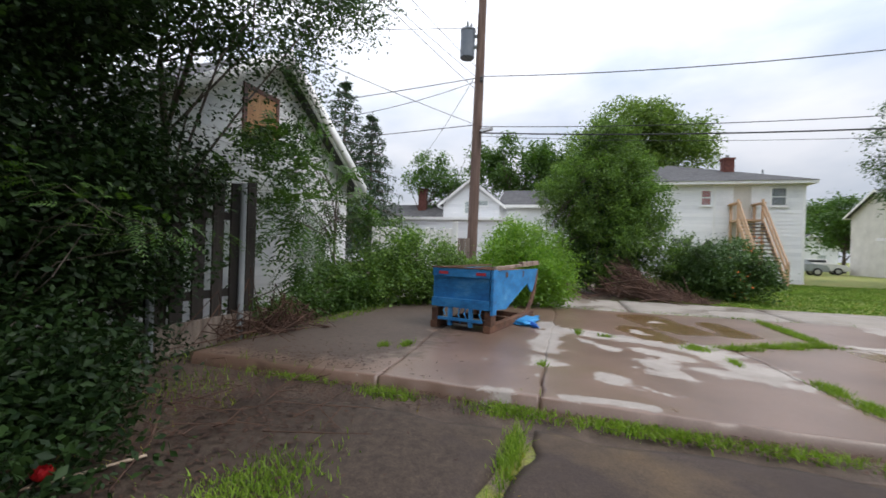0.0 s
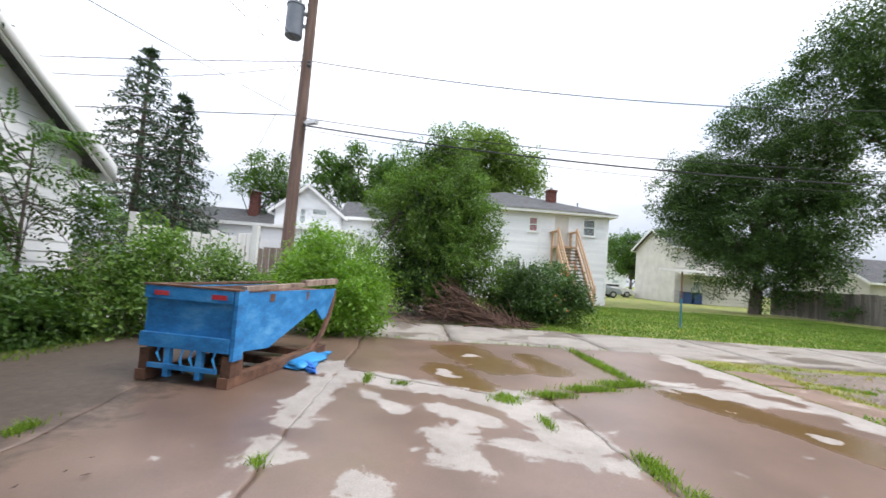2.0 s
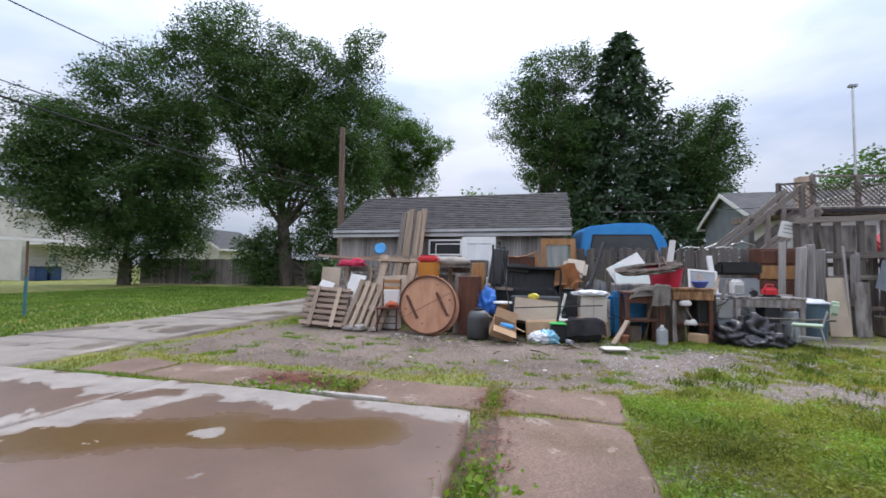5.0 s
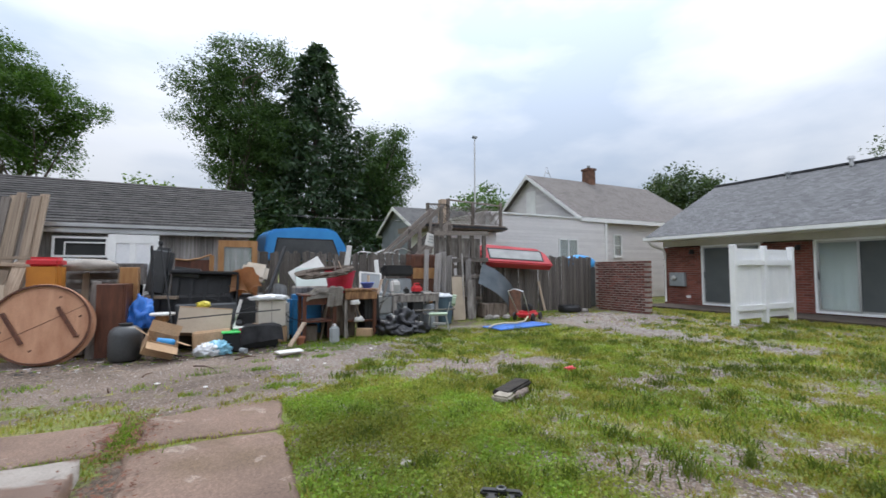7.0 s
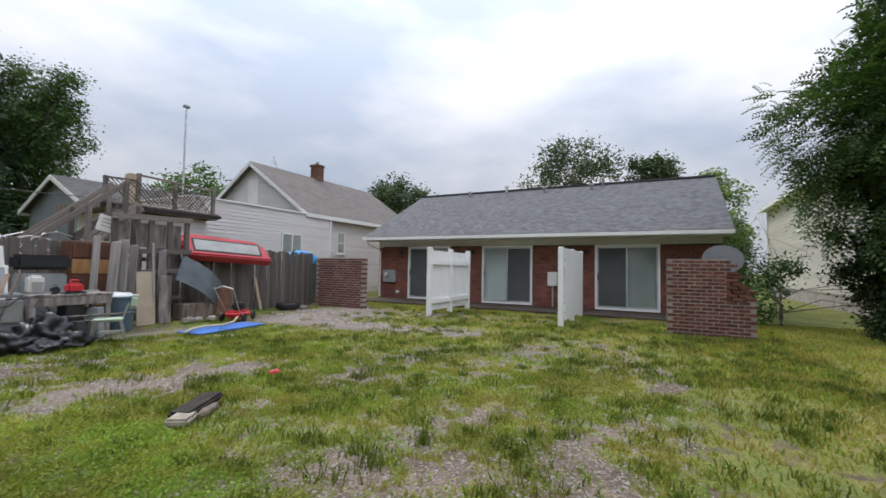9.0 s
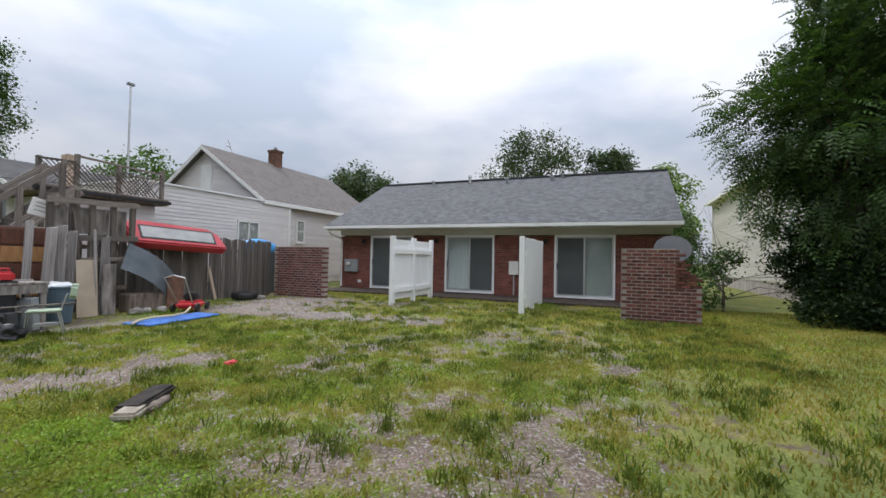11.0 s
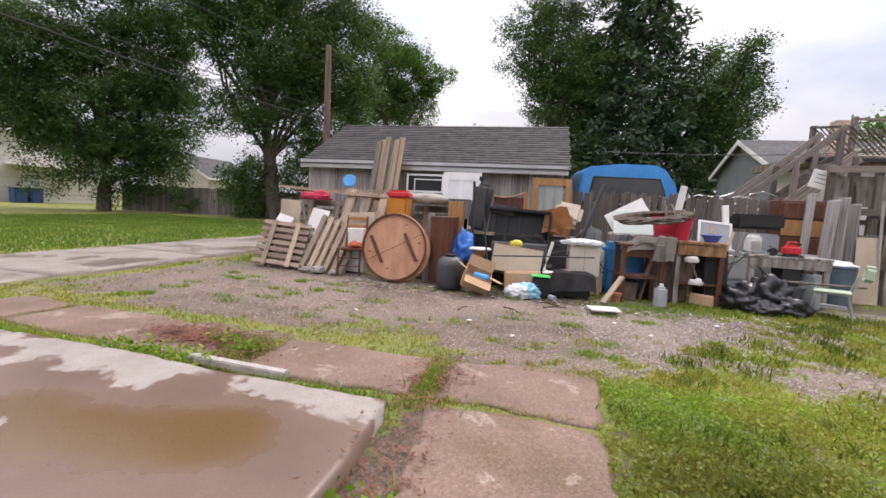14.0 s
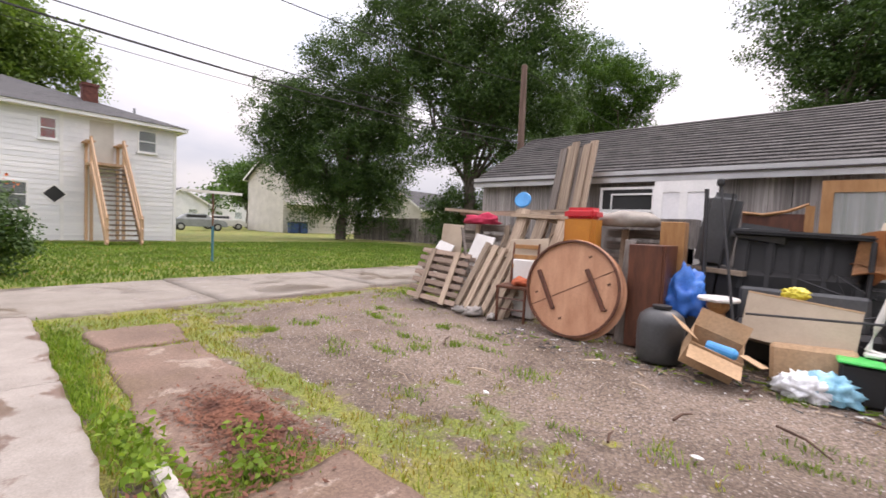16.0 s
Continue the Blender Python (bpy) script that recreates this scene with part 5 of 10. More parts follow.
# slate-grey gabled house further back
gh = gable_house("grey_gable_house", "slate grey sided house with a dark gable roof", 10.2, 19.0, 20.6, 26.0, 3.6, 4.85, "x", M_DARK_SIDING, M_FAR_ROOF, 0.3)

# the cream house on the right
rh = thing("cream_house", "cream sided two-storey house with a stone foundation", "house")
part("wall", boxes((17.6, 35.0, -13.0, -5.02, 0.55, 5.3)), M_CREAM_SIDING, rh)
clapboards(rh, LAP20C, "x", -5.02, 1, lambda z: (17.6, 35.0), 0.6, 5.3, 0.2, ((20.5, 21.3, 1.8, 3.2), (27.5, 28.3, 3.4, 4.7)))
window_unit(rh, "window", "x", -5.02, 1, 20.5, 21.3, 1.8, 3.2, M_TRIM)
window_unit(rh, "window", "x", -5.02, 1, 27.5, 28.3, 3.4, 4.7, M_TRIM)
part("foundation", boxes((17.65, 34.95, -12.95, -5.05, -0.1, 0.55)), M_STONE, rh, "grey stone foundation")
slab_quad("roof", ((17.2, -4.55, 5.28), (35.4, -4.55, 5.28), (35.4, -9.0, 7.6), (17.2, -9.0, 7.6))[::-1][2:] + ((17.2, -4.55, 5.28), (35.4, -4.55, 5.28), (35.4, -9.0, 7.6), (17.2, -9.0, 7.6))[::-1][:2], 0.1, M_FAR_ROOF, rh)
slab_quad("roof", ((17.2, -13.45, 5.28), (35.4, -13.45, 5.28), (35.4, -9.0, 7.6), (17.2, -9.0, 7.6)), 0.1, M_FAR_ROOF, rh)
part("soffit", boxes((17.2, 35.4, -5.02, -4.58, 5.20, 5.25)), M_TRIM, rh)
part("fascia", boxes((17.2, 35.4, -4.58, -4.54, 5.12, 5.32)), M_TRIM, rh)
part("corner_trim", boxes((34.9, 35.03, -5.0, -4.96, 0.55, 5.2)), M_TRIM, rh)

# white two-storey house with outside stairs across the alley
hs = thing("white_two_storey_house", "white two-storey house with a hipped roof and outside stairs", "house")
HX = -21.4
part("wall", boxes((-33, HX - 0.02, 0.0, 10.72, -0.05, 5.1)), M_WHITE_SIDING, hs)
W2 = (9.2, 9.95, 3.95, 4.95)
RW = (6.0, 6.55, 3.98, 4.85)
DR = (7.55, 8.35, 3.25, 5.0)
LW = (4.6, 5.7, 1.2, 2.3)
clapboards(hs, LAP20W, "y", HX, 1, lambda z: (0.0, 10.72), 0.0, 5.1, 0.2, (W2, RW, DR, LW))
for n_, (a, b, c, d), lab in (("window", W2, ""), ("window", RW, "window with a red curtain"), ("window", LW, "")):
    fr = window_unit(hs, n_, "y", HX, 1, a, b, c, d, M_TRIM, label=lab)
    part("curtain", boxes((HX - 0.015, HX - 0.008, a, b, c, d)), M_REDPAINT if lab else M_GREYPLASTIC, fr)
part("door", boxes((HX - 0.02, HX + 0.02, DR[0], DR[1], DR[2], DR[3])), M_CREAM_SIDING, hs, "cream upper door")
for yc in (10.68, 6.67):
    part("corner_trim", boxes((HX, HX + 0.03, yc - 0.06, yc + 0.06, 0, 5.1)), M_TRIM, hs)
dm = part("diamond_window", boxes((-0.01, 0.03, -0.3, 0.3, -0.3, 0.3)), M_TRIM, hs, m=pose(HX, 6.45, 1.85, 45, 0, 0))
part("pane", boxes((0.03, 0.036, -0.24, 0.24, -0.24, 0.24)), M_DARK, dm)
part("eaves_board", boxes((-33.4, HX + 0.4, -0.4, 11.1, 5.1, 5.26)), M_TRIM, hs, "white eaves")
bm = bmesh.new()
cs = [bm.verts.new(p) for p in ((HX + 0.45, -0.45, 5.26), (HX + 0.45, 11.15, 5.26), (-33.45, 11.15, 5.26), (-33.45, -0.45, 5.26))]
ap = [bm.verts.new(p) for p in ((-26.0, 5.3, 7.1), (-28.8, 5.3, 7.1))]
for f in ((cs[0], cs[1], ap[0]), (cs[1], cs[2], ap[1], ap[0]), (cs[2], cs[3], ap[1]), (cs[3], cs[0], ap[0], ap[1])):
    bm.faces.new(f)
uvl = bm.loops.layers.uv.new("UVMap")
for f in bm.faces:
    for l in f.loops:
        l[uvl].uv = (l.vert.co.x + l.vert.co.y, l.vert.co.z * 2.4)
part("roof", bm, M_FAR_ROOF, hs, "charcoal hipped shingle roof")
chimney(hs, -23.6, 7.9, 5.5, 6.95, 0.55)
part("vent_pipe", turned([(0.05, 0), (0.05, 0.6)], 8), M_STEEL, hs, m=pose(-23.2, 9.5, 5.6))
stairs = part("staircase", boxes((HX + 0.02, HX + 1.1, 7.4, 8.5, 3.1, 3.2)), M_DECKWOOD, hs, "new wooden outside staircase")
ME_DECK = plank_mesh("tread", M_DECKWOOD)
n_step = 16
for k in range(n_step):
    t = (k + 1) / (n_step + 1)
    # Treads of the new stairs are brown: their shade is put in as colour.
    part("tread", boxes((HX + 0.97 + 2.6 * t, HX + 1.23 + 2.6 * t, 7.45, 8.45, 3.11 - 3.15 * t, 3.17 - 3.15 * t)), M_BROWNWOOD, stairs, "wooden tread, shade put in as brown colour")
for yy in (7.42, 8.48):
    plank_between(ME_DECK, "stringer", stairs, (HX + 1.1, yy, 3.1), (HX + 3.8, yy, 0), 0.05, 0.28, 0)
    plank_between(ME_DECK, "handrail", stairs, (HX + 1.1, yy, 4.1), (HX + 3.8, yy, 0.95), 0.05, 0.14)
    plank_between(ME_DECK, "guard_board", stairs, (HX + 1.1, yy, 3.72), (HX + 3.8, yy, 0.55), 0.03, 0.16)
    plank_between(ME_DECK, "guard_board", stairs, (HX + 0.05, yy, 4.02), (HX + 1.1, yy, 4.02), 0.30, 0.05)
    for xx, zt in ((HX + 1.1, 4.2), (HX + 3.75, 1.1), (HX + 0.1, 4.1)):
        plank_between(ME_DECK, "newel_post", stairs, (xx, yy, 0), (xx, yy, zt), 0.1, 0.1)

# low white house with a gable, behind the pole
gb = gable_house("small_gable_house", "small white gabled house with dark shingle roof", -30.0, -22.3, -8.7, -5.0, 4.3, 5.75, "x", M_WHITE_SIDING, M_FAR_ROOF, 0.3)
clapboards(gb, LAP20W, "y", -22.3, 1, lambda z: (-8.7 + max(0, (z - 4.3) * 1.28), -5.0 - max(0, (z - 4.3) * 1.28)), 3.0, 5.7, 0.2, ((-7.3, -6.9, 3.55, 4.4), (-6.6, -5.7, 4.05, 4.45)))
window_unit(gb, "window", "y", -22.3, 1, -7.3, -6.9, 3.55, 4.4, M_TRIM)
window_unit(gb, "window", "y", -22.3, 1, -6.6, -5.7, 4.05, 4.45, M_TRIM, sash=False)
wing = gable_house("house_wing", "white sided wing with a dark roof", -29.0, -23.4, -5.0, 0.5, 4.3, 5.5, "y", M_WHITE_SIDING, M_FAR_ROOF, 0.3)
low = thing("flat_roofed_house_part", "low white flat-roofed part of the house", "building")
part("wall", boxes((-24.0, -20.9, -13.5, -4.0, -0.05, 3.05)), M_WHITE_SIDING, low)
clapboards(low, LAP20W, "y", -20.9, 1, lambda z: (-13.5, -4.0), 0.0, 3.0, 0.2, ((-9.4, -8.8, 1.7, 2.6),))
window_unit(low, "window", "y", -20.9, 1, -9.4, -8.8, 1.7, 2.6, M_TRIM)
part("roof_edge", boxes((-24.1, -20.75, -13.6, -3.9, 3.05, 3.22)), M_TRIM, low)
lh = gable_house("dark_roofed_house", "low house with a broad dark shingle roof", -34.0, -26.0, -20.0, -9.5, 3.0, 4.9, "y", M_WHITE_SIDING, M_FAR_ROOF, 0.4)
chimney(lh, -29.0, -12.5, 4.2, 6.2, 0.6)

# white sided garage with a gable towards the slab
GY0 = -5.85
gar = gable_house("garage", "white clapboard garage with a boarded window and overgrown walls", -4.62, 0.72, -12.0, GY0, 2.68, 4.45, "y", M_WHITE_SIDING, M_FAR_ROOF, 0.3)
clapboards(gar, LAP16W, "x", GY0, 1, lambda z: (-4.62 + max(0, (z - 2.68) * 1.508), 0.72 - max(0, (z - 2.68) * 1.508)), 0.0, 4.35, 0.16, ((-2.0, -1.3, 2.95, 3.7),))
for sg in (-1, 1):
    xe, xm_ = -1.95 + sg * 2.98, -1.95
    under = raw_mesh("rake_soffit", np.array([(xe, GY0 + 0.003, 2.53), (xe, GY0 + 0.30, 2.53), (xm_, GY0 + 0.30, 4.44), (xm_, GY0 + 0.003, 4.44), (xe, GY0 + 0.003, 2.56), (xe, GY0 + 0.30, 2.56), (xm_, GY0 + 0.30, 4.47), (xm_, GY0 + 0.003, 4.47)]),
                     np.array([(0, 1, 2, 3), (7, 6, 5, 4), (0, 4, 5, 1), (1, 5, 6, 2), (2, 6, 7, 3), (3, 7, 4, 0)]), M_TRIM)
    piece("rake_soffit", under, gar, I4)
for sg in (-1, 1):
    xe = -1.95 + sg * 3.0
    edge = [(x, y, z + dz) for y in (GY0 + 0.328, GY0 + 0.352) for x, z, dz in ((xe, 2.551, -0.17), (-1.95, 4.54, -0.17), (-1.95, 4.54, 0.10), (xe, 2.551, 0.10))]
    piece("barge_board", raw_mesh("barge_board", np.array(edge), np.array([(0, 1, 2, 3), (7, 6, 5, 4), (0, 4, 5, 1), (1, 5, 6, 2), (2, 6, 7, 3), (3, 7, 4, 0)]), M_TRIM), gar, I4)
part("boarded_window", boxes((-2.0, -1.3, GY0 - 0.01, GY0 + 0.03, 2.95, 3.7)), M_ORANGEWOOD, gar, "window boarded with orange plywood")
part("window_casing", boxes((-2.08, -2.0, GY0, GY0 + 0.045, 2.88, 3.78), (-1.3, -1.22, GY0, GY0 + 0.045, 2.88, 3.78), (-2.0, -1.3, GY0, GY0 + 0.045, 3.7, 3.78), (-2.0, -1.3, GY0, GY0 + 0.045, 2.88, 2.95)), M_REDBROWN, gar)

# beige house behind the lawn, with sheds and far roofs
fh = gable_house("beige_house", "beige two-storey house partly hidden by trees", -44, -36.6, 24.4, 33, 5.5, 7.4, "y", M_CREAM_SIDING, M_FAR_ROOF, 0.4)
clapboards(fh, LAP20C, "y", -36.6, 1, lambda z: (24.4, 33), 0.0, 5.6, 0.2, ((26.2, 27.0, 1.2, 2.2),))
window_unit(fh, "window", "y", -36.6, 1, 26.2, 27.0, 1.2, 2.2, M_TRIM)
part("porch_roof", boxes((-36.6, -35.2, 24.8, 29.5, 2.75, 2.9)), M_TRIM, fh, "flat white porch roof")
fh2 = gable_house("far_cottage", "low cream cottage beyond the grey fence", -33.5, -27.5, 34.0, 40.0, 3.0, 4.8, "y", M_CREAM_SIDING, M_FAR_ROOF, 0.4)
window_unit(fh2, "window", "y", -27.5, 1, 36.0, 37.0, 1.6, 2.5, M_TRIM)
for k, (x, y, c) in enumerate(((-62.0, 20.5, 3.0), (-70.0, 30.0, 3.2), (-75.0, 23.0, 3.0))):
    f = gable_house("far_bungalow", "far white bungalow across the street", x - 8, x, y, y + 6.5, c, c + 1.9, "x", M_WHITE_SIDING, M_FAR_ROOF, 0.4)
    window_unit(f, "window", "y", x, 1, y + 1.0, y + 2.2, 1.0, 2.2, M_TRIM)
    window_unit(f, "window", "y", x, 1, y + 4.0, y + 5.2, 1.0, 2.2, M_TRIM)
far_fence = thing("far_fence", "grey board fence at the end of the lawn", "fence")
ME_FAR = plank_mesh("board", M_OLDWOOD, 0.04)
x = -25.2
while x < -12.5:
    piece("board", ME_FAR, far_fence, Matrix.Translation((x + 0.07, 24.2 + (x + 25) * 0.22, 0)) @ Matrix.Rotation(0.21, 4, "Z") @ Matrix.Diagonal((0.145, 0.028, 1.72 + RNG.uniform(-0.03, 0.03), 1)))
    x += 0.155
plank_between(ME_FAR, "rail", far_fence, (-25.2, 24.22, 0.45), (-12.5, 27.0, 0.45), 0.09, 0.04)

# fences on the garage side
gfn = thing("pale_fence", "pale greenish-white board fence beside the garage", "fence")
ME_PALE = plank_mesh("board", M_WHITE, 0.04)
for k in range(13):
    t = k / 12
    piece("board", ME_PALE, gfn, Matrix.Translation((-5.6 - 0.9 * t, -5.5 + 1.75 * t, 0)) @ Matrix.Rotation(radians(-62), 4, "Z") @ Matrix.Diagonal((0.145, 0.022, 1.72 + RNG.uniform(-0.05, 0.05), 1)))
part("post", boxes((-6.6, -6.48, -3.72, -3.6, 0, 1.95)), M_WHITE, gfn)
part("post", boxes((-5.66, -5.54, -5.6, -5.48, 0, 1.95)), M_WHITE, gfn)
bfn = thing("brown_fence", "brown board fence beside the utility pole", "fence")
ME_BRN = plank_mesh("board", M_BROWNWOOD, 0.05)
for k in range(11):
    t = k / 10
    piece("board", ME_BRN, bfn, Matrix.Translation((-8.1 - 0.5 * t, -5.3 + 1.5 * t, 0)) @ Matrix.Rotation(radians(-70), 4, "Z") @ Matrix.Diagonal((0.14, 0.022, 1.55 + RNG.uniform(-0.04, 0.04), 1)))
dfn = thing("board_fence", "weathered board fence overgrown by a tree, shade put into its colour", "fence")
# Boards take the near-black wood: shade under the tree as colour.
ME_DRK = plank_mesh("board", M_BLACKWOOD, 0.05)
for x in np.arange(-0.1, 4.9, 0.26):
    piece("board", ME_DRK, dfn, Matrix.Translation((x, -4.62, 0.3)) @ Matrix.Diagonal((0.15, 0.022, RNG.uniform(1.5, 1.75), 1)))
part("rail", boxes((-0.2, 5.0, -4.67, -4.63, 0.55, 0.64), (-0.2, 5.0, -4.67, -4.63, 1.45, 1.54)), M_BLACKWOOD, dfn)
part("kick_board", softbox(-0.1, 1.9, -4.60, -4.56, 0.02, 0.34, 0.008), M_BROWNWOOD, dfn, "grey board along the foot of the fence")
for x in (0.15, 1.3):
    part("post", turned([(0.035, 0), (0.035, 1.9)], 8), M_STEEL, dfn, m=pose(x, -4.52, 0))

# utility poles, transformer and wires
def utility_pole(x, y, h, lean, label):
    p = thing("utility_pole", label, "utility pole", Matrix.Translation((x, y, 0)) @ Matrix.Rotation(radians(lean), 4, "X"))
    part("shaft", turned([(0.17, -0.1), (0.15, h * 0.5), (0.12, h), (0.09, h + 0.03)], 14), M_POLE, p, smooth=False)
    return p


up = utility_pole(-8.95, -3.75, 10.4, -0.8, "brown wooden utility pole with a transformer")
tr = part("transformer", turned([(0.20, 0), (0.23, 0.03), (0.23, 0.86), (0.25, 0.88), (0.24, 0.93), (0.10, 1.0), (0.05, 1.0)], 20), surface("blue_grey_tank_paint", (0.11, 0.13, 0.16), (0.17, 0.19, 0.22), 2.0, 40, 0.5, 0.05), up, "grey cylindrical transformer", m=pose(0.08, -0.42, 7.35))
for a in (0.0, 2.2):
    part("bushing", turned([(0.035, 0), (0.05, 0.04), (0.03, 0.08), (0.045, 0.12), (0.02, 0.2)], 8), M_STEEL, tr, m=pose(0.1 * math.cos(a), 0.1 * math.sin(a), 0.97))
part("bracket", boxes((-0.04, 0.04, -0.3, -0.1, 7.7, 7.78), (-0.04, 0.04, -0.3, -0.1, 8.05, 8.13)), M_STEEL, up)
part("insulator", turned([(0.03, 0), (0.06, 0.05), (0.03, 0.1), (0.05, 0.15), (0.02, 0.2)], 10), M_GREYPLASTIC, up, m=pose(0.12, 0.1, 6.55))
part("street_light", boxes((0.1, 0.35, -0.03, 0.03, 5.0, 5.05), (0.25, 0.6, -0.07, 0.07, 4.96, 5.06)), M_ALU, up, m=pose(0, 0, 0, 0, 0, 60))
tp = utility_pole(-8.0, 19.6, 8.1, 0.3, "brown wooden utility pole beyond the alley")
fp = thing("flood_light_pole", "thin tall pole with a flood lamp on top", "lamp post", pose(14.3, 21.5, 0))
part("mast", turned([(0.06, 0), (0.04, 9.0)], 8), M_ALU, fp)
part("lamp_head", softbox(-0.15, 0.15, -0.09, 0.09, 8.97, 9.09, 0.02), M_STEEL, fp)


def cable(a, b, sag, r=0.014, label="black overhead cable between the poles"):
    a, b = Vector(a), Vector(b)
    bm = bmesh.new()
    chain(bm, [a.lerp(b, k / 24) - Vector((0, 0, sag * 4 * (k / 24) * (1 - k / 24))) for k in range(25)], r, 5)
    tagged(part("overhead_cable", bm, M_CABLE), label, "cable", group="overhead cables")


P1, P2 = (-8.85, -3.7), (-8.0, 19.6)
cable((*P1, 6.75), (*P2, 7.4), 0.68)
cable((*P1, 5.15), (*P2, 5.4), 0.50, 0.012)
cable((*P1, 4.95), (*P2, 4.9), 0.48, 0.022)
cable((*P1, 4.85), (*P2, 4.75), 0.58, 0.007)
cable((*P1, 6.7), (-14, -40, 8.0), 0.5)
cable((*P1, 5.2), (-13, -40, 6.5), 0.5)
cable((*P1, 8.3), (-3, -32, 10.0), 0.5, 0.01)
cable((*P1, 6.6), (-7.0, -9.0, 5.0), 0.2, 0.01)
cable((*P1, 5.0), (-22.6, -9.0, 4.0), 0.4, 0.01)
cable((*P2, 7.9), (-6.5, 70, 8.5), 0.5)
cable((*P1, 6.9), (-30, -14, 8.2), 0.4, 0.01)
for za, yb, zb in ((8.6, -7.2, 8.4), (7.0, -6.6, 7.0), (6.7, -7.6, 6.8), (6.3, -6.2, 6.2), (5.2, -12.0, 5.6)):
    cable((*P1, za), (14.0, yb, zb), 0.45, 0.008, "thin black service cable over the garage")
cable((3.2, 13.5, 2.9), (10.4, 15.0, 3.3), 0.1, 0.012)

# clothes post and bins on the lawn
cl = thing("clothes_post", "teal and rusty T-shaped clothes post on the lawn", "clothes post", pose(-10.6, 8.35, 0))
part("post", turned([(0.032, 0), (0.032, 0.95)], 10), surface("teal_paint", (0.03, 0.13, 0.17), (0.06, 0.20, 0.25), 4, 40, 0.6, 0.1), cl, "teal painted lower post")
part("upper_post", turned([(0.026, 0.95), (0.026, 1.85)], 10), M_RUST, cl)
part("crossbar", boxes((-0.04, 0.04, -0.75, 0.75, 1.82, 1.89)), M_WHITE, cl)
for k, y in enumerate((24.9, 25.9)):
    b = thing("wheelie_bin", "dark blue wheeled rubbish bin by the beige house", "bin", pose(-35.6, y, 0), "bins")
    part("body", softbox(-0.35, 0.35, -0.4, 0.4, 0, 1.0, 0.05), surface("navy_bin_plastic", (0.010, 0.035, 0.11), (0.018, 0.055, 0.16), 3, 40, 0.5, 0.03), b)
    part("lid", softbox(-0.38, 0.38, -0.43, 0.43, 1.0, 1.08, 0.03), M_BLACKPLASTIC, b)


def parked_car(x, y, turn, paint, label):
    c = thing("parked_car", label, "car", pose(x, y, 0, 0, 0, turn), "parked cars")
    prof = [(-2.2, 0.35), (-2.2, 0.75), (-2.05, 0.95), (-1.5, 1.0), (-0.95, 1.42), (0.5, 1.45), (1.15, 1.0), (2.0, 0.88), (2.2, 0.65), (2.2, 0.35)]
    bm = bmesh.new()
    ends = [[bm.verts.new((px, s * (0.85 if pz < 1.1 else 0.68), pz)) for px, pz in prof] for s in (-1, 1)]
    for k in range(len(prof)):
        bm.faces.new((ends[0][k], ends[0][(k + 1) % 10], ends[1][(k + 1) % 10], ends[1][k]))
    bm.faces.new(ends[0][::-1])
    bm.faces.new(ends[1])
    bmesh.ops.recalc_face_normals(bm, faces=bm.faces[:])
    bmesh.ops.bevel(bm, geom=bm.edges[:], offset=0.04, segments=2, affect="EDGES")
    part("body", bm, paint, c)
    for s in (-1, 1):
        part("side_window", boxes((-0.95, 0.55, s * 0.79 - 0.02, s * 0.79 + 0.02, 1.02, 1.33)), M_DARK, c)
        for px in (-1.35, 1.4):
            w = part("wheel", turned([(0.20, -0.1), (0.32, -0.09), (0.33, 0), (0.32, 0.09), (0.20, 0.1)], 18), M_BLACKPLASTIC, c, m=pose(px, s * 0.8, 0.33, 90, 0, 0))
            part("rim", turned([(0.19, -0.105), (0.19, 0.105)], 12), M_ALU, w)
    return c


parked_car(-38.5, 17.6, 80, M_STEEL, "grey parked car beyond the lawn")
parked_car(-44.0, 21.8, 75, M_WHITE, "white parked car beyond the lawn")


# ---------------------------------------------------------------- plants
def leaf_mesh(name, centres, size, material, rng, droop=0.35, long=1.6):
    """One mesh of many folded leaves at the given places."""
    n = len(centres)
    d = rng.normal(size=(n, 3))
    d[:, 2] = d[:, 2] * 0.6 - droop
    d /= np.linalg.norm(d, axis=1)[:, None]
    s = np.cross(d, rng.normal(size=(n, 3)) * 0.8 + np.array([0, 0, 0.9]))
    s /= np.linalg.norm(s, axis=1)[:, None] + 1e-9
    up = np.cross(s, d)
    k = (size * rng.uniform(0.6, 1.35, n))[:, None]
    a, tip = centres, centres + d * k * long
    mid = centres + d * k * long * 0.45
    l, r = mid + s * k * 0.42 + up * k * 0.12, mid - s * k * 0.42 + up * k * 0.12
    v = np.stack([a, r, tip, l], 1).reshape(-1, 3)
    i = np.arange(n)[:, None] * 4
    f = np.r_[np.c_[i, i + 1, i + 2], np.c_[i, i + 2, i + 3]]
    return raw_mesh(name, v, f, material)


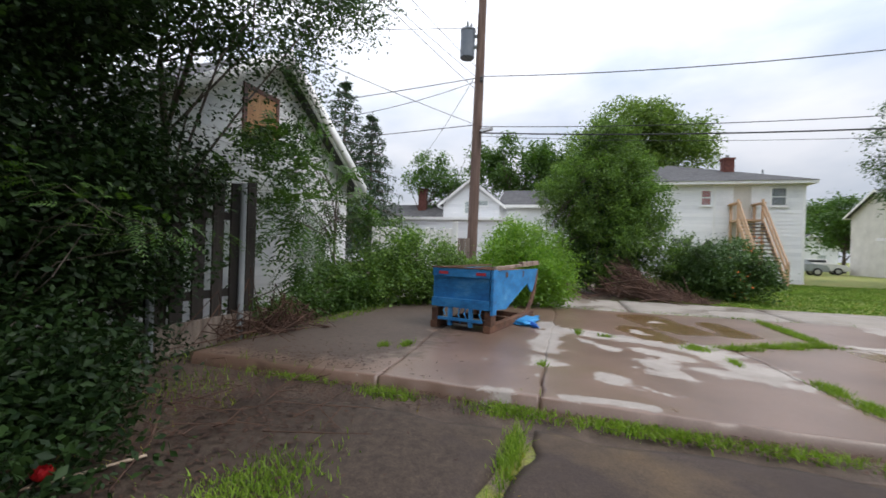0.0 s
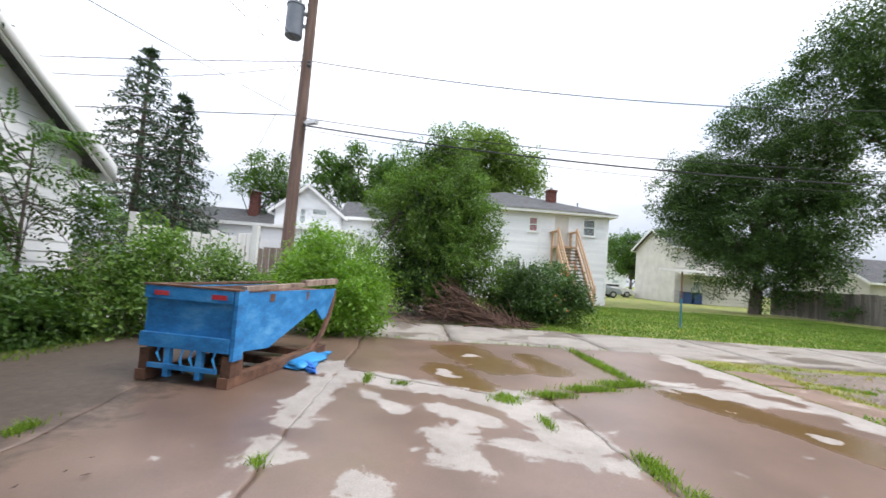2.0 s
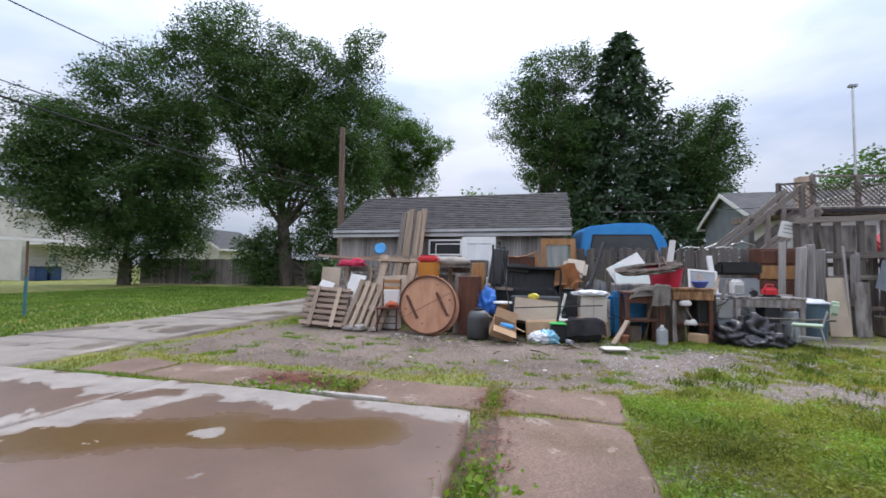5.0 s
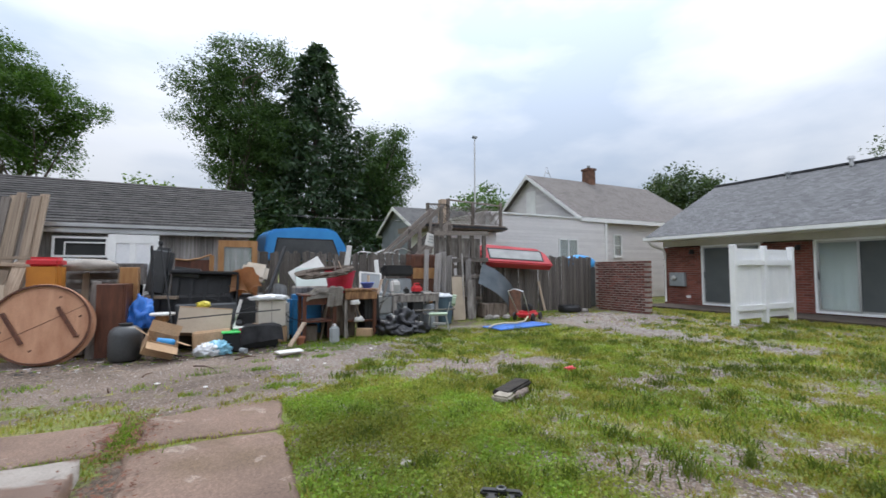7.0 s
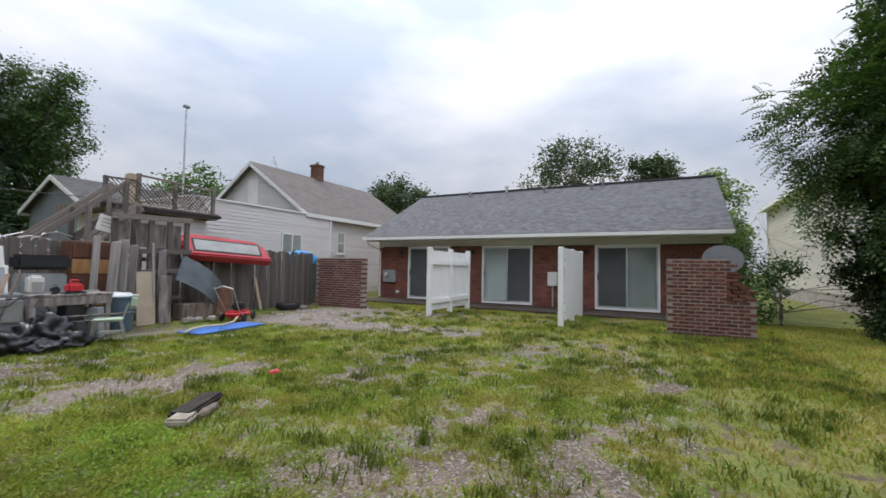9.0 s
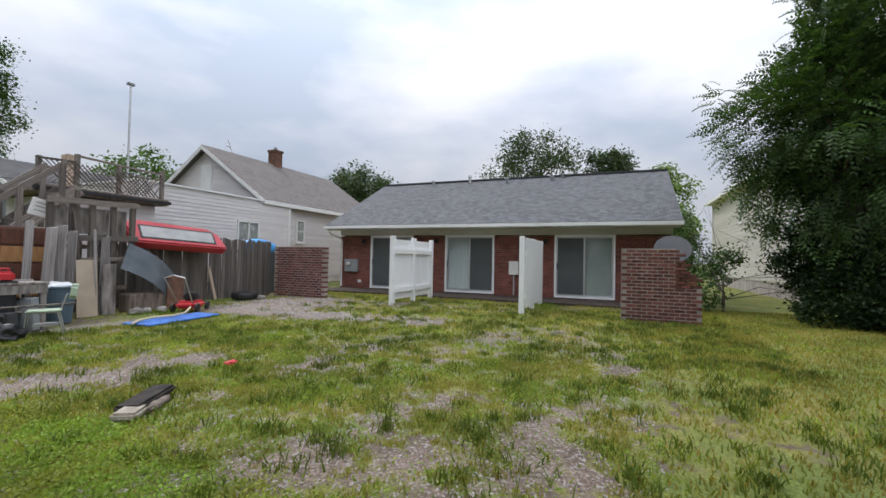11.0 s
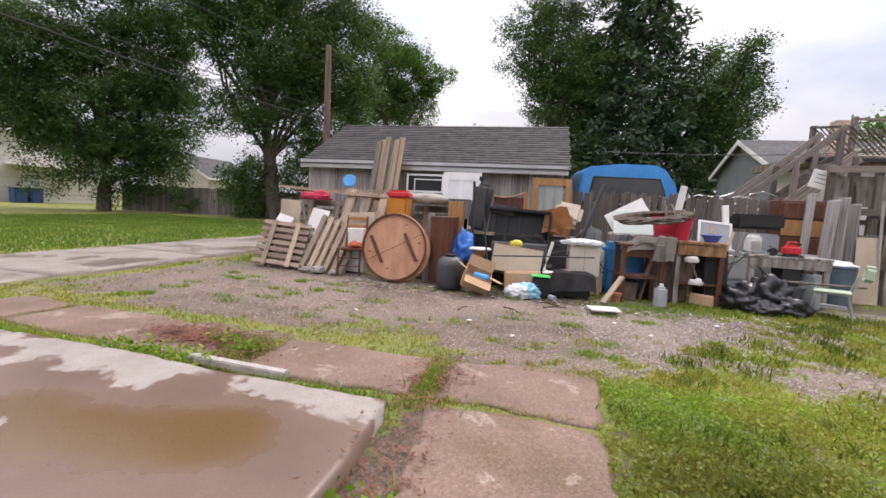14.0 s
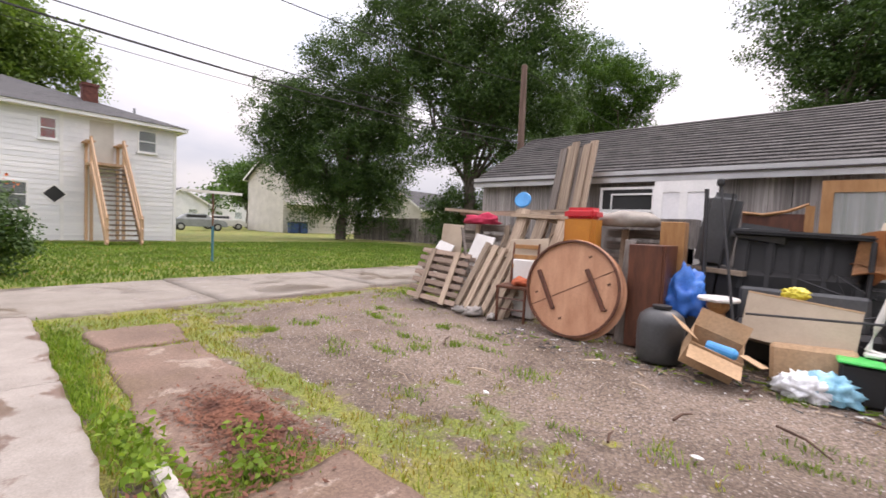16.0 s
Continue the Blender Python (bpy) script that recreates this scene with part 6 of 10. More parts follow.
def frond_mesh(name, roots, outward, size, pairs, material, rng):
    """Compound leaves: drooping stalks with paired leaflets."""
    n = len(roots)
    d = outward + rng.normal(size=(n, 3)) * 0.5
    d[:, 2] -= 0.15
    d /= np.linalg.norm(d, axis=1)[:, None]
    length = (size * rng.uniform(0.6, 1.3, n))[:, None]
    side = np.cross(d, np.array([0, 0, 1.0]) + rng.normal(size=(n, 3)) * 0.35)
    side /= np.linalg.norm(side, axis=1)[:, None] + 1e-9
    vs = []
    for k in range(pairs):
        u = (k + 1) / pairs
        base = roots + d * length * u + np.array([0, 0, -0.35]) * length * u * u
        for sg in (-1, 1):
            lf = (side * sg + d * 0.45 + np.array([0, 0, -0.22])) * length * 0.30 * (1.1 - 0.55 * u)
            w = d * length * 0.055
            vs.append(np.stack([base, base + lf * 0.45 - w, base + lf, base + lf * 0.45 + w], 1))
    v = np.concatenate(vs).reshape(-1, 3)
    i = np.arange(len(v) // 4)[:, None] * 4
    return raw_mesh(name, v, np.r_[np.c_[i, i + 1, i + 2], np.c_[i, i + 2, i + 3]], material)


def frond_tree(name, label, base, height, girth, lobes, clumps, per, size, material, seed, forks=30, category="tree", hollow=0.35, pairs=6):
    rng = np.random.default_rng(seed)
    t = thing(name, label, category)
    pts, c = crown_points(lobes, clumps, per, size * 0.5, rng, hollow)
    branchwork(t, base, height, girth, c, rng, (0, 0), forks)
    mid = np.mean(np.array(lobes)[:, :3], 0)
    out = pts - mid
    out /= np.linalg.norm(out, axis=1)[:, None] + 1e-9
    ob = new("crown", frond_mesh("crown", pts, out, size, pairs, material, rng))
    ob.parent = t
    return t


def crown_points(lobes, clumps, per, spread, rng, hollow=0.55, bough=0.33):
    """Leaf places: ellipsoid lobes (x, y, z, rx, ry, rz) carry rounded boughs, boughs carry clumps on their upper side, clumps carry leaves. Between the boughs the crown is open and dark."""
    lobes = np.array(lobes, float)
    area = (lobes[:, 3] * lobes[:, 4] * lobes[:, 5]) ** (2 / 3)
    boughs = max(4 * len(lobes), int(clumps / 11 * (0.33 / bough) ** 2))
    lob = rng.choice(len(lobes), boughs, p=area / area.sum())
    d = rng.normal(size=(boughs, 3))
    d /= np.linalg.norm(d, axis=1)[:, None]
    rad = np.maximum(hollow, 0.45) + (1 - np.maximum(hollow, 0.45)) * rng.uniform(0, 1, boughs) ** 0.6
    rad *= 1 + 0.10 * rng.normal(size=boughs)
    centre = lobes[lob, :3] + d * rad[:, None] * lobes[lob, 3:]
    size = bough * np.cbrt(lobes[lob, 3] * lobes[lob, 4] * lobes[lob, 5]) * rng.uniform(0.6, 1.4, boughs)
    weight = size ** 2
    pick = rng.choice(boughs, clumps, p=weight / weight.sum())
    q = rng.normal(size=(clumps, 3))
    q[:, 2] += 0.45
    q /= np.linalg.norm(q, axis=1)[:, None]
    c = centre[pick] + q * (size[pick] * rng.uniform(0.35, 1.05, clumps) ** 0.6)[:, None] * np.array([1.0, 1.0, 0.95])
    loose = rng.random(clumps) < (0.26 if bough < 0.4 else 0.10)
    e = rng.normal(size=(clumps, 3))
    e /= np.linalg.norm(e, axis=1)[:, None]
    far = lobes[rng.choice(len(lobes), clumps, p=area / area.sum())]
    c[loose] = (far[:, :3] + e * far[:, 3:] * rng.uniform(0.3, 1.05, clumps)[:, None])[loose]
    sp = np.minimum(spread, 0.5 * size[pick] + 0.03) * rng.uniform(0.6, 1.3, clumps)
    pts = np.repeat(c, per, 0) + rng.normal(size=(clumps * per, 3)) * np.repeat(sp, per)[:, None] * np.array([1, 1, 0.8])
    pts = pts[pts[:, 2] > 0.03]
    return pts, c


def branchwork(parent, base, height, girth, targets, rng, lean=(0, 0), forks=14):
    """A tapered trunk, and limbs that reach from it into the crown."""
    bm = bmesh.new()
    b = np.array(base, float)
    top = b + np.array([lean[0], lean[1], height])
    trunk = [b + (top - b) * t + np.array([rng.normal() * 0.05, rng.normal() * 0.05, 0]) * (t > 0) * height * 0.12 for t in np.linspace(0, 1, 7)]
    chain(bm, trunk, [girth * (1.25 - 1.0 * t) for t in np.linspace(0, 1, 7)], 8)
    part("trunk", bm, M_BARK, parent)
    for t in targets[rng.choice(len(targets), min(forks, len(targets)), replace=False)]:
        k = int(rng.integers(2, 6))
        s = np.array(trunk[k])
        far = np.linalg.norm(t - s)
        m1 = s + (t - s) * 0.35 + np.array([0, 0, 0.12 * far]) + rng.normal(size=3) * 0.07 * far
        m2 = s + (t - s) * 0.7 + np.array([0, 0, 0.10 * far]) + rng.normal(size=3) * 0.06 * far
        bm = bmesh.new()
        chain(bm, [s, m1, m2, t], [girth * 0.42 * (1.2 - k / 7), girth * 0.22, girth * 0.12, girth * 0.04], 5)
        part("limb", bm, M_BARK, parent)


def tree(name, label, base, height, girth, lobes, clumps, per, spread, leaf, material, seed, lean=(0, 0), category="tree", forks=14, hollow=0.5, bough=0.33):
    rng = np.random.default_rng(seed)
    t = thing(name, label, category)
    pts, c = crown_points(lobes, clumps, per, spread, rng, hollow, bough)
    branchwork(t, base, height, girth, c, rng, lean, forks)
    ob = new("crown", leaf_mesh("crown", pts, leaf, material, rng))
    ob.parent = t
    return t


def conifer(name, label, base, height, width, tiers, material, seed, leaf=0.09, per=40, taper=0.8):
    rng = np.random.default_rng(seed)
    t = thing(name, label, "tree")
    bm = bmesh.new()
    b = np.array(base, float)
    rod(bm, b, b + (0, 0, height), width * 0.07, 0.02, 8)
    pts = []
    for k in range(tiers):
        f = (k + 0.5) / tiers
        z = height * (0.12 + 0.88 * f)
        r = width * (1 - f) ** taper + 0.1
        for a in np.arange(0, math.tau, math.tau / max(5, int(11 * (1 - f) + 4))) + rng.uniform(0, 6):
            rr = r * rng.uniform(0.7, 1.12)
            tip = b + np.array([math.cos(a) * rr, math.sin(a) * rr, z - 0.25 * rr + rng.uniform(-0.15, 0.15)])
            root = b + np.array([0, 0, z])
            chain(bm, [root, (root + tip) / 2 + np.array([0, 0, 0.06 * rr]), tip], [0.03, 0.02, 0.008], 4)
            u = rng.uniform(0.15, 1, per) ** 0.7
            p = root + (tip - root) * u[:, None] + rng.normal(size=(per, 3)) * np.array([0.12, 0.12, 0.08]) * (0.5 + rr * 0.35)
            p[:, 2] -= np.abs(rng.normal(size=per)) * 0.1
            pts.append(p)
    part("trunk", bm, M_BARK, t)
    ob = new("crown", leaf_mesh("crown", np.concatenate(pts), leaf, material, rng, 0.5, 2.6))
    ob.parent = t
    return t


# the tree that overhangs the board fence by the slab, its shade put into the leaf colours
tree("overhanging_tree", "leafy tree hanging over the board fence, shade put into its leaf colour", (3.4, -5.6, 0), 4.2, 0.10,
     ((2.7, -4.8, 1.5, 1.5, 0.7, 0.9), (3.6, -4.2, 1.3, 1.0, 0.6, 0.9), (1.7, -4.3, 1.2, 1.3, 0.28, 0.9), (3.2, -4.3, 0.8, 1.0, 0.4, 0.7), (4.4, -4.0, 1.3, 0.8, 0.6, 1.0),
      # Unseen overhead lobes, added only to shade the fence and pads below.
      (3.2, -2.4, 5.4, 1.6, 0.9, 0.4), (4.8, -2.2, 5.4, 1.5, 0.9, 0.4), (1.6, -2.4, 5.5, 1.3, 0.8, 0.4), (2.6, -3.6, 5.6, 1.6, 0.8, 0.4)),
     3600, 26, 0.13, 0.040, M_LEAF_SHADED, 11, forks=24, hollow=0.2)
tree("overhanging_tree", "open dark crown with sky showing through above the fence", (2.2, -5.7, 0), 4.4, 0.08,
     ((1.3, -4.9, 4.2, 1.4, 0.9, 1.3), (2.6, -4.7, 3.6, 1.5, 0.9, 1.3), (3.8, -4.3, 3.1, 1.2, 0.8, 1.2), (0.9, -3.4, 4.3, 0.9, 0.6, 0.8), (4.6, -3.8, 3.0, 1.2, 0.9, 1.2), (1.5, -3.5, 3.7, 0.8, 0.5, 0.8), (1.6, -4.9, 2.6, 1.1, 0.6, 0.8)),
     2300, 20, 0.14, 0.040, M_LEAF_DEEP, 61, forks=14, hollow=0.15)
tree("overhanging_tree", "close foliage behind the fence, a backing with shade in its leaf colour", (2.0, -6.0, 0), 3.6, 0.08,
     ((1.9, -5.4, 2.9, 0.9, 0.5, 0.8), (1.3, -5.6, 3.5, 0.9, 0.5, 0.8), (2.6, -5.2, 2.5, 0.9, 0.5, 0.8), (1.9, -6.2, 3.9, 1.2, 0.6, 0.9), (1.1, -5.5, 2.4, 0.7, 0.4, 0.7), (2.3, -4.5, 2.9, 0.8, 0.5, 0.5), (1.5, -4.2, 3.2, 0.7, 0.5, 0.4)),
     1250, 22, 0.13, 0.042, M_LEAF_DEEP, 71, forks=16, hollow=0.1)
tree("hanging_branches", "thin leafy branches hanging before the garage gable", (0.9, -4.9, 0), 4.6, 0.05,
     ((0.2, -4.2, 4.5, 1.3, 0.8, 1.1), (-0.3, -4.3, 3.2, 0.9, 0.5, 0.8), (-1.1, -3.9, 4.9, 1.1, 0.6, 0.6), (0.3, -4.1, 2.2, 0.5, 0.4, 0.6)), 900, 17, 0.12, 0.034, M_LEAF_DEEP, 54, forks=12, hollow=0.1)
# Thicket added so the gaps behind the fence stay dark.
tree("fence_thicket", "thicket behind the board fence, shade put into its leaf colour", (3.0, -5.6, 0), 1.2, 0.05,
     ((1.4, -5.5, 0.9, 0.8, 0.5, 1.0), (2.6, -5.5, 1.0, 0.9, 0.6, 1.1), (3.9, -5.4, 1.0, 0.9, 0.6, 1.1), (5.2, -5.0, 1.0, 0.9, 0.7, 1.1), (2.0, -6.3, 1.4, 1.2, 0.6, 1.0), (4.0, -6.2, 1.4, 1.3, 0.7, 1.0), (5.8, -5.4, 1.4, 1.0, 0.8, 1.1)), 2200, 28, 0.16, 0.05, M_LEAF_SHADED, 52, category="shrub", forks=30, hollow=0.1)
# Canopy shade over the shrub is put into its near-black leaves.
tree("fence_shrub", "weedy shrub in front of the board fence, shade put into its leaf colour", (3.1, -3.7, 0), 0.8, 0.03,
     ((3.3, -3.6, 0.4, 0.9, 0.7, 0.5), (2.6, -3.8, 0.3, 0.8, 0.5, 0.4), (3.0, -4.3, 0.8, 1.2, 0.25, 0.7), (3.7, -2.7, 0.2, 0.5, 0.4, 0.25), (4.0, -3.2, 0.35, 0.6, 0.6, 0.4), (3.2, -2.9, 0.15, 0.7, 0.4, 0.22), (1.8, -4.1, 0.2, 0.6, 0.3, 0.25)), 1150, 26, 0.09, 0.032, M_LEAF_SHADED, 12, category="shrub", hollow=0.1)
frond_tree("near_branch", "light green leafy branch reaching out from the tree", (2.6, -4.3, 0), 1.6, 0.02,
     ((2.75, -3.3, 1.42, 0.15, 0.4, 0.10), (2.4, -2.9, 1.22, 0.4, 0.18, 0.08)), 22, 4, 0.10, M_LEAF_MID, 47, forks=8, hollow=0.1)
frond_tree("sapling", "young broad-leaved sapling against the garage wall", (-2.9, -5.1, 0), 2.6, 0.035,
     ((-2.9, -5.1, 1.7, 0.9, 0.5, 0.6), (-2.2, -5.0, 2.2, 0.9, 0.5, 0.5), (-3.2, -5.2, 2.5, 0.7, 0.4, 0.5), (-3.7, -4.6, 1.2, 0.7, 0.5, 0.5), (-1.2, -5.0, 1.5, 0.7, 0.4, 0.7), (-1.6, -5.1, 2.9, 0.7, 0.4, 0.5), (-0.6, -5.1, 2.2, 0.7, 0.4, 0.6), (-2.4, -4.9, 0.9, 0.9, 0.4, 0.5)), 150, 6, 0.36, M_LEAF_MID, 13, forks=26, hollow=0.2)
tree("wall_weeds", "low weeds along the foot of the garage wall", (-1.4, -4.6, 0), 0.4, 0.02,
     ((-1.4, -4.6, 0.25, 0.9, 0.25, 0.3), (-0.5, -4.7, 0.2, 0.6, 0.2, 0.25), (-2.4, -4.4, 0.3, 0.6, 0.3, 0.3)), 330, 26, 0.09, 0.04, M_LEAF_MID, 53, category="shrub", hollow=0.1)
tree("weedy_bush", "dense weedy bush between the garage and the skip", (-4.0, -3.8, 0), 1.2, 0.04,
     ((-4.0, -3.9, 0.7, 0.9, 0.8, 0.8), (-3.3, -4.3, 0.55, 0.8, 0.6, 0.6), (-4.7, -3.3, 0.5, 0.7, 0.7, 0.5), (-2.6, -4.7, 0.4, 0.8, 0.5, 0.45)), 1200, 28, 0.10, 0.042, M_TREELEAF, 14, category="shrub", hollow=0.3)
tree("tall_weeds", "tall light green weeds in front of the fences", (-6.6, -3.2, 0), 1.0, 0.03,
     ((-6.2, -3.2, 0.45, 0.9, 0.6, 0.5), (-7.6, -3.0, 0.45, 0.8, 0.6, 0.45), (-5.4, -3.0, 0.45, 0.7, 0.5, 0.5)), 330, 26, 0.13, 0.055, M_LEAF_YELLOW, 15, category="shrub", hollow=0.3)
tree("bright_bush", "bright green bush behind the skip", (-4.7, -1.6, 0), 1.1, 0.04,
     ((-4.7, -1.6, 0.85, 0.85, 0.8, 0.9), (-5.1, -2.0, 1.1, 0.7, 0.6, 0.7), (-4.5, -1.1, 0.55, 0.6, 0.6, 0.55)), 1100, 30, 0.10, 0.038, M_LEAF_BRIGHT, 16, category="shrub", hollow=0.3)
tree("dense_tree", "dense upright green tree at the edge of the alley", (-10.0, 0.3, 0), 4.6, 0.16,
     ((-10.0, 0.3, 2.9, 1.35, 1.4, 1.5), (-10.1, 0.15, 4.9, 0.55, 0.6, 1.0), (-9.9, 0.75, 4.3, 0.6, 0.6, 0.9), (-10.0, -0.5, 4.3, 0.6, 0.55, 0.9), (-9.6, 1.5, 2.6, 0.8, 0.7, 1.0), (-9.7, -1.1, 2.8, 0.8, 0.7, 1.0), (-9.3, 0.4, 1.3, 1.0, 1.5, 0.9),
      (-9.8, 1.2, 3.5, 0.6, 0.55, 0.8), (-9.8, -0.9, 3.6, 0.6, 0.55, 0.8), (-9.5, -1.5, 1.4, 0.7, 0.6, 0.9), (-9.4, 1.9, 1.5, 0.7, 0.6, 0.8), (-9.2, -0.4, 0.6, 0.7, 0.9, 0.6), (-9.5, 1.5, 0.8, 0.7, 0.8, 0.7), (-9.5, -1.4, 0.8, 0.7, 0.8, 0.7), (-9.0, 0.9, 2.2, 0.5, 0.6, 0.8), (-8.95, -0.2, 2.5, 0.5, 0.6, 0.8)),
     3500, 28, 0.10, 0.042, M_TREELEAF, 17, forks=60, hollow=0.66, bough=0.30)
# Darker inner copy of the crown: interior shade put into leaf colour.
tree("dense_tree", "inner stems of the upright alley tree, shade put into the leaf colour", (-10.1, 0.5, 0), 4.0, 0.12,
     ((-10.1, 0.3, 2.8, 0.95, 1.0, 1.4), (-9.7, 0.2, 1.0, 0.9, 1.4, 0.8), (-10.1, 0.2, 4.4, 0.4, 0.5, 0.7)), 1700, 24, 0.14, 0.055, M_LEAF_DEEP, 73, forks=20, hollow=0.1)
tree("flowering_bush", "dark green bush with a few orange flowers", (-9.6, 3.3, 0), 1.0, 0.05,
     ((-9.6, 3.3, 0.9, 1.0, 1.0, 0.9), (-9.4, 4.1, 0.6, 0.7, 0.7, 0.6), (-9.8, 2.6, 0.7, 0.8, 0.7, 0.7)), 900, 30, 0.12, 0.055, M_LEAF_DARK, 18, category="shrub", hollow=0.4)
rng_f = np.random.default_rng(5)
pf, _ = crown_points(((-9.4, 3.7, 0.9, 1.15, 1.1, 0.9),), 14, 5, 0.05, rng_f, 0.9)
fl = tagged(new("orange_blossom", leaf_mesh("orange_blossom", pf, 0.045, surface("orange_petals", (0.6, 0.10, 0.02), (0.75, 0.2, 0.04), 3, 40, 0.7, 0.0), rng_f)), "small orange trumpet blossoms in the dark bush", "blossom", kind="stuff")

# the belt of big trees behind lawn and shed
tree("broad_tree", "large dark broad-leaved tree beyond the lawn", (-24.0, 22.0, 0), 8.5, 0.32,
     ((-25.7, 19.3, 8.4, 2.6, 2.6, 2.6), (-24.2, 21.3, 10.7, 2.8, 2.8, 2.8), (-22.4, 23.4, 9.1, 2.8, 2.8, 2.9), (-25.9, 19.0, 5.4, 2.3, 2.3, 2.3), (-24.2, 21.2, 5.7, 3.1, 3.0, 3.0), (-21.9, 23.9, 5.8, 2.6, 2.6, 2.8), (-23.5, 22.1, 13.6, 1.9, 1.9, 1.8), (-26.8, 17.9, 6.8, 1.5, 1.5, 1.7), (-25.0, 20.3, 2.9, 2.0, 2.0, 2.0), (-21.6, 24.1, 11.4, 2.0, 2.0, 2.0), (-20.8, 24.6, 8.0, 1.7, 1.7, 2.4), (-23.3, 22.4, 2.7, 2.4, 2.2, 2.4), (-21.3, 24.0, 2.8, 1.8, 1.6, 1.8)),
     3600, 46, 0.28, 0.098, M_LEAF_DARK, 21, forks=30, hollow=0.45)
tree("broad_tree", "very tall dark tree with an open crown beyond the lawn", (-14.6, 25.2, 0), 11.0, 0.38,
     ((-19.0, 21.6, 14.0, 1.9, 1.8, 1.8), (-17.0, 22.9, 15.3, 2.2, 2.1, 2.1), (-16.5, 23.4, 12.4, 2.5, 2.4, 2.4), (-13.1, 25.7, 13.4, 2.6, 2.6, 2.6), (-10.3, 27.1, 15.4, 1.5, 1.5, 1.5), (-14.2, 25.0, 9.8, 3.0, 3.0, 3.2), (-11.7, 26.4, 9.0, 2.8, 2.8, 3.0), (-15.3, 24.3, 6.7, 2.2, 2.0, 2.2), (-12.0, 26.3, 5.9, 2.6, 2.4, 2.6), (-10.4, 27.1, 11.8, 1.8, 1.8, 1.8), (-17.6, 22.8, 10.4, 1.8, 1.7, 1.7), (-17.2, 23.0, 6.0, 1.5, 1.4, 1.6), (-13.5, 26.4, 3.2, 2.2, 1.6, 2.2), (-15.8, 25.4, 2.4, 1.8, 1.2, 1.8)),
     3800, 46, 0.28, 0.098, M_LEAF_DARK, 22, lean=(-0.6, -0.6), forks=40, hollow=0.4)
tree("light_tree", "lighter green tree behind the shed", (-10.6, 36.6, 0), 9.0, 0.3,
     ((-10.3, 36.8, 12.0, 2.6, 2.6, 2.6), (-11.8, 36.2, 14.0, 2.1, 2.1, 2.1), (-8.3, 37.3, 11.2, 1.4, 1.4, 1.4), (-12.2, 36.1, 9.5, 2.6, 2.6, 2.6), (-9.6, 37.0, 9.1, 1.9, 1.9, 1.9), (-6.9, 37.6, 12.2, 1.1, 1.0, 0.6)),
     1300, 40, 0.28, 0.11, M_LEAF_MID, 23, hollow=0.3, forks=24)
tree("far_trees", "low light green trees far behind the shed", (-2.0, 48, 0), 5.0, 0.25,
     ((-5.0, 48, 7.6, 3.0, 3.0, 2.4), (0.0, 50, 7.0, 4.0, 3.0, 2.2), (4.0, 52, 6.0, 4.0, 3.0, 2.0)), 420, 24, 0.45, 0.24, M_LEAF_YELLOW, 24)
conifer("tall_conifer", "tall dark conifer behind the fence", (7.0, 31.5, 0), 17.8, 6.1, 30, M_NEEDLE, 25, 0.19, 80, 0.6)
tree("broad_tree", "dark broad-leaved tree beside the conifer", (1.8, 31.6, 0), 11.0, 0.3,
     ((0.4, 31.6, 13.1, 2.2, 2.2, 2.2), (1.9, 31.7, 15.0, 1.7, 1.7, 1.7), (2.6, 31.6, 11.2, 2.6, 2.4, 2.6), (-0.2, 31.6, 11.0, 1.5, 1.5, 1.5), (3.8, 31.6, 9.1, 2.6, 2.4, 2.6), (4.0, 31.6, 15.6, 1.6, 1.6, 1.6), (1.6, 31.7, 8.4, 1.9, 1.9, 1.9), (3.4, 31.4, 5.0, 2.6, 2.0, 2.8)), 2200, 44, 0.27, 0.098, M_LEAF_DARK, 26, forks=30, hollow=0.35)
tree("broad_tree", "dark broad-leaved tree on the far side of the conifer", (11.0, 30.2, 0), 7.0, 0.26,
     ((11.3, 30.1, 10.2, 1.7, 1.7, 1.7), (12.1, 29.9, 8.4, 1.5, 1.5, 1.6), (10.6, 30.3, 7.7, 2.1, 2.0, 2.2), (12.7, 29.6, 9.6, 0.8, 0.8, 0.8), (11.1, 30.2, 5.2, 2.0, 1.8, 2.4)), 1200, 44, 0.26, 0.095, M_LEAF_DARK, 27, forks=20, hollow=0.35)
tree("low_shrubs", "dark undergrowth along the far fence", (-13.0, 24.6, 0), 1.5, 0.08,
     ((-16.0, 24.6, 1.6, 1.7, 1.1, 1.9), (-12.0, 26.0, 1.5, 1.8, 1.2, 1.8), (-9.8, 24.0, 1.0, 1.8, 1.1, 1.1), (-6.5, 20.0, 1.0, 1.5, 1.4, 1.2), (-20.5, 24.3, 0.7, 0.5, 0.5, 0.8)), 640, 30, 0.24, 0.11, M_LEAF_DARK, 28, category="shrub", hollow=0.2)
tree("street_tree", "small round street tree beyond the lawn", (-51.0, 27.5, 0), 3.5, 0.2,
     ((-51.0, 27.5, 5.2, 3.0, 3.0, 2.8), (-49.5, 29.0, 4.6, 2.0, 2.0, 2.0)), 420, 28, 0.36, 0.2, M_LEAF_MID, 29)
tree("far_trees", "rounded far trees beyond the street", (-80, 45, 0), 5.0, 0.3,
     ((-78, 40, 6.0, 6, 6, 3.5), (-84, 52, 7.0, 7, 7, 4), (-66, 50, 7.0, 6, 6, 4.0), (-70, 30, 4.0, 4, 3, 2.5)), 420, 26, 0.8, 0.42, M_LEAF_MID, 30)
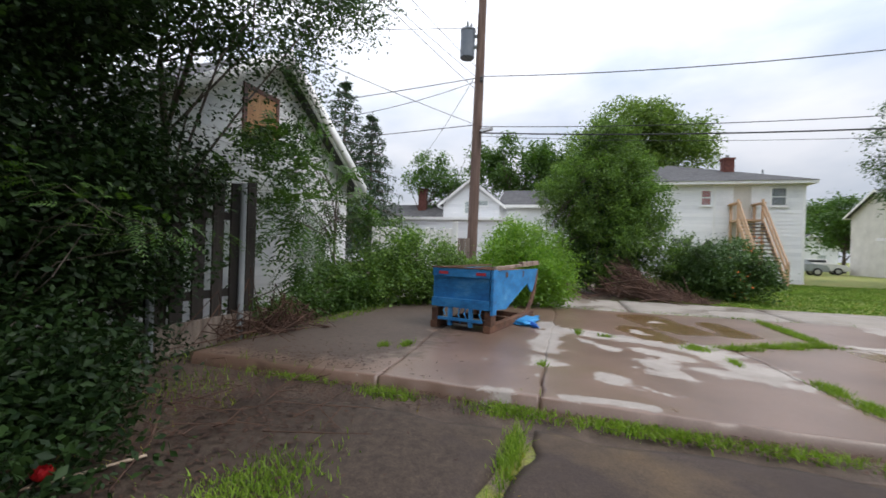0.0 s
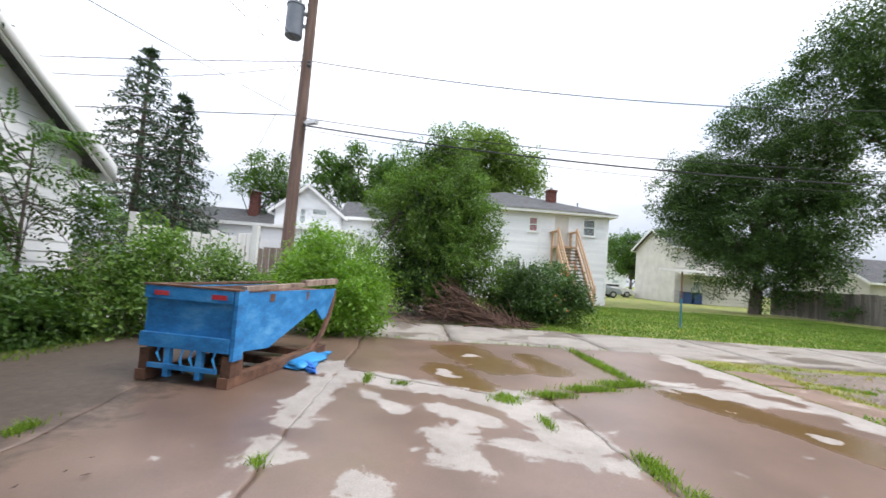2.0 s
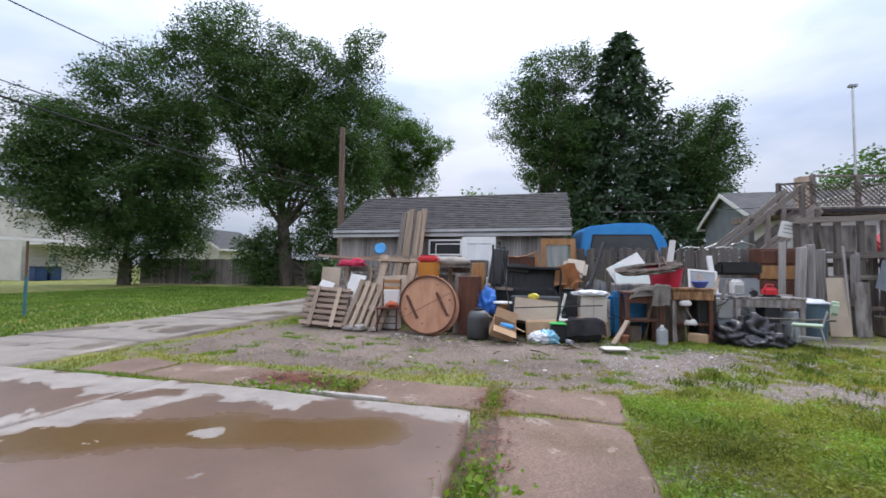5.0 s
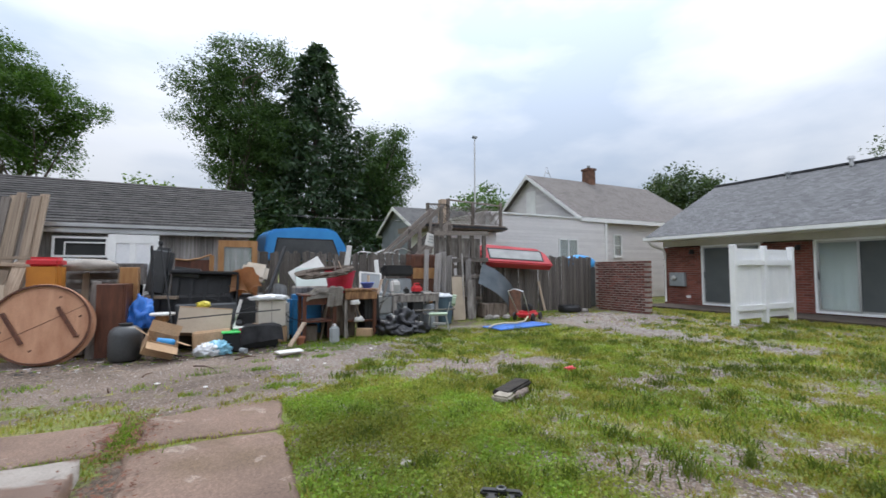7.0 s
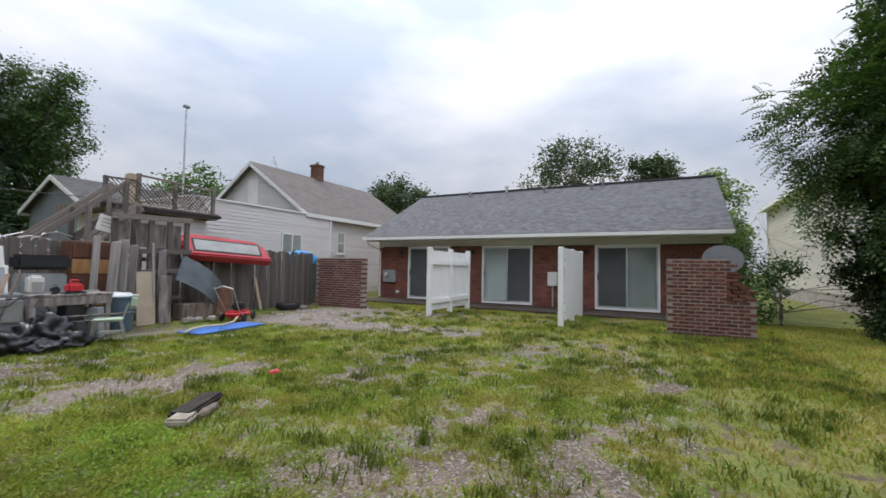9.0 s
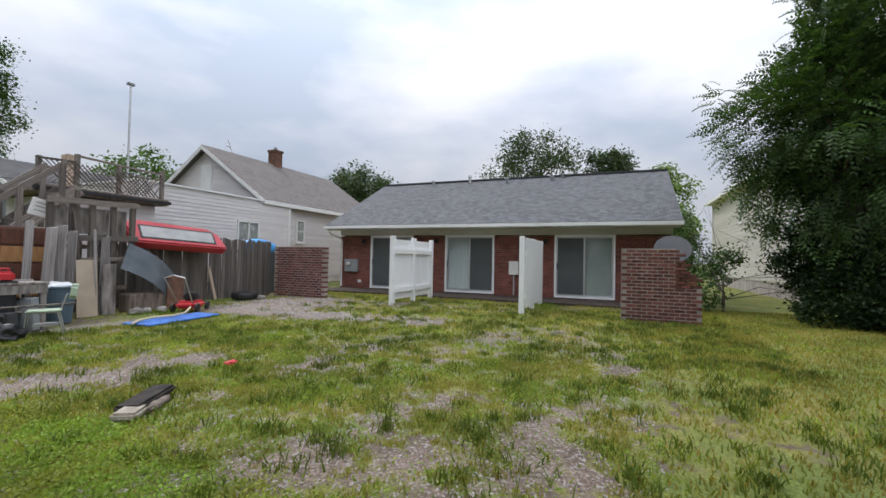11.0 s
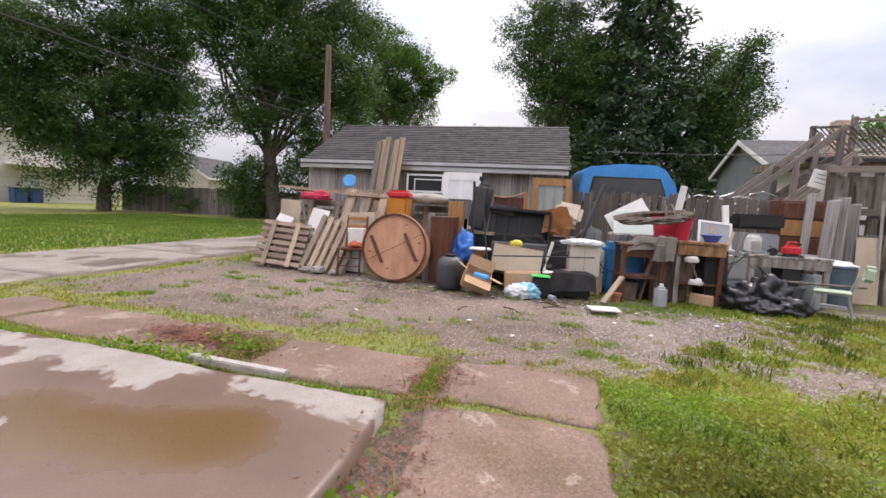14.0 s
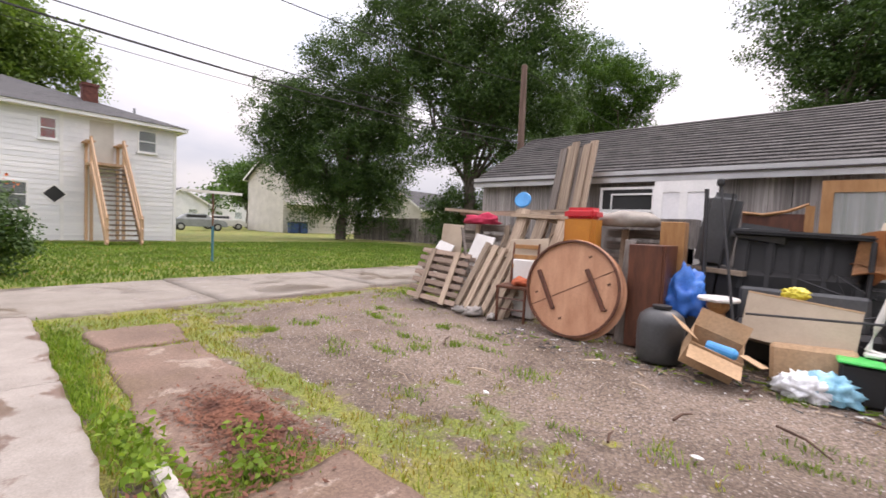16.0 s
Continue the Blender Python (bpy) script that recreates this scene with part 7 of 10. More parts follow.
tree("tall_light_tree", "tall light green tree behind the white houses", (-33, 5.0, 0), 8.0, 0.3,
     ((-33.0, 4.0, 10.0, 3.2, 3.4, 3.4), (-32.5, 7.0, 9.6, 2.8, 2.6, 2.6), (-33.0, 1.0, 8.0, 2.6, 2.6, 3.0), (-33.0, 5.0, 12.4, 2.0, 2.0, 1.5)), 1500, 28, 0.32, 0.16, M_LEAF_YELLOW, 31)
tree("far_tree", "green tree behind the gabled house", (-34, -5.5, 0), 7.0, 0.3,
     ((-34, -5.0, 8.6, 2.8, 3.4, 2.8), (-34, -8.0, 7.4, 2.4, 2.4, 2.6), (-34, -2.0, 7.4, 2.4, 2.4, 2.6)), 620, 28, 0.36, 0.18, M_LEAF_MID, 32)
conifer("spruce", "tall blue-green spruce behind the garage", (-17.3, -13.3, 0), 10.9, 3.5, 17, M_NEEDLE, 33, 0.085, 70)
conifer("spruce", "smaller spruce behind the garage", (-18.0, -11.9, 0), 9.1, 2.7, 15, M_NEEDLE, 34, 0.085, 60)
tree("grey_tree", "thin grey-green tree behind the low house", (-30, -12.5, 0), 6.0, 0.2,
     ((-30, -12.0, 7.4, 2.2, 2.4, 2.2), (-30, -10.5, 5.8, 1.6, 1.6, 1.6)), 300, 22, 0.3, 0.14, M_LEAF_MID, 35, hollow=0.2)
frond_tree("yard_tree", "feathery green tree at the corner of the yard", (14.2, -4.4, 0), 5.5, 0.12,
     ((14.5, -3.4, 5.7, 0.9, 0.9, 0.9), (14.8, -2.5, 5.2, 0.9, 0.9, 0.8), (14.3, -4.0, 6.7, 1.0, 1.0, 1.0), (14.7, -3.0, 4.3, 0.8, 0.7, 0.6), (14.4, -3.9, 4.2, 1.2, 1.1, 1.1), (14.9, -2.1, 4.4, 0.7, 0.7, 0.6), (14.7, -3.0, 2.6, 0.5, 0.55, 0.4), (14.8, -2.9, 3.4, 0.8, 0.75, 0.6), (14.3, -4.2, 2.5, 1.0, 1.0, 1.0), (14.1, -4.8, 5.3, 1.1, 1.1, 1.1), (14.5, -3.6, 7.3, 0.7, 0.7, 0.7), (14.0, -5.6, 3.6, 1.2, 1.2, 2.0), (14.0, -5.8, 6.2, 1.2, 1.3, 1.4)),
     1350, 6, 0.46, M_LEAF_DARK, 36, forks=44, hollow=0.25)
# Inner crown added in near-black leaves for the shade inside.
tree("yard_tree", "inner stems and foliage of the corner tree, shade put into the leaf colour", (14.7, -4.9, 0), 4.6, 0.15,
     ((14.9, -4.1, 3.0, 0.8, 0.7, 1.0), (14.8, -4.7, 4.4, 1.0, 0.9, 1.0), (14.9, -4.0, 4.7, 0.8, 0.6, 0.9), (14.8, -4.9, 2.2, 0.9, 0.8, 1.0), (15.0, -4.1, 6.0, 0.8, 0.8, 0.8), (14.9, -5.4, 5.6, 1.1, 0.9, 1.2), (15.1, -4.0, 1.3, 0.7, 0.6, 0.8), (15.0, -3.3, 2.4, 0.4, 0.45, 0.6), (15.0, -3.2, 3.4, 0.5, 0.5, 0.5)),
     1900, 24, 0.15, 0.06, M_LEAF_SHADED, 72, forks=26, hollow=0.15)
# Undergrowth leaves carry the tree's shade; some lobes cover shaded grass.
tree("yard_undergrowth", "undergrowth at the foot of the yard tree, shade put into its leaf colour", (14.3, -4.5, 0), 0.8, 0.03,
     ((14.4, -3.9, 0.9, 0.8, 0.8, 0.9), (14.2, -4.9, 1.0, 0.9, 0.9, 1.1), (15.0, -3.4, 1.4, 0.7, 0.6, 0.7), (13.6, -4.6, 0.5, 0.8, 0.7, 0.6), (13.2, -5.6, 0.8, 0.9, 0.9, 1.0), (13.9, -3.3, 0.3, 0.7, 0.4, 0.35), (13.6, -3.9, 0.3, 0.6, 0.6, 0.35), (13.0, -4.5, 0.2, 0.8, 0.6, 0.3), (15.2, -3.6, 0.7, 0.6, 0.4, 0.7)), 1500, 28, 0.13, 0.055, M_LEAF_SHADED, 48, category="shrub", hollow=0.2)
tree("creeper", "dark creeper and weeds beside the brick wall", (15.6, -1.9, 0), 1.0, 0.04,
     ((15.2, -1.5, 0.8, 0.5, 0.35, 0.9), (16.8, -1.9, 1.0, 0.6, 0.5, 1.0), (14.6, -4.4, 0.7, 1.0, 0.8, 0.8), (19.0, -1.6, 1.5, 1.0, 0.35, 1.5), (23, -1.7, 2.0, 1.5, 0.4, 2.0)), 460, 28, 0.15, 0.065, M_LEAF_DARK, 37, category="shrub", hollow=0.2)
tree("far_tree", "dark far tree above the apartment roof", (51.5, 9.8, 0), 11.0, 0.4,
     ((51.5, 10.0, 13.2, 3.2, 4.4, 2.8), (51.5, 14.0, 12.0, 2.6, 2.4, 1.6), (51.5, 6.5, 12.4, 2.4, 2.2, 1.8)), 330, 22, 0.5, 0.20, M_LEAF_HAZE, 38, hollow=0.2)
tree("far_tree", "small far tree above the apartment roof", (52, 2.0, 0), 10.0, 0.3, ((52, 2.0, 12.0, 2.0, 2.4, 1.3),), 190, 24, 0.5, 0.20, M_LEAF_HAZE, 39, hollow=0.25)
tree("far_tree", "far tree between the roofs", (43.5, 28.5, 0), 8.0, 0.3, ((43.5, 28.5, 9.0, 3.0, 3.6, 2.2),), 300, 26, 0.5, 0.22, M_LEAF_HAZE, 40, hollow=0.3)
tree("far_tree", "far tree behind the slate grey house", (30, 40.0, 0), 7.0, 0.3, ((27, 40, 7.0, 4.0, 3.0, 2.6),), 300, 26, 0.5, 0.22, M_LEAF_MID, 41, hollow=0.3)
tree("far_tree", "hazy trees between the houses", (44, -3.4, 0), 6.0, 0.3, ((44, -3.2, 6.0, 2.6, 1.4, 4.0), (38, -2.8, 3.0, 2.0, 0.9, 2.6)), 360, 26, 0.4, 0.2, M_LEAF_YELLOW, 42, hollow=0.3)

# dead branches heaped by the alley
bm = bmesh.new()
rb = np.random.default_rng(3)
for k in range(520):
    u, v = rb.normal() * 0.42, rb.normal() * 0.62
    hump = 0.72 * math.exp(-(((v + 0.55) / 0.45) ** 2)) + 0.20 * math.exp(-((v / 0.9) ** 2))
    c = np.array([-8.0 + u - 0.35 * hump, 1.35 + v, 0.03 + rb.uniform(0.05, 1.0) * hump])
    a = radians(75) + rb.normal() * 0.75
    L = rb.uniform(0.15, 0.55)
    d = np.array([math.cos(a), math.sin(a), -0.35 + rb.normal() * 0.35]) * L
    p0, p2 = c - d, c + d
    p0[2], p2[2] = max(p0[2], 0.02), max(p2[2], 0.02)
    mid = c + rb.normal(size=3) * 0.06 * L + np.array([0, 0, 0.05 * L])
    mid[2] = max(mid[2], 0.02)
    w = rb.uniform(0.005, 0.017)
    chain(bm, [p0, mid, p2], [w, w * 0.8, w * 0.3], 4)
    for q in range(2):
        f = c + d * rb.uniform(-0.4, 0.8)
        e = f + np.array([rb.normal(), rb.normal(), abs(rb.normal()) * 0.4]) * 0.13
        chain(bm, [f, e], [w * 0.5, 0.002], 4)
tagged(part("brush_pile", bm, M_TWIG), "heap of dead reddish-brown branches beside the alley", "brush pile", kind="stuff")
bm = bmesh.new()
for k in range(170):
    c = (-0.27 + rb.normal() * 0.35, -4.40 + rb.normal() * 0.15, 0.06)
    chain(bm, [c, (c[0] + rb.normal() * 0.2, c[1] + rb.normal() * 0.15, 0.1 + abs(rb.normal()) * 0.22), (c[0] + rb.normal() * 0.4, c[1] + rb.normal() * 0.25, 0.12)], [0.006, 0.008, 0.003], 4)
tagged(part("twig_heap", bm, M_TWIG), "heap of dry twigs by the garage", "twig heap", kind="stuff")


# ---------------------------------------------------------------- grass, pebbles, litter
def blades(name, x, y, z, h, w, material, rng, label):
    n = len(x)
    a = rng.uniform(0, math.tau, n)
    lean = rng.normal(size=(n, 2)) * 0.45
    h = h * rng.uniform(0.5, 1.4, n)
    b = np.c_[x, y, z]
    s = np.c_[np.cos(a), np.sin(a), np.zeros(n)] * (w * rng.uniform(0.7, 1.3, n))[:, None]
    mid = b + np.c_[lean * h[:, None] * 0.35, h * 0.6]
    tip = b + np.c_[lean * h[:, None] * 1.1, h]
    v = np.stack([b - s, b + s, mid + s * 0.7, tip, mid - s * 0.7], 1).reshape(-1, 3)
    i = np.arange(n)[:, None] * 5
    f = np.r_[np.c_[i, i + 1, i + 2], np.c_[i, i + 2, i + 4], np.c_[i + 4, i + 2, i + 3]]
    return tagged(new(name, raw_mesh(name, v, f, material)), label, "grass", kind="stuff")


rg = np.random.default_rng(8)


def paved(x, y):
    on = (x > -4.6) & (x < 1.14 - 0.04 * np.clip(y, 0, 4)) & (y > -4.3) & (y < 4.2)
    on |= (x > -7.4) & (x < -4.75)
    on |= (x > -3.75) & (x < 2.30) & (y > 4.52 - 0.03 * x) & (y < 5.14) & ~((x > -0.6) & (x < -0.3)) & ~((x > 1.03) & (x < 1.22)) & ~((x > -3.0) & (x < -2.9))
    on |= (x > 1.30) & (x < 2.22) & (y > 1.0) & (y < 4.4)
    on |= (x > 1.5) & (x < 3.25) & (y > -2.95) & (y < 0.88) & ~(np.abs(y + 1.05) < 0.07)
    on |= (x > 15.0) & (y > -0.7) & (y < 11.3)
    return on


def yard_points(n, x0, x1, y0, y1, least=0.42):
    x, y = rg.uniform(x0, x1, n), rg.uniform(y0, y1, n)
    c, _ = ground_cover(x, y)
    c = c + 0.5 * (lattice(x, y, 5.5, 31) - 0.5) + 0.5 * (lattice(x, y, 14.0, 32) - 0.5)
    keep = (c > least + rg.uniform(0, 0.3, n)) & ~paved(x, y)
    return x[keep], y[keep]


for n, area, h, w in ((230000, (1.2, 8.0, 0.5, 8.8), 0.036, 0.0038), (90000, (8.0, 15.5, -1.5, 10.5), 0.045, 0.007), (60000, (1.3, 16.0, -4.5, 0.5), 0.045, 0.007), (60000, (-4.6, 1.4, 4.0, 10.8), 0.038, 0.004), (70000, (-20, -7.4, 2.5, 22.0), 0.06, 0.012)):
    x, y = yard_points(n, *area)
    half = rg.random(len(x)) < (0.97 if area[0] < -10 else 0.68)
    z = ground_height(x, y)
    blades("grass", x[half], y[half], z[half], h, w, M_LAWN if area[0] < -10 else M_BLADE, rg, "short patchy green grass")
    blades("dry_grass", x[~half], y[~half], z[~half], h * 0.9, w, M_DRYBLADE, rg, "dry straw-coloured grass stalks")

# taller tufts along the joints and edges of the concrete
TUFTS = ((1.19, -2.13, 0.10, 0.25, 260), (1.22, -1.1, 0.12, 0.30, 420), (1.24, -0.45, 0.10, 0.25, 220), (1.26, -0.1, 0.10, 0.35, 420), (1.28, 0.6, 0.08, 0.4, 220), (1.12, -3.0, 0.06, 0.4, 160), (1.18, 3.0, 0.10, 0.35, 300),
         (1.85, -1.05, 0.35, 0.06, 260), (-1.33, 0.72, 0.12, 0.12, 200), (-1.55, 1.25, 0.08, 0.22, 260), (-1.85, 1.75, 0.09, 0.28, 340), (-2.15, 2.25, 0.10, 0.28, 340), (-0.72, 0.92, 0.14, 0.05, 70), (0.0, 1.38, 0.18, 0.07, 240), (0.45, 1.42, 0.2, 0.08, 240),
         (-3.3, 2.45, 0.9, 0.09, 700), (-1.78, -0.6, 0.14, 0.05, 90), (-1.64, -0.26, 0.06, 0.1, 60), (0.16, -0.97, 0.05, 0.05, 50), (-0.15, -2.48, 0.12, 0.05, 110), (0.0, -2.7, 0.1, 0.05, 60),
         (-1.9, 4.34, 1.2, 0.10, 620), (0.5, 4.28, 0.6, 0.06, 170))
TUFTS += ((-3.3, 4.45, 0.9, 0.12, 500), (-4.62, 1.6, 0.12, 1.3, 520), (-4.65, -0.4, 0.12, 0.8, 260), (-0.45, 4.75, 0.14, 0.3, 260), (1.12, 4.7, 0.07, 0.35, 200), (1.6, -3.6, 0.6, 0.4, 160), (2.75, -2.15, 0.45, 0.25, 900),
          (3.4, -2.3, 0.5, 0.4, 700), (0.2, -4.4, 0.9, 0.12, 260), (-2.2, -4.1, 1.6, 0.2, 420), (3.4, 8.1, 0.9, 0.25, 420), (5.0, 8.6, 1.2, 0.3, 500), (8.4, 9.9, 1.2, 0.4, 420), (14.4, 2.6, 0.7, 0.3, 320), (12.5, -0.1, 0.3, 0.9, 260),
          (-3.8, 9.4, 0.5, 0.9, 420), (10.6, 10.9, 1.8, 0.2, 420), (-7.7, 2.5, 0.4, 1.4, 500))
for cx, cy, rx, ry, n in TUFTS:
    n2 = n * 2
    x, y = cx + rg.normal(size=n2) * rx * 0.55, cy + rg.normal(size=n2) * ry * 0.55
    z = np.where((x > -4.55) & (x < 1.05) & (y > -4.3) & (y < 4.05), 0.085, 0.0)
    blades("grass_tuft", x, y, z, 0.052, 0.0042, M_LUSH, rg, "tuft of bright green grass in a concrete joint")
for k in range(46):
    cx, cy = rg.uniform(-3.4, 3.6), rg.uniform(5.6, 8.0)
    n = int(rg.integers(40, 150))
    x, y = cx + rg.normal(size=n) * rg.uniform(0.04, 0.13), cy + rg.normal(size=n) * rg.uniform(0.03, 0.07)
    blades("grass_tuft", x, y, ground_height(x, y), 0.045, 0.0035, M_LUSH, rg, "small grass tuft on the gravel")
broad = np.array([(-0.95, 4.38), (-0.72, 4.42), (-1.1, 4.4), (-0.6, 4.36), (-1.3, 4.38), (1.25, 3.0), (1.22, 2.75), (1.2, 3.3), (-0.45, 4.72), (-0.7, 4.85)])
for k, (bx_, by_) in enumerate(broad):
    pts = np.array([bx_, by_, 0.06]) + rg.normal(size=(60, 3)) * np.array([0.10, 0.06, 0.025])
    w = tagged(new("broadleaf_weed", leaf_mesh("broadleaf_weed", pts, 0.034, M_LUSH, rg, -0.2, 1.3)), "broad-leaved green weed beside the slab", "weed", group="weeds by the slab", kind="stuff")

# darker weed clumps and clover heads scattered over the yard
cx, cy = yard_points(1000, 2.4, 14.0, -1.5, 9.0, 0.3)
k = np.repeat(np.arange(len(cx)), 46)
sx = rg.uniform(0.025, 0.12, len(cx))[k]
x, y = cx[k] + rg.normal(size=len(k)) * sx, cy[k] + rg.normal(size=len(k)) * sx
blades("weed_clump", x, y, ground_height(x, y), 0.072, 0.006, M_TUFT, rg, "darker green weed clumps in the grass")
cx, cy = yard_points(200, 2.3, 5.2, 1.2, 5.2, 0.4)
k = np.repeat(np.arange(len(cx)), 7)
x, y = cx[k] + rg.normal(size=len(k)) * 0.14, cy[k] + rg.normal(size=len(k)) * 0.14
pts = np.c_[x, y, ground_height(x, y) + rg.uniform(0.03, 0.05, len(x))]
tagged(new("clover_heads", leaf_mesh("clover_heads", pts, 0.0065, M_CLOVER, rg, -0.5, 1.0)), "tiny white clover heads in the grass", "clover", kind="stuff")

cx, cy = yard_points(4200, 2.3, 9.0, 0.3, 8.8, 0.36)
near = yard_points(2600, 2.2, 4.1, 1.2, 5.2, 0.2)
cx, cy = np.r_[cx, near[0]], np.r_[cy, near[1]]
k = np.repeat(np.arange(len(cx)), 16)
sx = rg.uniform(0.03, 0.13, len(cx))[k]
x, y = cx[k] + rg.normal(size=len(k)) * sx, cy[k] + rg.normal(size=len(k)) * sx
keep = ~paved(x, y)
x, y = x[keep], y[keep]
pts = np.c_[x, y, ground_height(x, y) + rg.uniform(0.012, 0.045, len(x))]
tagged(new("clover_leaves", leaf_mesh("clover_leaves", pts, 0.019, M_LOWLEAF, rg, -0.1, 1.1)), "low clover and weed leaves among the grass", "ground cover", kind="stuff")

# pebbles on the bare places
def pebbles(n, area, size, name, label, turf_max=0.45, material=None):
    x, y = rg.uniform(area[0], area[1], n), rg.uniform(area[2], area[3], n)
    c, s = ground_cover(x, y)
    keep = (c < turf_max + 0.2 * rg.random(n)) & ~paved(x, y)
    x, y = x[keep], y[keep]
    n = len(x)
    r = size * rg.uniform(0.4, 1.5, n) ** 1.2
    c = np.c_[x, y, ground_height(x, y) + r * 0.15]
    a = rg.uniform(0, math.tau, n)
    ca, sa = np.cos(a), np.sin(a)
    shape = np.array([(1, 0, 0), (0, 0.75, 0), (-1, 0, 0), (0, -0.75, 0), (0.1, 0.1, 0.55)])
    v = []
    for p in shape:
        q = p * (1 + 0.25 * rg.normal(size=(n, 3)))
        v.append(c + np.c_[q[:, 0] * ca - q[:, 1] * sa, q[:, 0] * sa + q[:, 1] * ca, q[:, 2]] * r[:, None])
    v = np.stack(v, 1).reshape(-1, 3)
    i = np.arange(n)[:, None] * 5
    f = np.r_[np.c_[i, i + 1, i + 4], np.c_[i + 1, i + 2, i + 4], np.c_[i + 2, i + 3, i + 4], np.c_[i + 3, i, i + 4]]
    return tagged(new(name, raw_mesh(name, v, f, material or M_PEBBLE[0])), label, "gravel", kind="stuff")


M_PEBBLE = nodes_of("mixed_pebbles")
_g = M_PEBBLE[1].nodes.new("ShaderNodeNewGeometry")
M_PEBBLE[1].links.new(steps(M_PEBBLE[1], _g.outputs["Random Per Island"], [(0.0, (0.14, 0.115, 0.10)), (0.4, (0.27, 0.22, 0.195)), (0.8, (0.33, 0.285, 0.255)), (1.0, (0.44, 0.41, 0.38))]), M_PEBBLE[2].inputs["Base Color"])
M_PEBBLE[2].inputs["Roughness"].default_value = 0.85
pebbles(26000, (-4.5, 4.0, 5.1, 9.0), 0.0075, "gravel", "loose mixed pinkish gravel", 0.5)
M_PALEPEB = surface("pale_grey_pebbles", (0.17, 0.15, 0.132), (0.42, 0.385, 0.35), 45.0, 200, 0.9, 0.0)
pebbles(60000, (2.4, 10.4, 0.4, 9.4), 0.0105, "gravel", "loose grey gravel among the grass", 0.54, M_PALEPEB)
pebbles(5000, (9.5, 13.0, 3.0, 10.5), 0.022, "gravel", "pale gravel in front of the patios", 0.45, M_PALEPEB)

M_REDLITTER = surface("red_brown_leaf_litter", (0.07, 0.026, 0.016), (0.22, 0.09, 0.052), 6.0, 50, 0.95, 0.3)


def litter(name, x, y, material, label):
    z = np.where((x < 1.02) & (y < 4.08), 0.109, 0.018) + rg.uniform(0, 0.014, len(x))
    a, s = rg.uniform(0, math.tau, len(x)), rg.uniform(0.006, 0.017, len(x))
    v = np.stack([np.c_[x + np.cos(a + q) * s * k, y + np.sin(a + q) * s * k, z + dz * rg.random(len(x))] for q, k, dz in ((0, 1.7, 0.010), (1.57, 0.6, 0.004), (3.14, 1.7, 0.010), (4.71, 0.6, 0.004))], 1).reshape(-1, 3)
    i = np.arange(len(x))[:, None] * 4
    tagged(new(name, raw_mesh(name, v, np.r_[np.c_[i, i + 1, i + 2], np.c_[i, i + 2, i + 3]], material)), label, "leaf litter", kind="stuff")


litter("leaf_litter", np.r_[rg.normal(1.9, 0.7, 4200), rg.uniform(1.08, 1.45, 900)], np.r_[rg.normal(-3.2, 0.55, 4200), rg.uniform(-3, 1.2, 900)], M_LITTER, "dark dead leaves lying under the tree")
litter("leaf_litter", np.r_[rg.normal(-1.0, 0.26, 2000), rg.normal(-0.45, 0.12, 500), rg.normal(1.12, 0.12, 500), rg.normal(1.18, 0.1, 400)], np.r_[rg.normal(4.90, 0.12, 2000), rg.normal(4.7, 0.2, 500), rg.normal(4.75, 0.3, 500), rg.normal(3.4, 0.6, 400)], M_REDLITTER, "reddish-brown dead leaves lying on the walkway")

# long bare twigs on the overgrown pad and a red blossom in the shrub
bm = bmesh.new()
for k in range(30):
    c = np.array([rg.normal(1.9, 0.5), rg.normal(-3.0, 0.4), 0.05])
    a, L = rg.uniform(0, math.tau), rg.uniform(0.15, 0.7)
    chain(bm, [c, c + np.array([math.cos(a) * L * 0.5, math.sin(a) * L * 0.5, rg.uniform(0.01, 0.10)]), c + np.array([math.cos(a + 0.3) * L, math.sin(a + 0.3) * L, rg.uniform(0.0, 0.12)])], [0.003, 0.004, 0.002], 4)
tagged(part("fallen_twigs", bm, M_TWIG), "thin dry twigs lying on the leaf litter", "twigs", kind="stuff")
rose = thing("red_blossom", "single red blossom at the edge of the shrub", "blossom", pose(3.23, -2.63, 0.0))
part("stem", turned([(0.006, 0), (0.005, 0.15), (0.004, 0.26)], 6), M_LEAF_DEEP, rose)
M_ROSE = surface("red_petals", (0.42, 0.01, 0.015), (0.62, 0.02, 0.03), 12, 60, 0.6, 0.1)
for k in range(9):
    petal = sheet(1, 1, 4, 4, lambda u, v: (0.04 * u, 0.045 * (v - 0.5) * math.sin(0.4 + 2.2 * u), 0.02 * u * u + 0.05 * (v - 0.5) ** 2), 0.002)
    part("petal", petal, M_ROSE, rose, m=pose(0, 0, 0.26, 0, 0, 40 * k) @ pose(0.012, 0, 0.008, 0, -25 - 12 * (k % 3), 0))


# ---------------------------------------------------------------- blue tipping skip on skids
skip = thing("tipping_skip", "blue steel self-dumping skip on rusty skids", "skip", pose(-1.18, -1.72, 0.1, 0, 0, 168))
# local frame: x runs back along the side, y to the front's far corner
W_ = 0.86


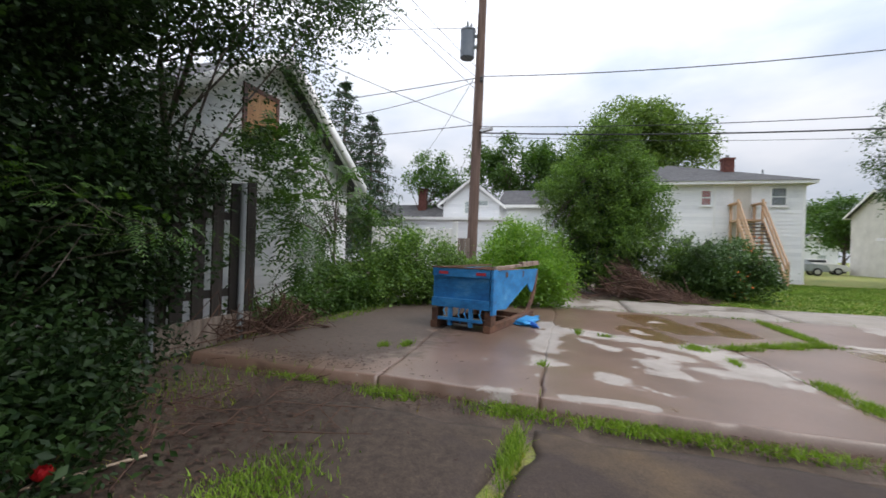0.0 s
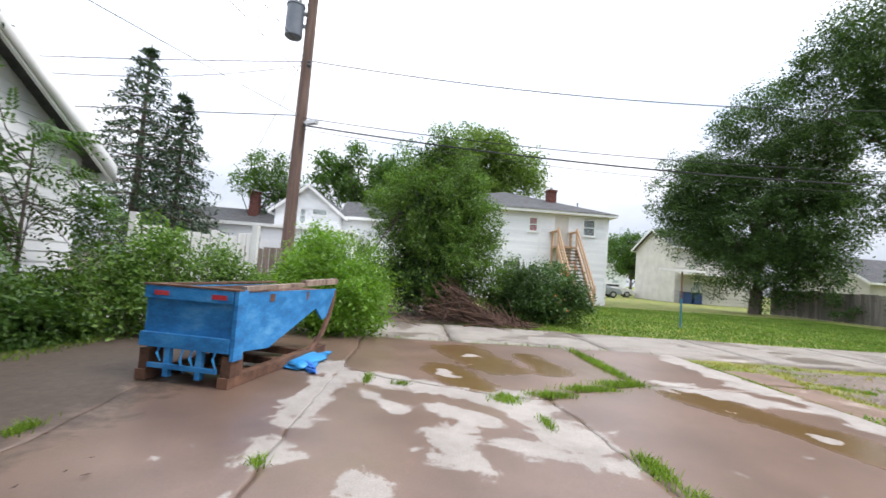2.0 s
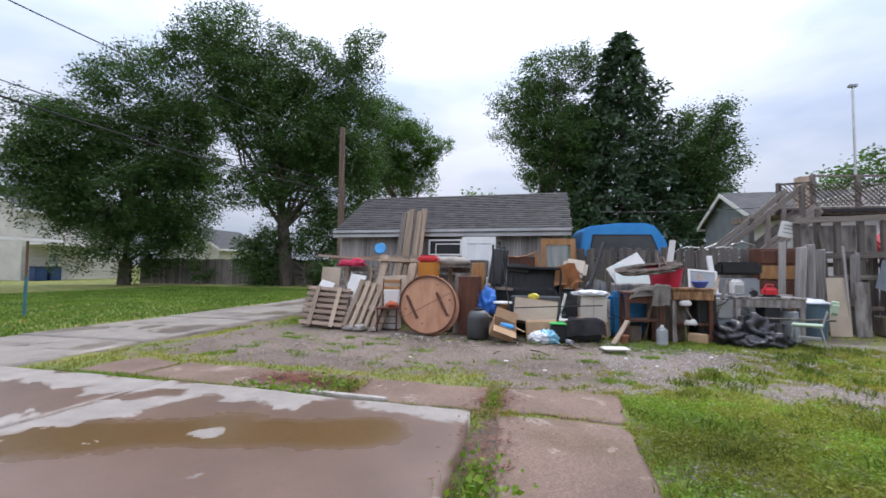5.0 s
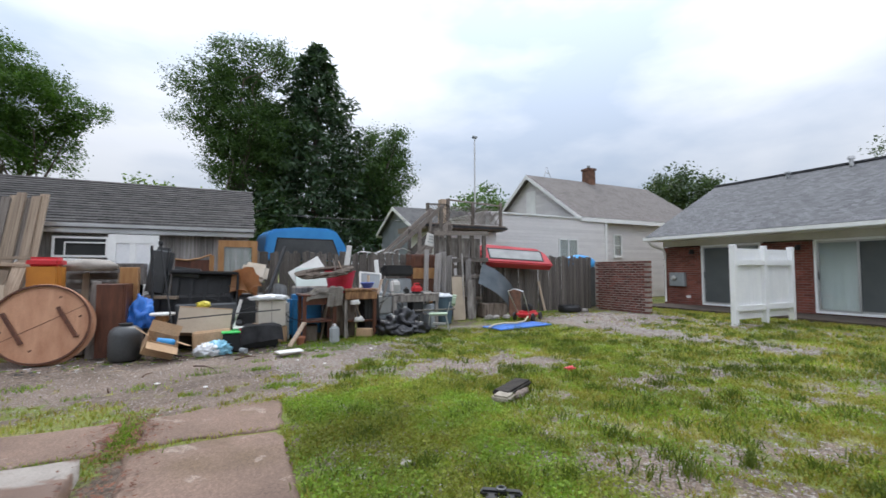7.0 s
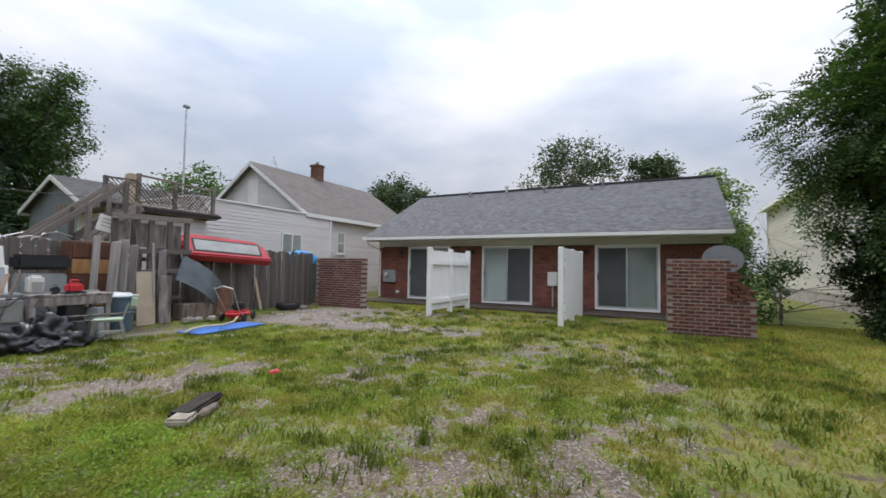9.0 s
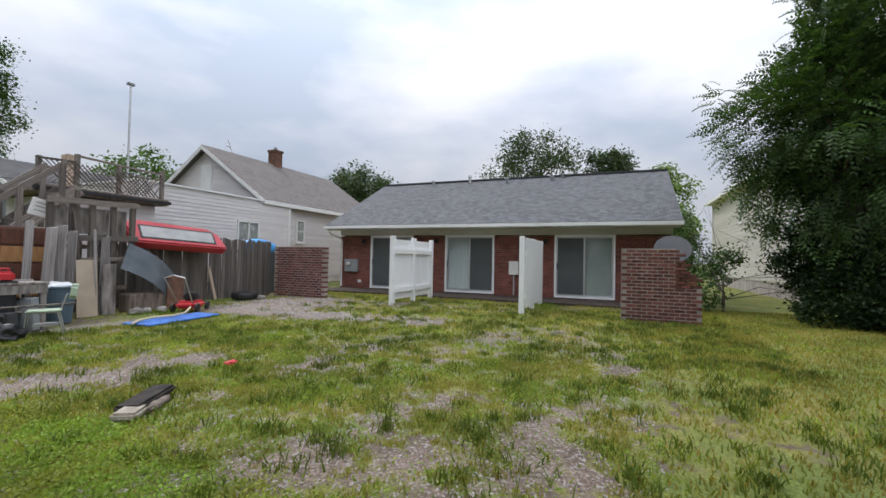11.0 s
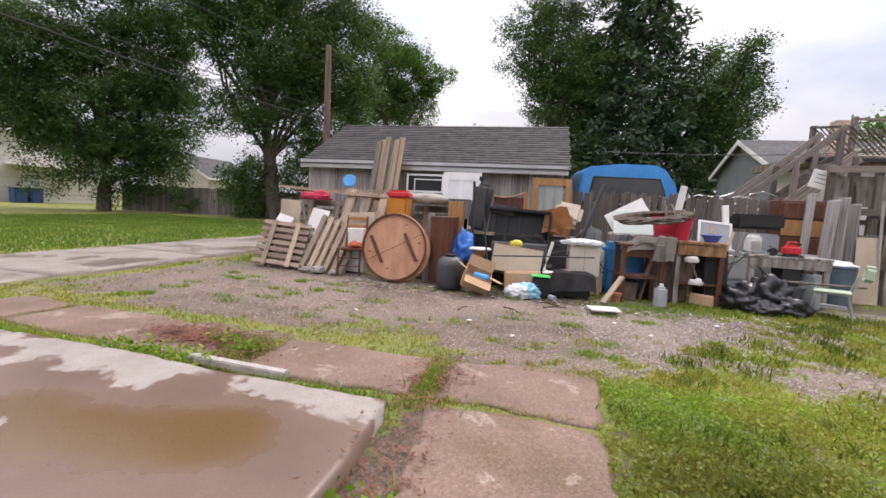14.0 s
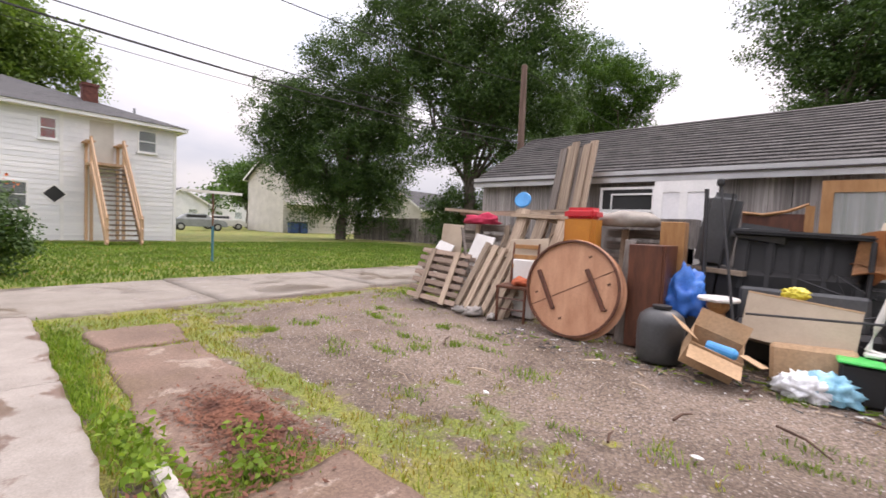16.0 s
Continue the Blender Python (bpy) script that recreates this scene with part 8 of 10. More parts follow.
def skip_side(y):
    bm = bmesh.new()
    prof = [(0.0, 0.30), (0.55, 0.26), (1.55, 0.58), (1.75, 0.42), (1.86, 0.44), (2.12, 0.80), (0.0, 0.82)]
    a = [bm.verts.new((x, y - 0.012, z)) for x, z in prof]
    b = [bm.verts.new((x, y + 0.012, z)) for x, z in prof]
    bm.faces.new(a)
    bm.faces.new(b[::-1])
    for k in range(len(prof)):
        bm.faces.new((a[k], b[k], b[(k + 1) % 7], a[(k + 1) % 7]))
    bmesh.ops.recalc_face_normals(bm, faces=bm.faces[:])
    return bm


part("side_panel", skip_side(0.0), M_BLUEPAINT, skip)
part("side_panel", skip_side(W_), M_BLUEPAINT, skip)
part("front_panel", boxes((-0.012, 0.012, 0.014, W_ - 0.014, 0.30, 0.80)), M_BLUEPAINT, skip)
part("front_rib", boxes((-0.06, -0.013, 0.0, W_, 0.30, 0.42)), M_BLUEPAINT, skip)
part("top_channel", boxes((-0.05, -0.013, 0.0, W_, 0.72, 0.83)), M_BLUEPAINT, skip)
part("corner_post", boxes((-0.05, 0.08, -0.05, -0.013, 0.24, 0.84)), M_BLUEPAINT, skip)
bm = bmesh.new()
vs = [bm.verts.new(p) for p in ((0.02, 0.02, 0.30), (0.02, W_ - 0.02, 0.30), (1.55, W_ - 0.02, 0.60), (1.55, 0.02, 0.60), (2.1, W_ - 0.02, 0.78), (2.1, 0.02, 0.78))]
bm.faces.new((vs[0], vs[1], vs[2], vs[3]))
bm.faces.new((vs[3], vs[2], vs[4], vs[5]))
part("floor_sheet", bm, M_RUST, skip)
part("wooden_rim", boxes((0.1, 1.2, -0.03, 0.03, 0.83, 0.87), (1.2, 2.12, -0.035, 0.025, 0.83, 0.90)), M_TANWOOD, skip, "splintered timber rim", m=pose(0, 0, 0, 0, -1, 0))
part("rim_angle", boxes((-0.055, 0.03, -0.05, W_ + 0.02, 0.832, 0.848), (0.03, 2.1, W_ - 0.02, W_ + 0.03, 0.822, 0.842)), M_RUST, skip, "rusty steel rim")
part("inner_lining", boxes((0.1, 2.05, W_ - 0.035, W_ - 0.015, 0.62, 0.80)), M_RUST, skip)
rs = np.random.default_rng(77)
for y, x in ((-0.0145, 0.5), (-0.0145, 1.27)):
    part("rust_scab", boxes((x, x + rs.uniform(0.03, 0.10), y - 0.001, y, 0.66 + rs.uniform(0, 0.10), 0.79)), M_RUST, skip, "rust showing through the paint")
for y in (-0.02, W_ - 0.08):
    part("skid", boxes((-0.05, 1.9, y, y + 0.1, 0.0, 0.09)), M_RUST, skip)
    part("front_leg", boxes((-0.03, 0.14, y, y + 0.09, 0.09, 0.27)), M_RUST, skip, "rusty rocker leg")
    bm = bmesh.new()
    arc = [(2.10, y + 0.03, 0.78), (2.06, y + 0.03, 0.60), (1.97, y + 0.03, 0.42), (1.84, y + 0.03, 0.26), (1.66, y + 0.03, 0.13), (1.45, y + 0.03, 0.06)]
    chain(bm, arc, [0.035] * 6, 6)
    part("rocker_arm", bm, M_RUST, skip, "curved rusty rocker arm")
for k, x in enumerate((0.25, 0.8, 1.35)):
    part("cross_member", boxes((x, x + 0.08, 0.08, W_ - 0.08, 0.03, 0.10)), M_RUST, skip)
for y in (0.25, 0.56):
    part("latch_bar", boxes((-0.05, 0.0, y, y + 0.05, 0.05, 0.31)), M_BLUEPAINT, skip)
part("latch_rail", boxes((-0.06, -0.03, 0.1, W_ - 0.1, 0.12, 0.16)), M_BLUEPAINT, skip)
for (x, y0) in ((-0.016, 0.62), (-0.016, 0.06)):
    part("reflector", boxes((x - 0.04, x - 0.036, y0, y0 + 0.14, 0.75, 0.79)), M_REDPAINT, skip, "faded red reflector")
tp_ = thing("blue_tarp", "crumpled blue tarp under the skip", "tarp", pose(-2.35, -1.38, 0.105))
part("sheet", lump(0.42, 0.20, 0.035, 0.5, 2.2, 3, 1.0), M_BLUELIGHT, tp_)
part("torn_strip", lump(0.24, 0.05, 0.03, 0.5, 3.0, 8, 1.0), M_BLUETARP, tp_, m=pose(0.30, 0.12, 0, 0, 0, 24))
part("torn_strip", lump(0.20, 0.04, 0.02, 0.5, 3.0, 9, 1.0), M_BLUELIGHT, tp_, m=pose(-0.36, 0.10, 0, 0, 0, -18))
for y in (0.12, 0.34, 0.43, 0.66):
    bm = bmesh.new()
    L = rs.uniform(0.12, 0.24)
    chain(bm, [(-0.045, y, 0.31), (-0.055, y + 0.015, 0.31 - L * 0.5), (-0.04, y - 0.01, 0.31 - L)], [0.016, 0.011, 0.006], 5)
    part("rag_strip", bm, M_BLUELIGHT, skip, "torn strip of blue tarp")

# ---------------------------------------------------------------- scrap pile along the shed
ME_PAL = [plank_mesh("slat", M_PALLET, 0.03) for _ in range(3)]
ME_PALG = [plank_mesh("slat", M_GREYWOOD, 0.03) for _ in range(3)]
ME_PALB = [plank_mesh("slat", M_TANWOOD, 0.03) for _ in range(3)]


def pallet(m, w, h, cross, label, meshes, gap, runs):
    """A pallet in its own upright plane: x across, z up, boards proud of three runners."""
    p = thing("pallet", label, "pallet", m, "pallets on the scrap pile")
    n = max(2, int((h if cross else w) / gap))
    for k in range(n):
        t = (k + 0.5) / n
        if cross:
            plank_between(meshes[k % 3], "slat", p, (0, -0.012, h * t), (w, -0.012, h * t), 0.022, gap * 0.66, 0)
        else:
            plank_between(meshes[k % 3], "slat", p, (w * t, -0.012, 0), (w * t, -0.012, h), gap * 0.68, 0.022)
    for k in range(runs):
        t = (k + 0.5) / runs if cross else 0.06 + 0.88 * k / (runs - 1)
        if cross:
            plank_between(meshes[1], "runner", p, (w * t, 0.055, 0), (w * t, 0.055, h), 0.045, 0.10)
            plank_between(ME_PAL[2], "facing_board", p, (w * t, -0.036, 0), (w * t, -0.036, h * 0.98), 0.09, 0.02)
        else:
            plank_between(meshes[1], "runner", p, (0, 0.055, h * t), (w, 0.055, h * t), 0.10, 0.06, math.pi / 2)
    for k in range(n):
        t = (k + 0.5) / n
        if cross:
            plank_between(meshes[2], "back_slat", p, (0, 0.12, h * t), (w, 0.12, h * t), 0.022, gap * 0.6)
        else:
            plank_between(meshes[2], "back_slat", p, (w * t, 0.12, 0), (w * t, 0.12, h), gap * 0.6, 0.022)
    return p


pallet(pose(-3.36, 8.58, 0.06, -24, 3, 1), 0.98, 0.88, True, "brown pallet leaning back on edge", ME_PALB, 0.112, 2)
pallet(pose(-2.42, 8.62, 0.08, -24, 14, 2), 0.86, 1.05, False, "pale wooden pallet leaning on the pile", ME_PAL, 0.125, 3)
pallet(pose(-2.02, 9.0, 0.5, -20, 8, 3), 0.95, 1.12, False, "tan pallet standing behind another pallet", ME_PAL, 0.24, 2)
pallet(pose(-3.1, 9.6, 0.0, -6, 0, 1), 1.15, 1.3, True, "grey pallet standing at the back of the pile", ME_PALG, 0.16, 2)
pallet(pose(-0.6, 9.55, 0.0, -6, 0, -1), 0.95, 1.3, True, "grey pallet standing behind the round table", ME_PALG, 0.16, 2)


def panel(name, label, cat, m, w, h, t, material, r=0.006, group=""):
    p = thing(name, label, cat, m, group)
    part("board", softbox(0, w, 0, t, 0, h, r, 1), material, p)
    return p


panel("cardboard_sheet", "beige board leaning on the pallets", "board", pose(-3.2, 9.05, 0.06, -6, 2, 0), 0.44, 1.2, 0.02, M_TAN)
panel("foam_sheet", "white foam offcut on the pallet", "foam sheet", pose(-3.12, 8.95, 0.85, -30, 14, 0), 0.32, 0.16, 0.03, M_WHITE)
panel("white_sheet", "white sheet between the pallets", "board", pose(-2.62, 8.85, 0.25, -22, 9, 0), 0.36, 0.95, 0.02, M_WHITE)
panel("hardboard_sheet", "tan hardboard sheet behind the chair", "board", pose(-1.72, 8.95, 0.35, -10, -4, 0), 0.6, 0.72, 0.015, M_TAN)
for k, (a, b) in enumerate((((-3.55, 9.7, 1.52), (-1.5, 9.9, 1.40)), ((-3.3, 9.85, 1.45), (-1.1, 9.8, 1.52)), ((-1.9, 9.3, 1.42), (0.1, 9.6, 1.36)), ((0.2, 9.5, 0.86), (1.0, 9.2, 0.84)))):
    s = thing("loose_board", "old board lying across the scrap pile", "board", group="loose boards")
    plank_between(ME_PAL[k % 3], "plank", s, a, b, 0.10, 0.05)
for k in range(6):
    s = thing("upright_board", "weathered long board leaning on the shed roof", "board", group="boards leaning on the shed")
    plank_between(ME_PAL[k % 3] if k % 3 else ME_PALG[k % 3], "plank", s, (-1.86 + 0.10 * k, 9.95 + 0.03 * (k % 2), 0.0), (-1.72 + 0.10 * k, 10.55 + 0.03 * (k % 2), 2.60 + 0.05 * (k % 3)), 0.13, 0.035)
lid = thing("plastic_disc", "light blue round plastic lid on the pile", "lid", pose(-2.1, 9.9, 1.56, 70, 0, 15))
part("disc", turned([(0.13, 0), (0.14, 0.015), (0.125, 0.035), (0.05, 0.03), (0.0, 0.03)], 24, Matrix.Translation((0, 0.14, 0))), M_BLUELIGHT, lid)
cl_ = thing("crimson_cloth", "crimson cloth heaped on the pallets", "cloth", pose(-2.6, 9.5, 1.27))
part("cloth", lump(0.32, 0.2, 0.1, 0.5, 2.4, 3, 2.0), M_PINKCLOTH, cl_)

# ladder-back chair
ch = thing("wooden_chair", "old brown ladder-back wooden chair with an orange rag on the seat", "chair", pose(-1.42, 8.72, 0, 0, 0, 8))
for x in (-0.19, 0.19):
    bm = bmesh.new()
    rod(bm, (x, -0.19, 0), (x, -0.19, 0.46), 0.018, 0.02, 8)
    part("front_leg", bm, M_REDBROWN, ch)
    bm = bmesh.new()
    chain(bm, [(x * 0.9, 0.18, 0), (x * 0.92, 0.19, 0.45), (x * 0.95, 0.28, 1.02)], [0.018, 0.02, 0.014], 8)
    part("back_leg", bm, M_REDBROWN, ch)
part("seat", softbox(-0.22, 0.22, -0.21, 0.2, 0.43, 0.465, 0.01), M_REDBROWN, ch)
for z in (0.16, 0.30):
    bm = bmesh.new()
    rod(bm, (-0.19, -0.19, z), (0.19, -0.19, z), 0.012, n=6)
    part("stretcher", bm, M_REDBROWN, ch)
for z, y in ((0.66, 0.22), (0.80, 0.245), (0.94, 0.27)):
    part("back_slat", softbox(-0.175, 0.175, y - 0.008, y + 0.008, z, z + 0.06, 0.005, 1), M_ORANGEWOOD, ch)
rag = thing("orange_rag", "orange-red rag on a chair seat", "rag", pose(-1.36, 8.72, 0.466))
part("rag_cloth", lump(0.13, 0.12, 0.07, 0.4, 2.6, 3, 6.0), surface("orange_rag", (0.40, 0.09, 0.04), (0.52, 0.15, 0.07), 4, 60, 0.95, 0.2), rag)

# round table standing on edge, underside to the front
tb = thing("round_table", "round wooden tabletop standing on edge, underside showing", "table", Matrix.Translation((-0.54, 8.44, 0.555)) @ Matrix.Rotation(radians(-7), 4, "X") @ Matrix.Rotation(radians(90), 4, "X") @ Matrix.Diagonal((0.94, 0.94, 1, 1)))
part("tabletop", turned([(0.0, -0.035), (0.585, -0.035), (0.60, -0.02), (0.60, 0.0), (0.585, 0.012), (0.0, 0.012)], 56), M_TABLEWOOD, tb)
bm = bmesh.new()
rim = [[bm.verts.new((r * math.cos(k * math.tau / 48), r * math.sin(k * math.tau / 48), z)) for r, z in ((0.565, 0.013), (0.59, 0.013), (0.59, 0.05), (0.565, 0.05))] for k in range(48)]
for k in range(48):
    for i in range(4):
        bm.faces.new((rim[k][i], rim[k][(i + 1) % 4], rim[(k + 1) % 48][(i + 1) % 4], rim[(k + 1) % 48][i]))
bmesh.ops.recalc_face_normals(bm, faces=bm.faces[:])
part("apron_ring", bm, M_REDBROWN, tb, "dark wooden rim")
for x in (-0.32, 0.30):
    part("cleat", softbox(-0.025, 0.025, -0.26, 0.26, 0.012, 0.05, 0.005, 1), M_REDBROWN, tb, m=pose(x, 0.02 if x > 0 else -0.05, 0, 0, 0, 28))
part("leaf_joint", boxes((-0.56, 0.56, -0.004, 0.004, 0.0125, 0.016)), M_REDBROWN, tb, m=pose(0, 0, 0, 0, 0, 28))
for k, (x, y) in enumerate(((-0.45, -0.1), (-0.1, -0.38), (0.45, 0.1), (0.2, 0.4), (0.44, -0.2))):
    part("screw_plate", boxes((-0.02, 0.02, -0.012, 0.012, 0.0125, 0.02)), M_RUST, tb, m=pose(x, y, 0, 0, 0, 28))
part("table_leaf", turned([(0.0, -0.075), (0.58, -0.075), (0.59, -0.045), (0.0, -0.045)], 48), M_TABLEWOOD, tb, m=pose(0.05, -0.03, 0))

M_FADE = surface("orange_to_red_paint", (0.42, 0.15, 0.02), (0.55, 0.22, 0.03), 2, 40, 0.45, 0.03)
od = thing("orange_drum", "tall orange container with a red painted top", "drum", pose(-0.68, 9.0, 0.75))
part("drum_body", softbox(-0.2, 0.2, -0.15, 0.15, 0.0, 0.66, 0.05, 3), M_FADE, od)
part("drum_top", softbox(-0.204, 0.204, -0.154, 0.154, 0.60, 0.76, 0.05, 3), M_RED, od, "red painted top")
bx_under = panel("grey_crate_stack", "stack of grey boards under the drum", "boards", pose(-0.95, 8.95, 0, 0, 0, 0), 0.75, 0.75, 0.35, M_OLDWOOD)
br_ = thing("brown_cabinet", "tall dark brown cabinet side standing upright", "cabinet", pose(0.0, 8.58, 0, 0, 0, -2))
part("front_panel", softbox(0.02, 0.36, 0.0, 0.03, 0, 1.10, 0.006, 1), M_REDBROWN, br_)
part("side_panel", softbox(0.362, 0.39, 0.0, 0.42, 0, 1.10, 0.005, 1), M_REDBROWN, br_)
part("top_panel", softbox(0.02, 0.36, 0.031, 0.42, 1.06, 1.10, 0.005, 1), M_REDBROWN, br_)
panel("light_wood_panel", "light brown cabinet side behind the dark one", "cabinet side", pose(0.22, 8.98, 0, 0, 0, 2), 0.24, 1.36, 0.25, M_ORANGEWOOD)
panel("upright_plank", "grey upright plank beside the table", "plank", pose(-0.1, 8.62, 0, -4, 2, 0), 0.11, 1.15, 0.03, M_OLDWOOD)
gb_ = thing("rolled_carpet", "pale grey folded carpet padding on the pile", "carpet", pose(-0.25, 9.4, 1.30))
part("fold", lump(0.36, 0.26, 0.13, 0.2, 2.0, 3, 8.0), M_CLOTH, gb_)

# window sash and panelled door leaning at the shed wall
ws = thing("old_window", "white wooden window sash against the shed wall", "window sash", pose(-1.18, 10.82, 1.56, -3, 0, 0))
for s in ((0, 0.84, 0, 0.04, 0.36, 0.40), (0, 0.84, 0, 0.04, 0, 0.04), (0, 0.04, 0, 0.04, 0.04, 0.36), (0.80, 0.84, 0, 0.04, 0.04, 0.36), (0.18, 0.8, -0.01, 0.03, 0.27, 0.295), (0.18, 0.2, -0.01, 0.03, 0.04, 0.27)):
    part("sash_bar", boxes(s), M_TRIM, ws)
part("pane", boxes((0.04, 0.80, 0.015, 0.02, 0.04, 0.36)), M_DARK, ws)
panel("white_beam", "white painted timber lying in front of the sash", "timber", pose(-1.5, 10.3, 1.45, 0, 2, 0), 1.3, 0.10, 0.08, M_TRIM)
panel("support_stack", "grey board stack under the white timber", "boards", pose(-1.45, 10.2, 0, 0, 0, 0), 1.8, 1.44, 0.5, M_OLDWOOD)
wd = thing("panelled_door", "white panelled door leaning by the shed", "door", pose(-0.28, 10.45, 0.0, -3, 0, 0))
part("door_stile", boxes((0, 0.12, 0, 0.04, 0, 2.0)), M_TRIM, wd)
part("door_stile", boxes((0.66, 0.80, 0, 0.04, 0, 2.0)), M_TRIM, wd)
for z0, z1 in ((1.84, 2.0), (1.0, 1.16), (0.0, 0.2)):
    part("door_rail", boxes((0.12, 0.66, 0, 0.04, z0, z1)), M_TRIM, wd)
part("door_mullion", boxes((0.34, 0.44, 0, 0.04, 1.16, 1.84)), M_TRIM, wd)
for a, b in ((0.12, 0.34), (0.44, 0.66)):
    part("door_panel", boxes((a, b, 0.015, 0.03, 1.16, 1.84)), M_WHITE_SIDING, wd)
part("lower_panel", boxes((0.12, 0.66, 0.015, 0.03, 0.2, 1.0)), M_TRIM, wd)
panel("white_shelf_board", "white cabinet side behind the car seat", "cabinet side", pose(0.2, 10.2, 0, 0, 0, 0), 0.42, 1.05, 0.2, M_WHITE)

# blue tarp, black tank, open carton
bt = thing("tarp_bundle", "blue plastic tarp stuffed upright in the pile", "tarp", pose(0.53, 8.82, 0.38))
part("tarp_fold", lump(0.2, 0.17, 0.3, 0.45, 2.6, 4, 3.0), M_BLUETARP, bt)
panel("black_crate", "black crate under the tarp", "crate", pose(0.36, 8.7, 0, 0, 0, 0), 0.4, 0.4, 0.35, M_BLACKPLASTIC)
jg = thing("black_tank", "dark grey rounded plastic tank", "tank", pose(0.46, 8.25, 0))
part("tank_body", turned([(0.17, 0), (0.205, 0.03), (0.21, 0.2), (0.21, 0.36), (0.19, 0.44), (0.13, 0.49), (0.08, 0.5)], 28), M_GREYPLASTIC, jg, smooth=True)
part("tank_collar", turned([(0.075, 0.5), (0.085, 0.51), (0.085, 0.535), (0.06, 0.535)], 20), M_BLACKPLASTIC, jg)
cb = thing("cardboard_box", "open cardboard carton lying on its side with a blue can", "cardboard box", pose(0.84, 8.08, 0.055, 0, 20, 14))
for s in ((-0.2, 0.2, -0.14, -0.134, 0, 0.24), (-0.2, 0.2, 0.134, 0.14, 0, 0.24), (-0.2, -0.194, -0.134, 0.134, 0, 0.24), (0.194, 0.2, -0.134, 0.134, 0, 0.24), (-0.194, 0.194, -0.134, 0.134, 0, 0.006)):
    part("carton_wall", boxes(s), M_CARD, cb, m=pose(0, 0, 0.06, 24, 0, 0))
for s, mm in (((-0.2, 0.2, -0.003, 0.003, 0, 0.16), pose(0, -0.235, 0.20, 120, 0, 0)), ((-0.2, 0.2, -0.003, 0.003, 0, 0.16), pose(0, 0.03, 0.335, -5, 0, 0)), ((-0.003, 0.003, -0.13, 0.13, 0, 0.17), pose(-0.2, -0.08, 0.27, 24, -70, 0)), ((-0.003, 0.003, -0.13, 0.13, 0, 0.17), pose(0.2, -0.08, 0.27, 24, 95, 0))):
    part("carton_flap", boxes(s), M_CARD, cb, m=mm)
part("blue_can", turned([(0.045, 0), (0.05, 0.02), (0.05, 0.2), (0.03, 0.23)], 14), M_BLUELIGHT, cb, "blue spray can inside", m=pose(-0.06, -0.08, 0.22, 20, 80, 0))
sp = thing("turned_table_leg", "dark turned wooden pedestal with a pale top", "pedestal", pose(0.86, 8.62, 0.0))
part("pedestal", turned([(0.09, 0), (0.1, 0.3), (0.05, 0.36), (0.09, 0.42), (0.06, 0.48), (0.10, 0.54), (0.10, 0.6)], 16), M_ORANGEWOOD, sp)
part("top_plate", turned([(0.17, 0.6), (0.18, 0.62), (0.17, 0.635), (0, 0.635)], 20), M_WHITE, sp)

# tan drawer box tipped on the heap
dw = thing("drawer_box", "tan particle-board drawer box tipped on the heap", "drawer", pose(1.06, 8.42, 0.34, -14, 6, 2))
for s in ((0, 0.76, 0, 0.02, 0, 0.40), (0, 0.76, 0.42, 0.44, 0, 0.40), (0, 0.02, 0.02, 0.42, 0, 0.40), (0.74, 0.76, 0.02, 0.42, 0, 0.40), (0.02, 0.74, 0.02, 0.42, 0, 0.02)):
    part("drawer_side", boxes(s), M_TAN, dw)
part("edge_strip", boxes((0, 0.76, -0.004, 0.024, 0.402, 0.415)), M_CARD, dw)
panel("crushed_box", "crushed brown box under the drawer", "box", pose(1.3, 8.35, 0, 0, -3, 0), 0.55, 0.33, 0.4, M_CARD, 0.03)
bb_ = thing("plastic_sack", "white and light blue plastic sack on the gravel", "sack", pose(1.56, 8.1, 0))
part("sack_white", lump(0.17, 0.13, 0.12, 0.5, 4.5, 4, 5.0), M_WHITEBAG, bb_, m=pose(-0.04, -0.02, 0))
part("sack_blue", lump(0.19, 0.13, 0.13, 0.5, 4.5, 4, 7.0), surface("pale_blue_film", (0.20, 0.50, 0.66), (0.34, 0.62, 0.74), 5, 40, 0.35, 0.1), bb_, m=pose(0.09, 0.05, 0))
yl = thing("yellow_bag", "yellow and white wrappers in the drawer box", "wrapper", pose(1.42, 8.62, 0.70))
part("wrapper", lump(0.09, 0.07, 0.06, 0.5, 4.0, 4, 9.0), surface("yellow_film", (0.6, 0.5, 0.03), (0.75, 0.65, 0.08), 5, 40, 0.4, 0.1), yl)

# car seat and truck bed liner
st = thing("car_seat", "black car seat lying on its back", "car seat", pose(0.62, 9.55, 0.86, 0, 0, 0))
part("seat_back", softbox(-0.16, 0.18, -0.12, 0.12, 0, 0.86, 0.07, 3), M_GREYPLASTIC, st, m=pose(0, 0, 0, 0, 8, 0))
part("seat_cushion", softbox(0.16, 0.72, -0.2, 0.2, 0.22, 0.46, 0.08, 3), M_GREYPLASTIC, st, m=pose(0, 0, 0.1, 0, 8, 0))
part("recline_bar", boxes((0.12, 0.14, -0.25, -0.23, -0.5, 0.85)), M_BLACKPLASTIC, st, m=pose(0, 0, 0, 0, 6, 0))
panel("heap_core", "dark mixed scrap under the car seat", "scrap", pose(0.42, 9.3, 0, 0, 0, 0), 1.5, 0.88, 0.6, M_BLACKPLASTIC, 0.05)
ln = thing("bed_liner", "black ribbed plastic truck bed liner tipped on edge", "bed liner", pose(0.86, 9.22, 0.62, -10, 2, 0))
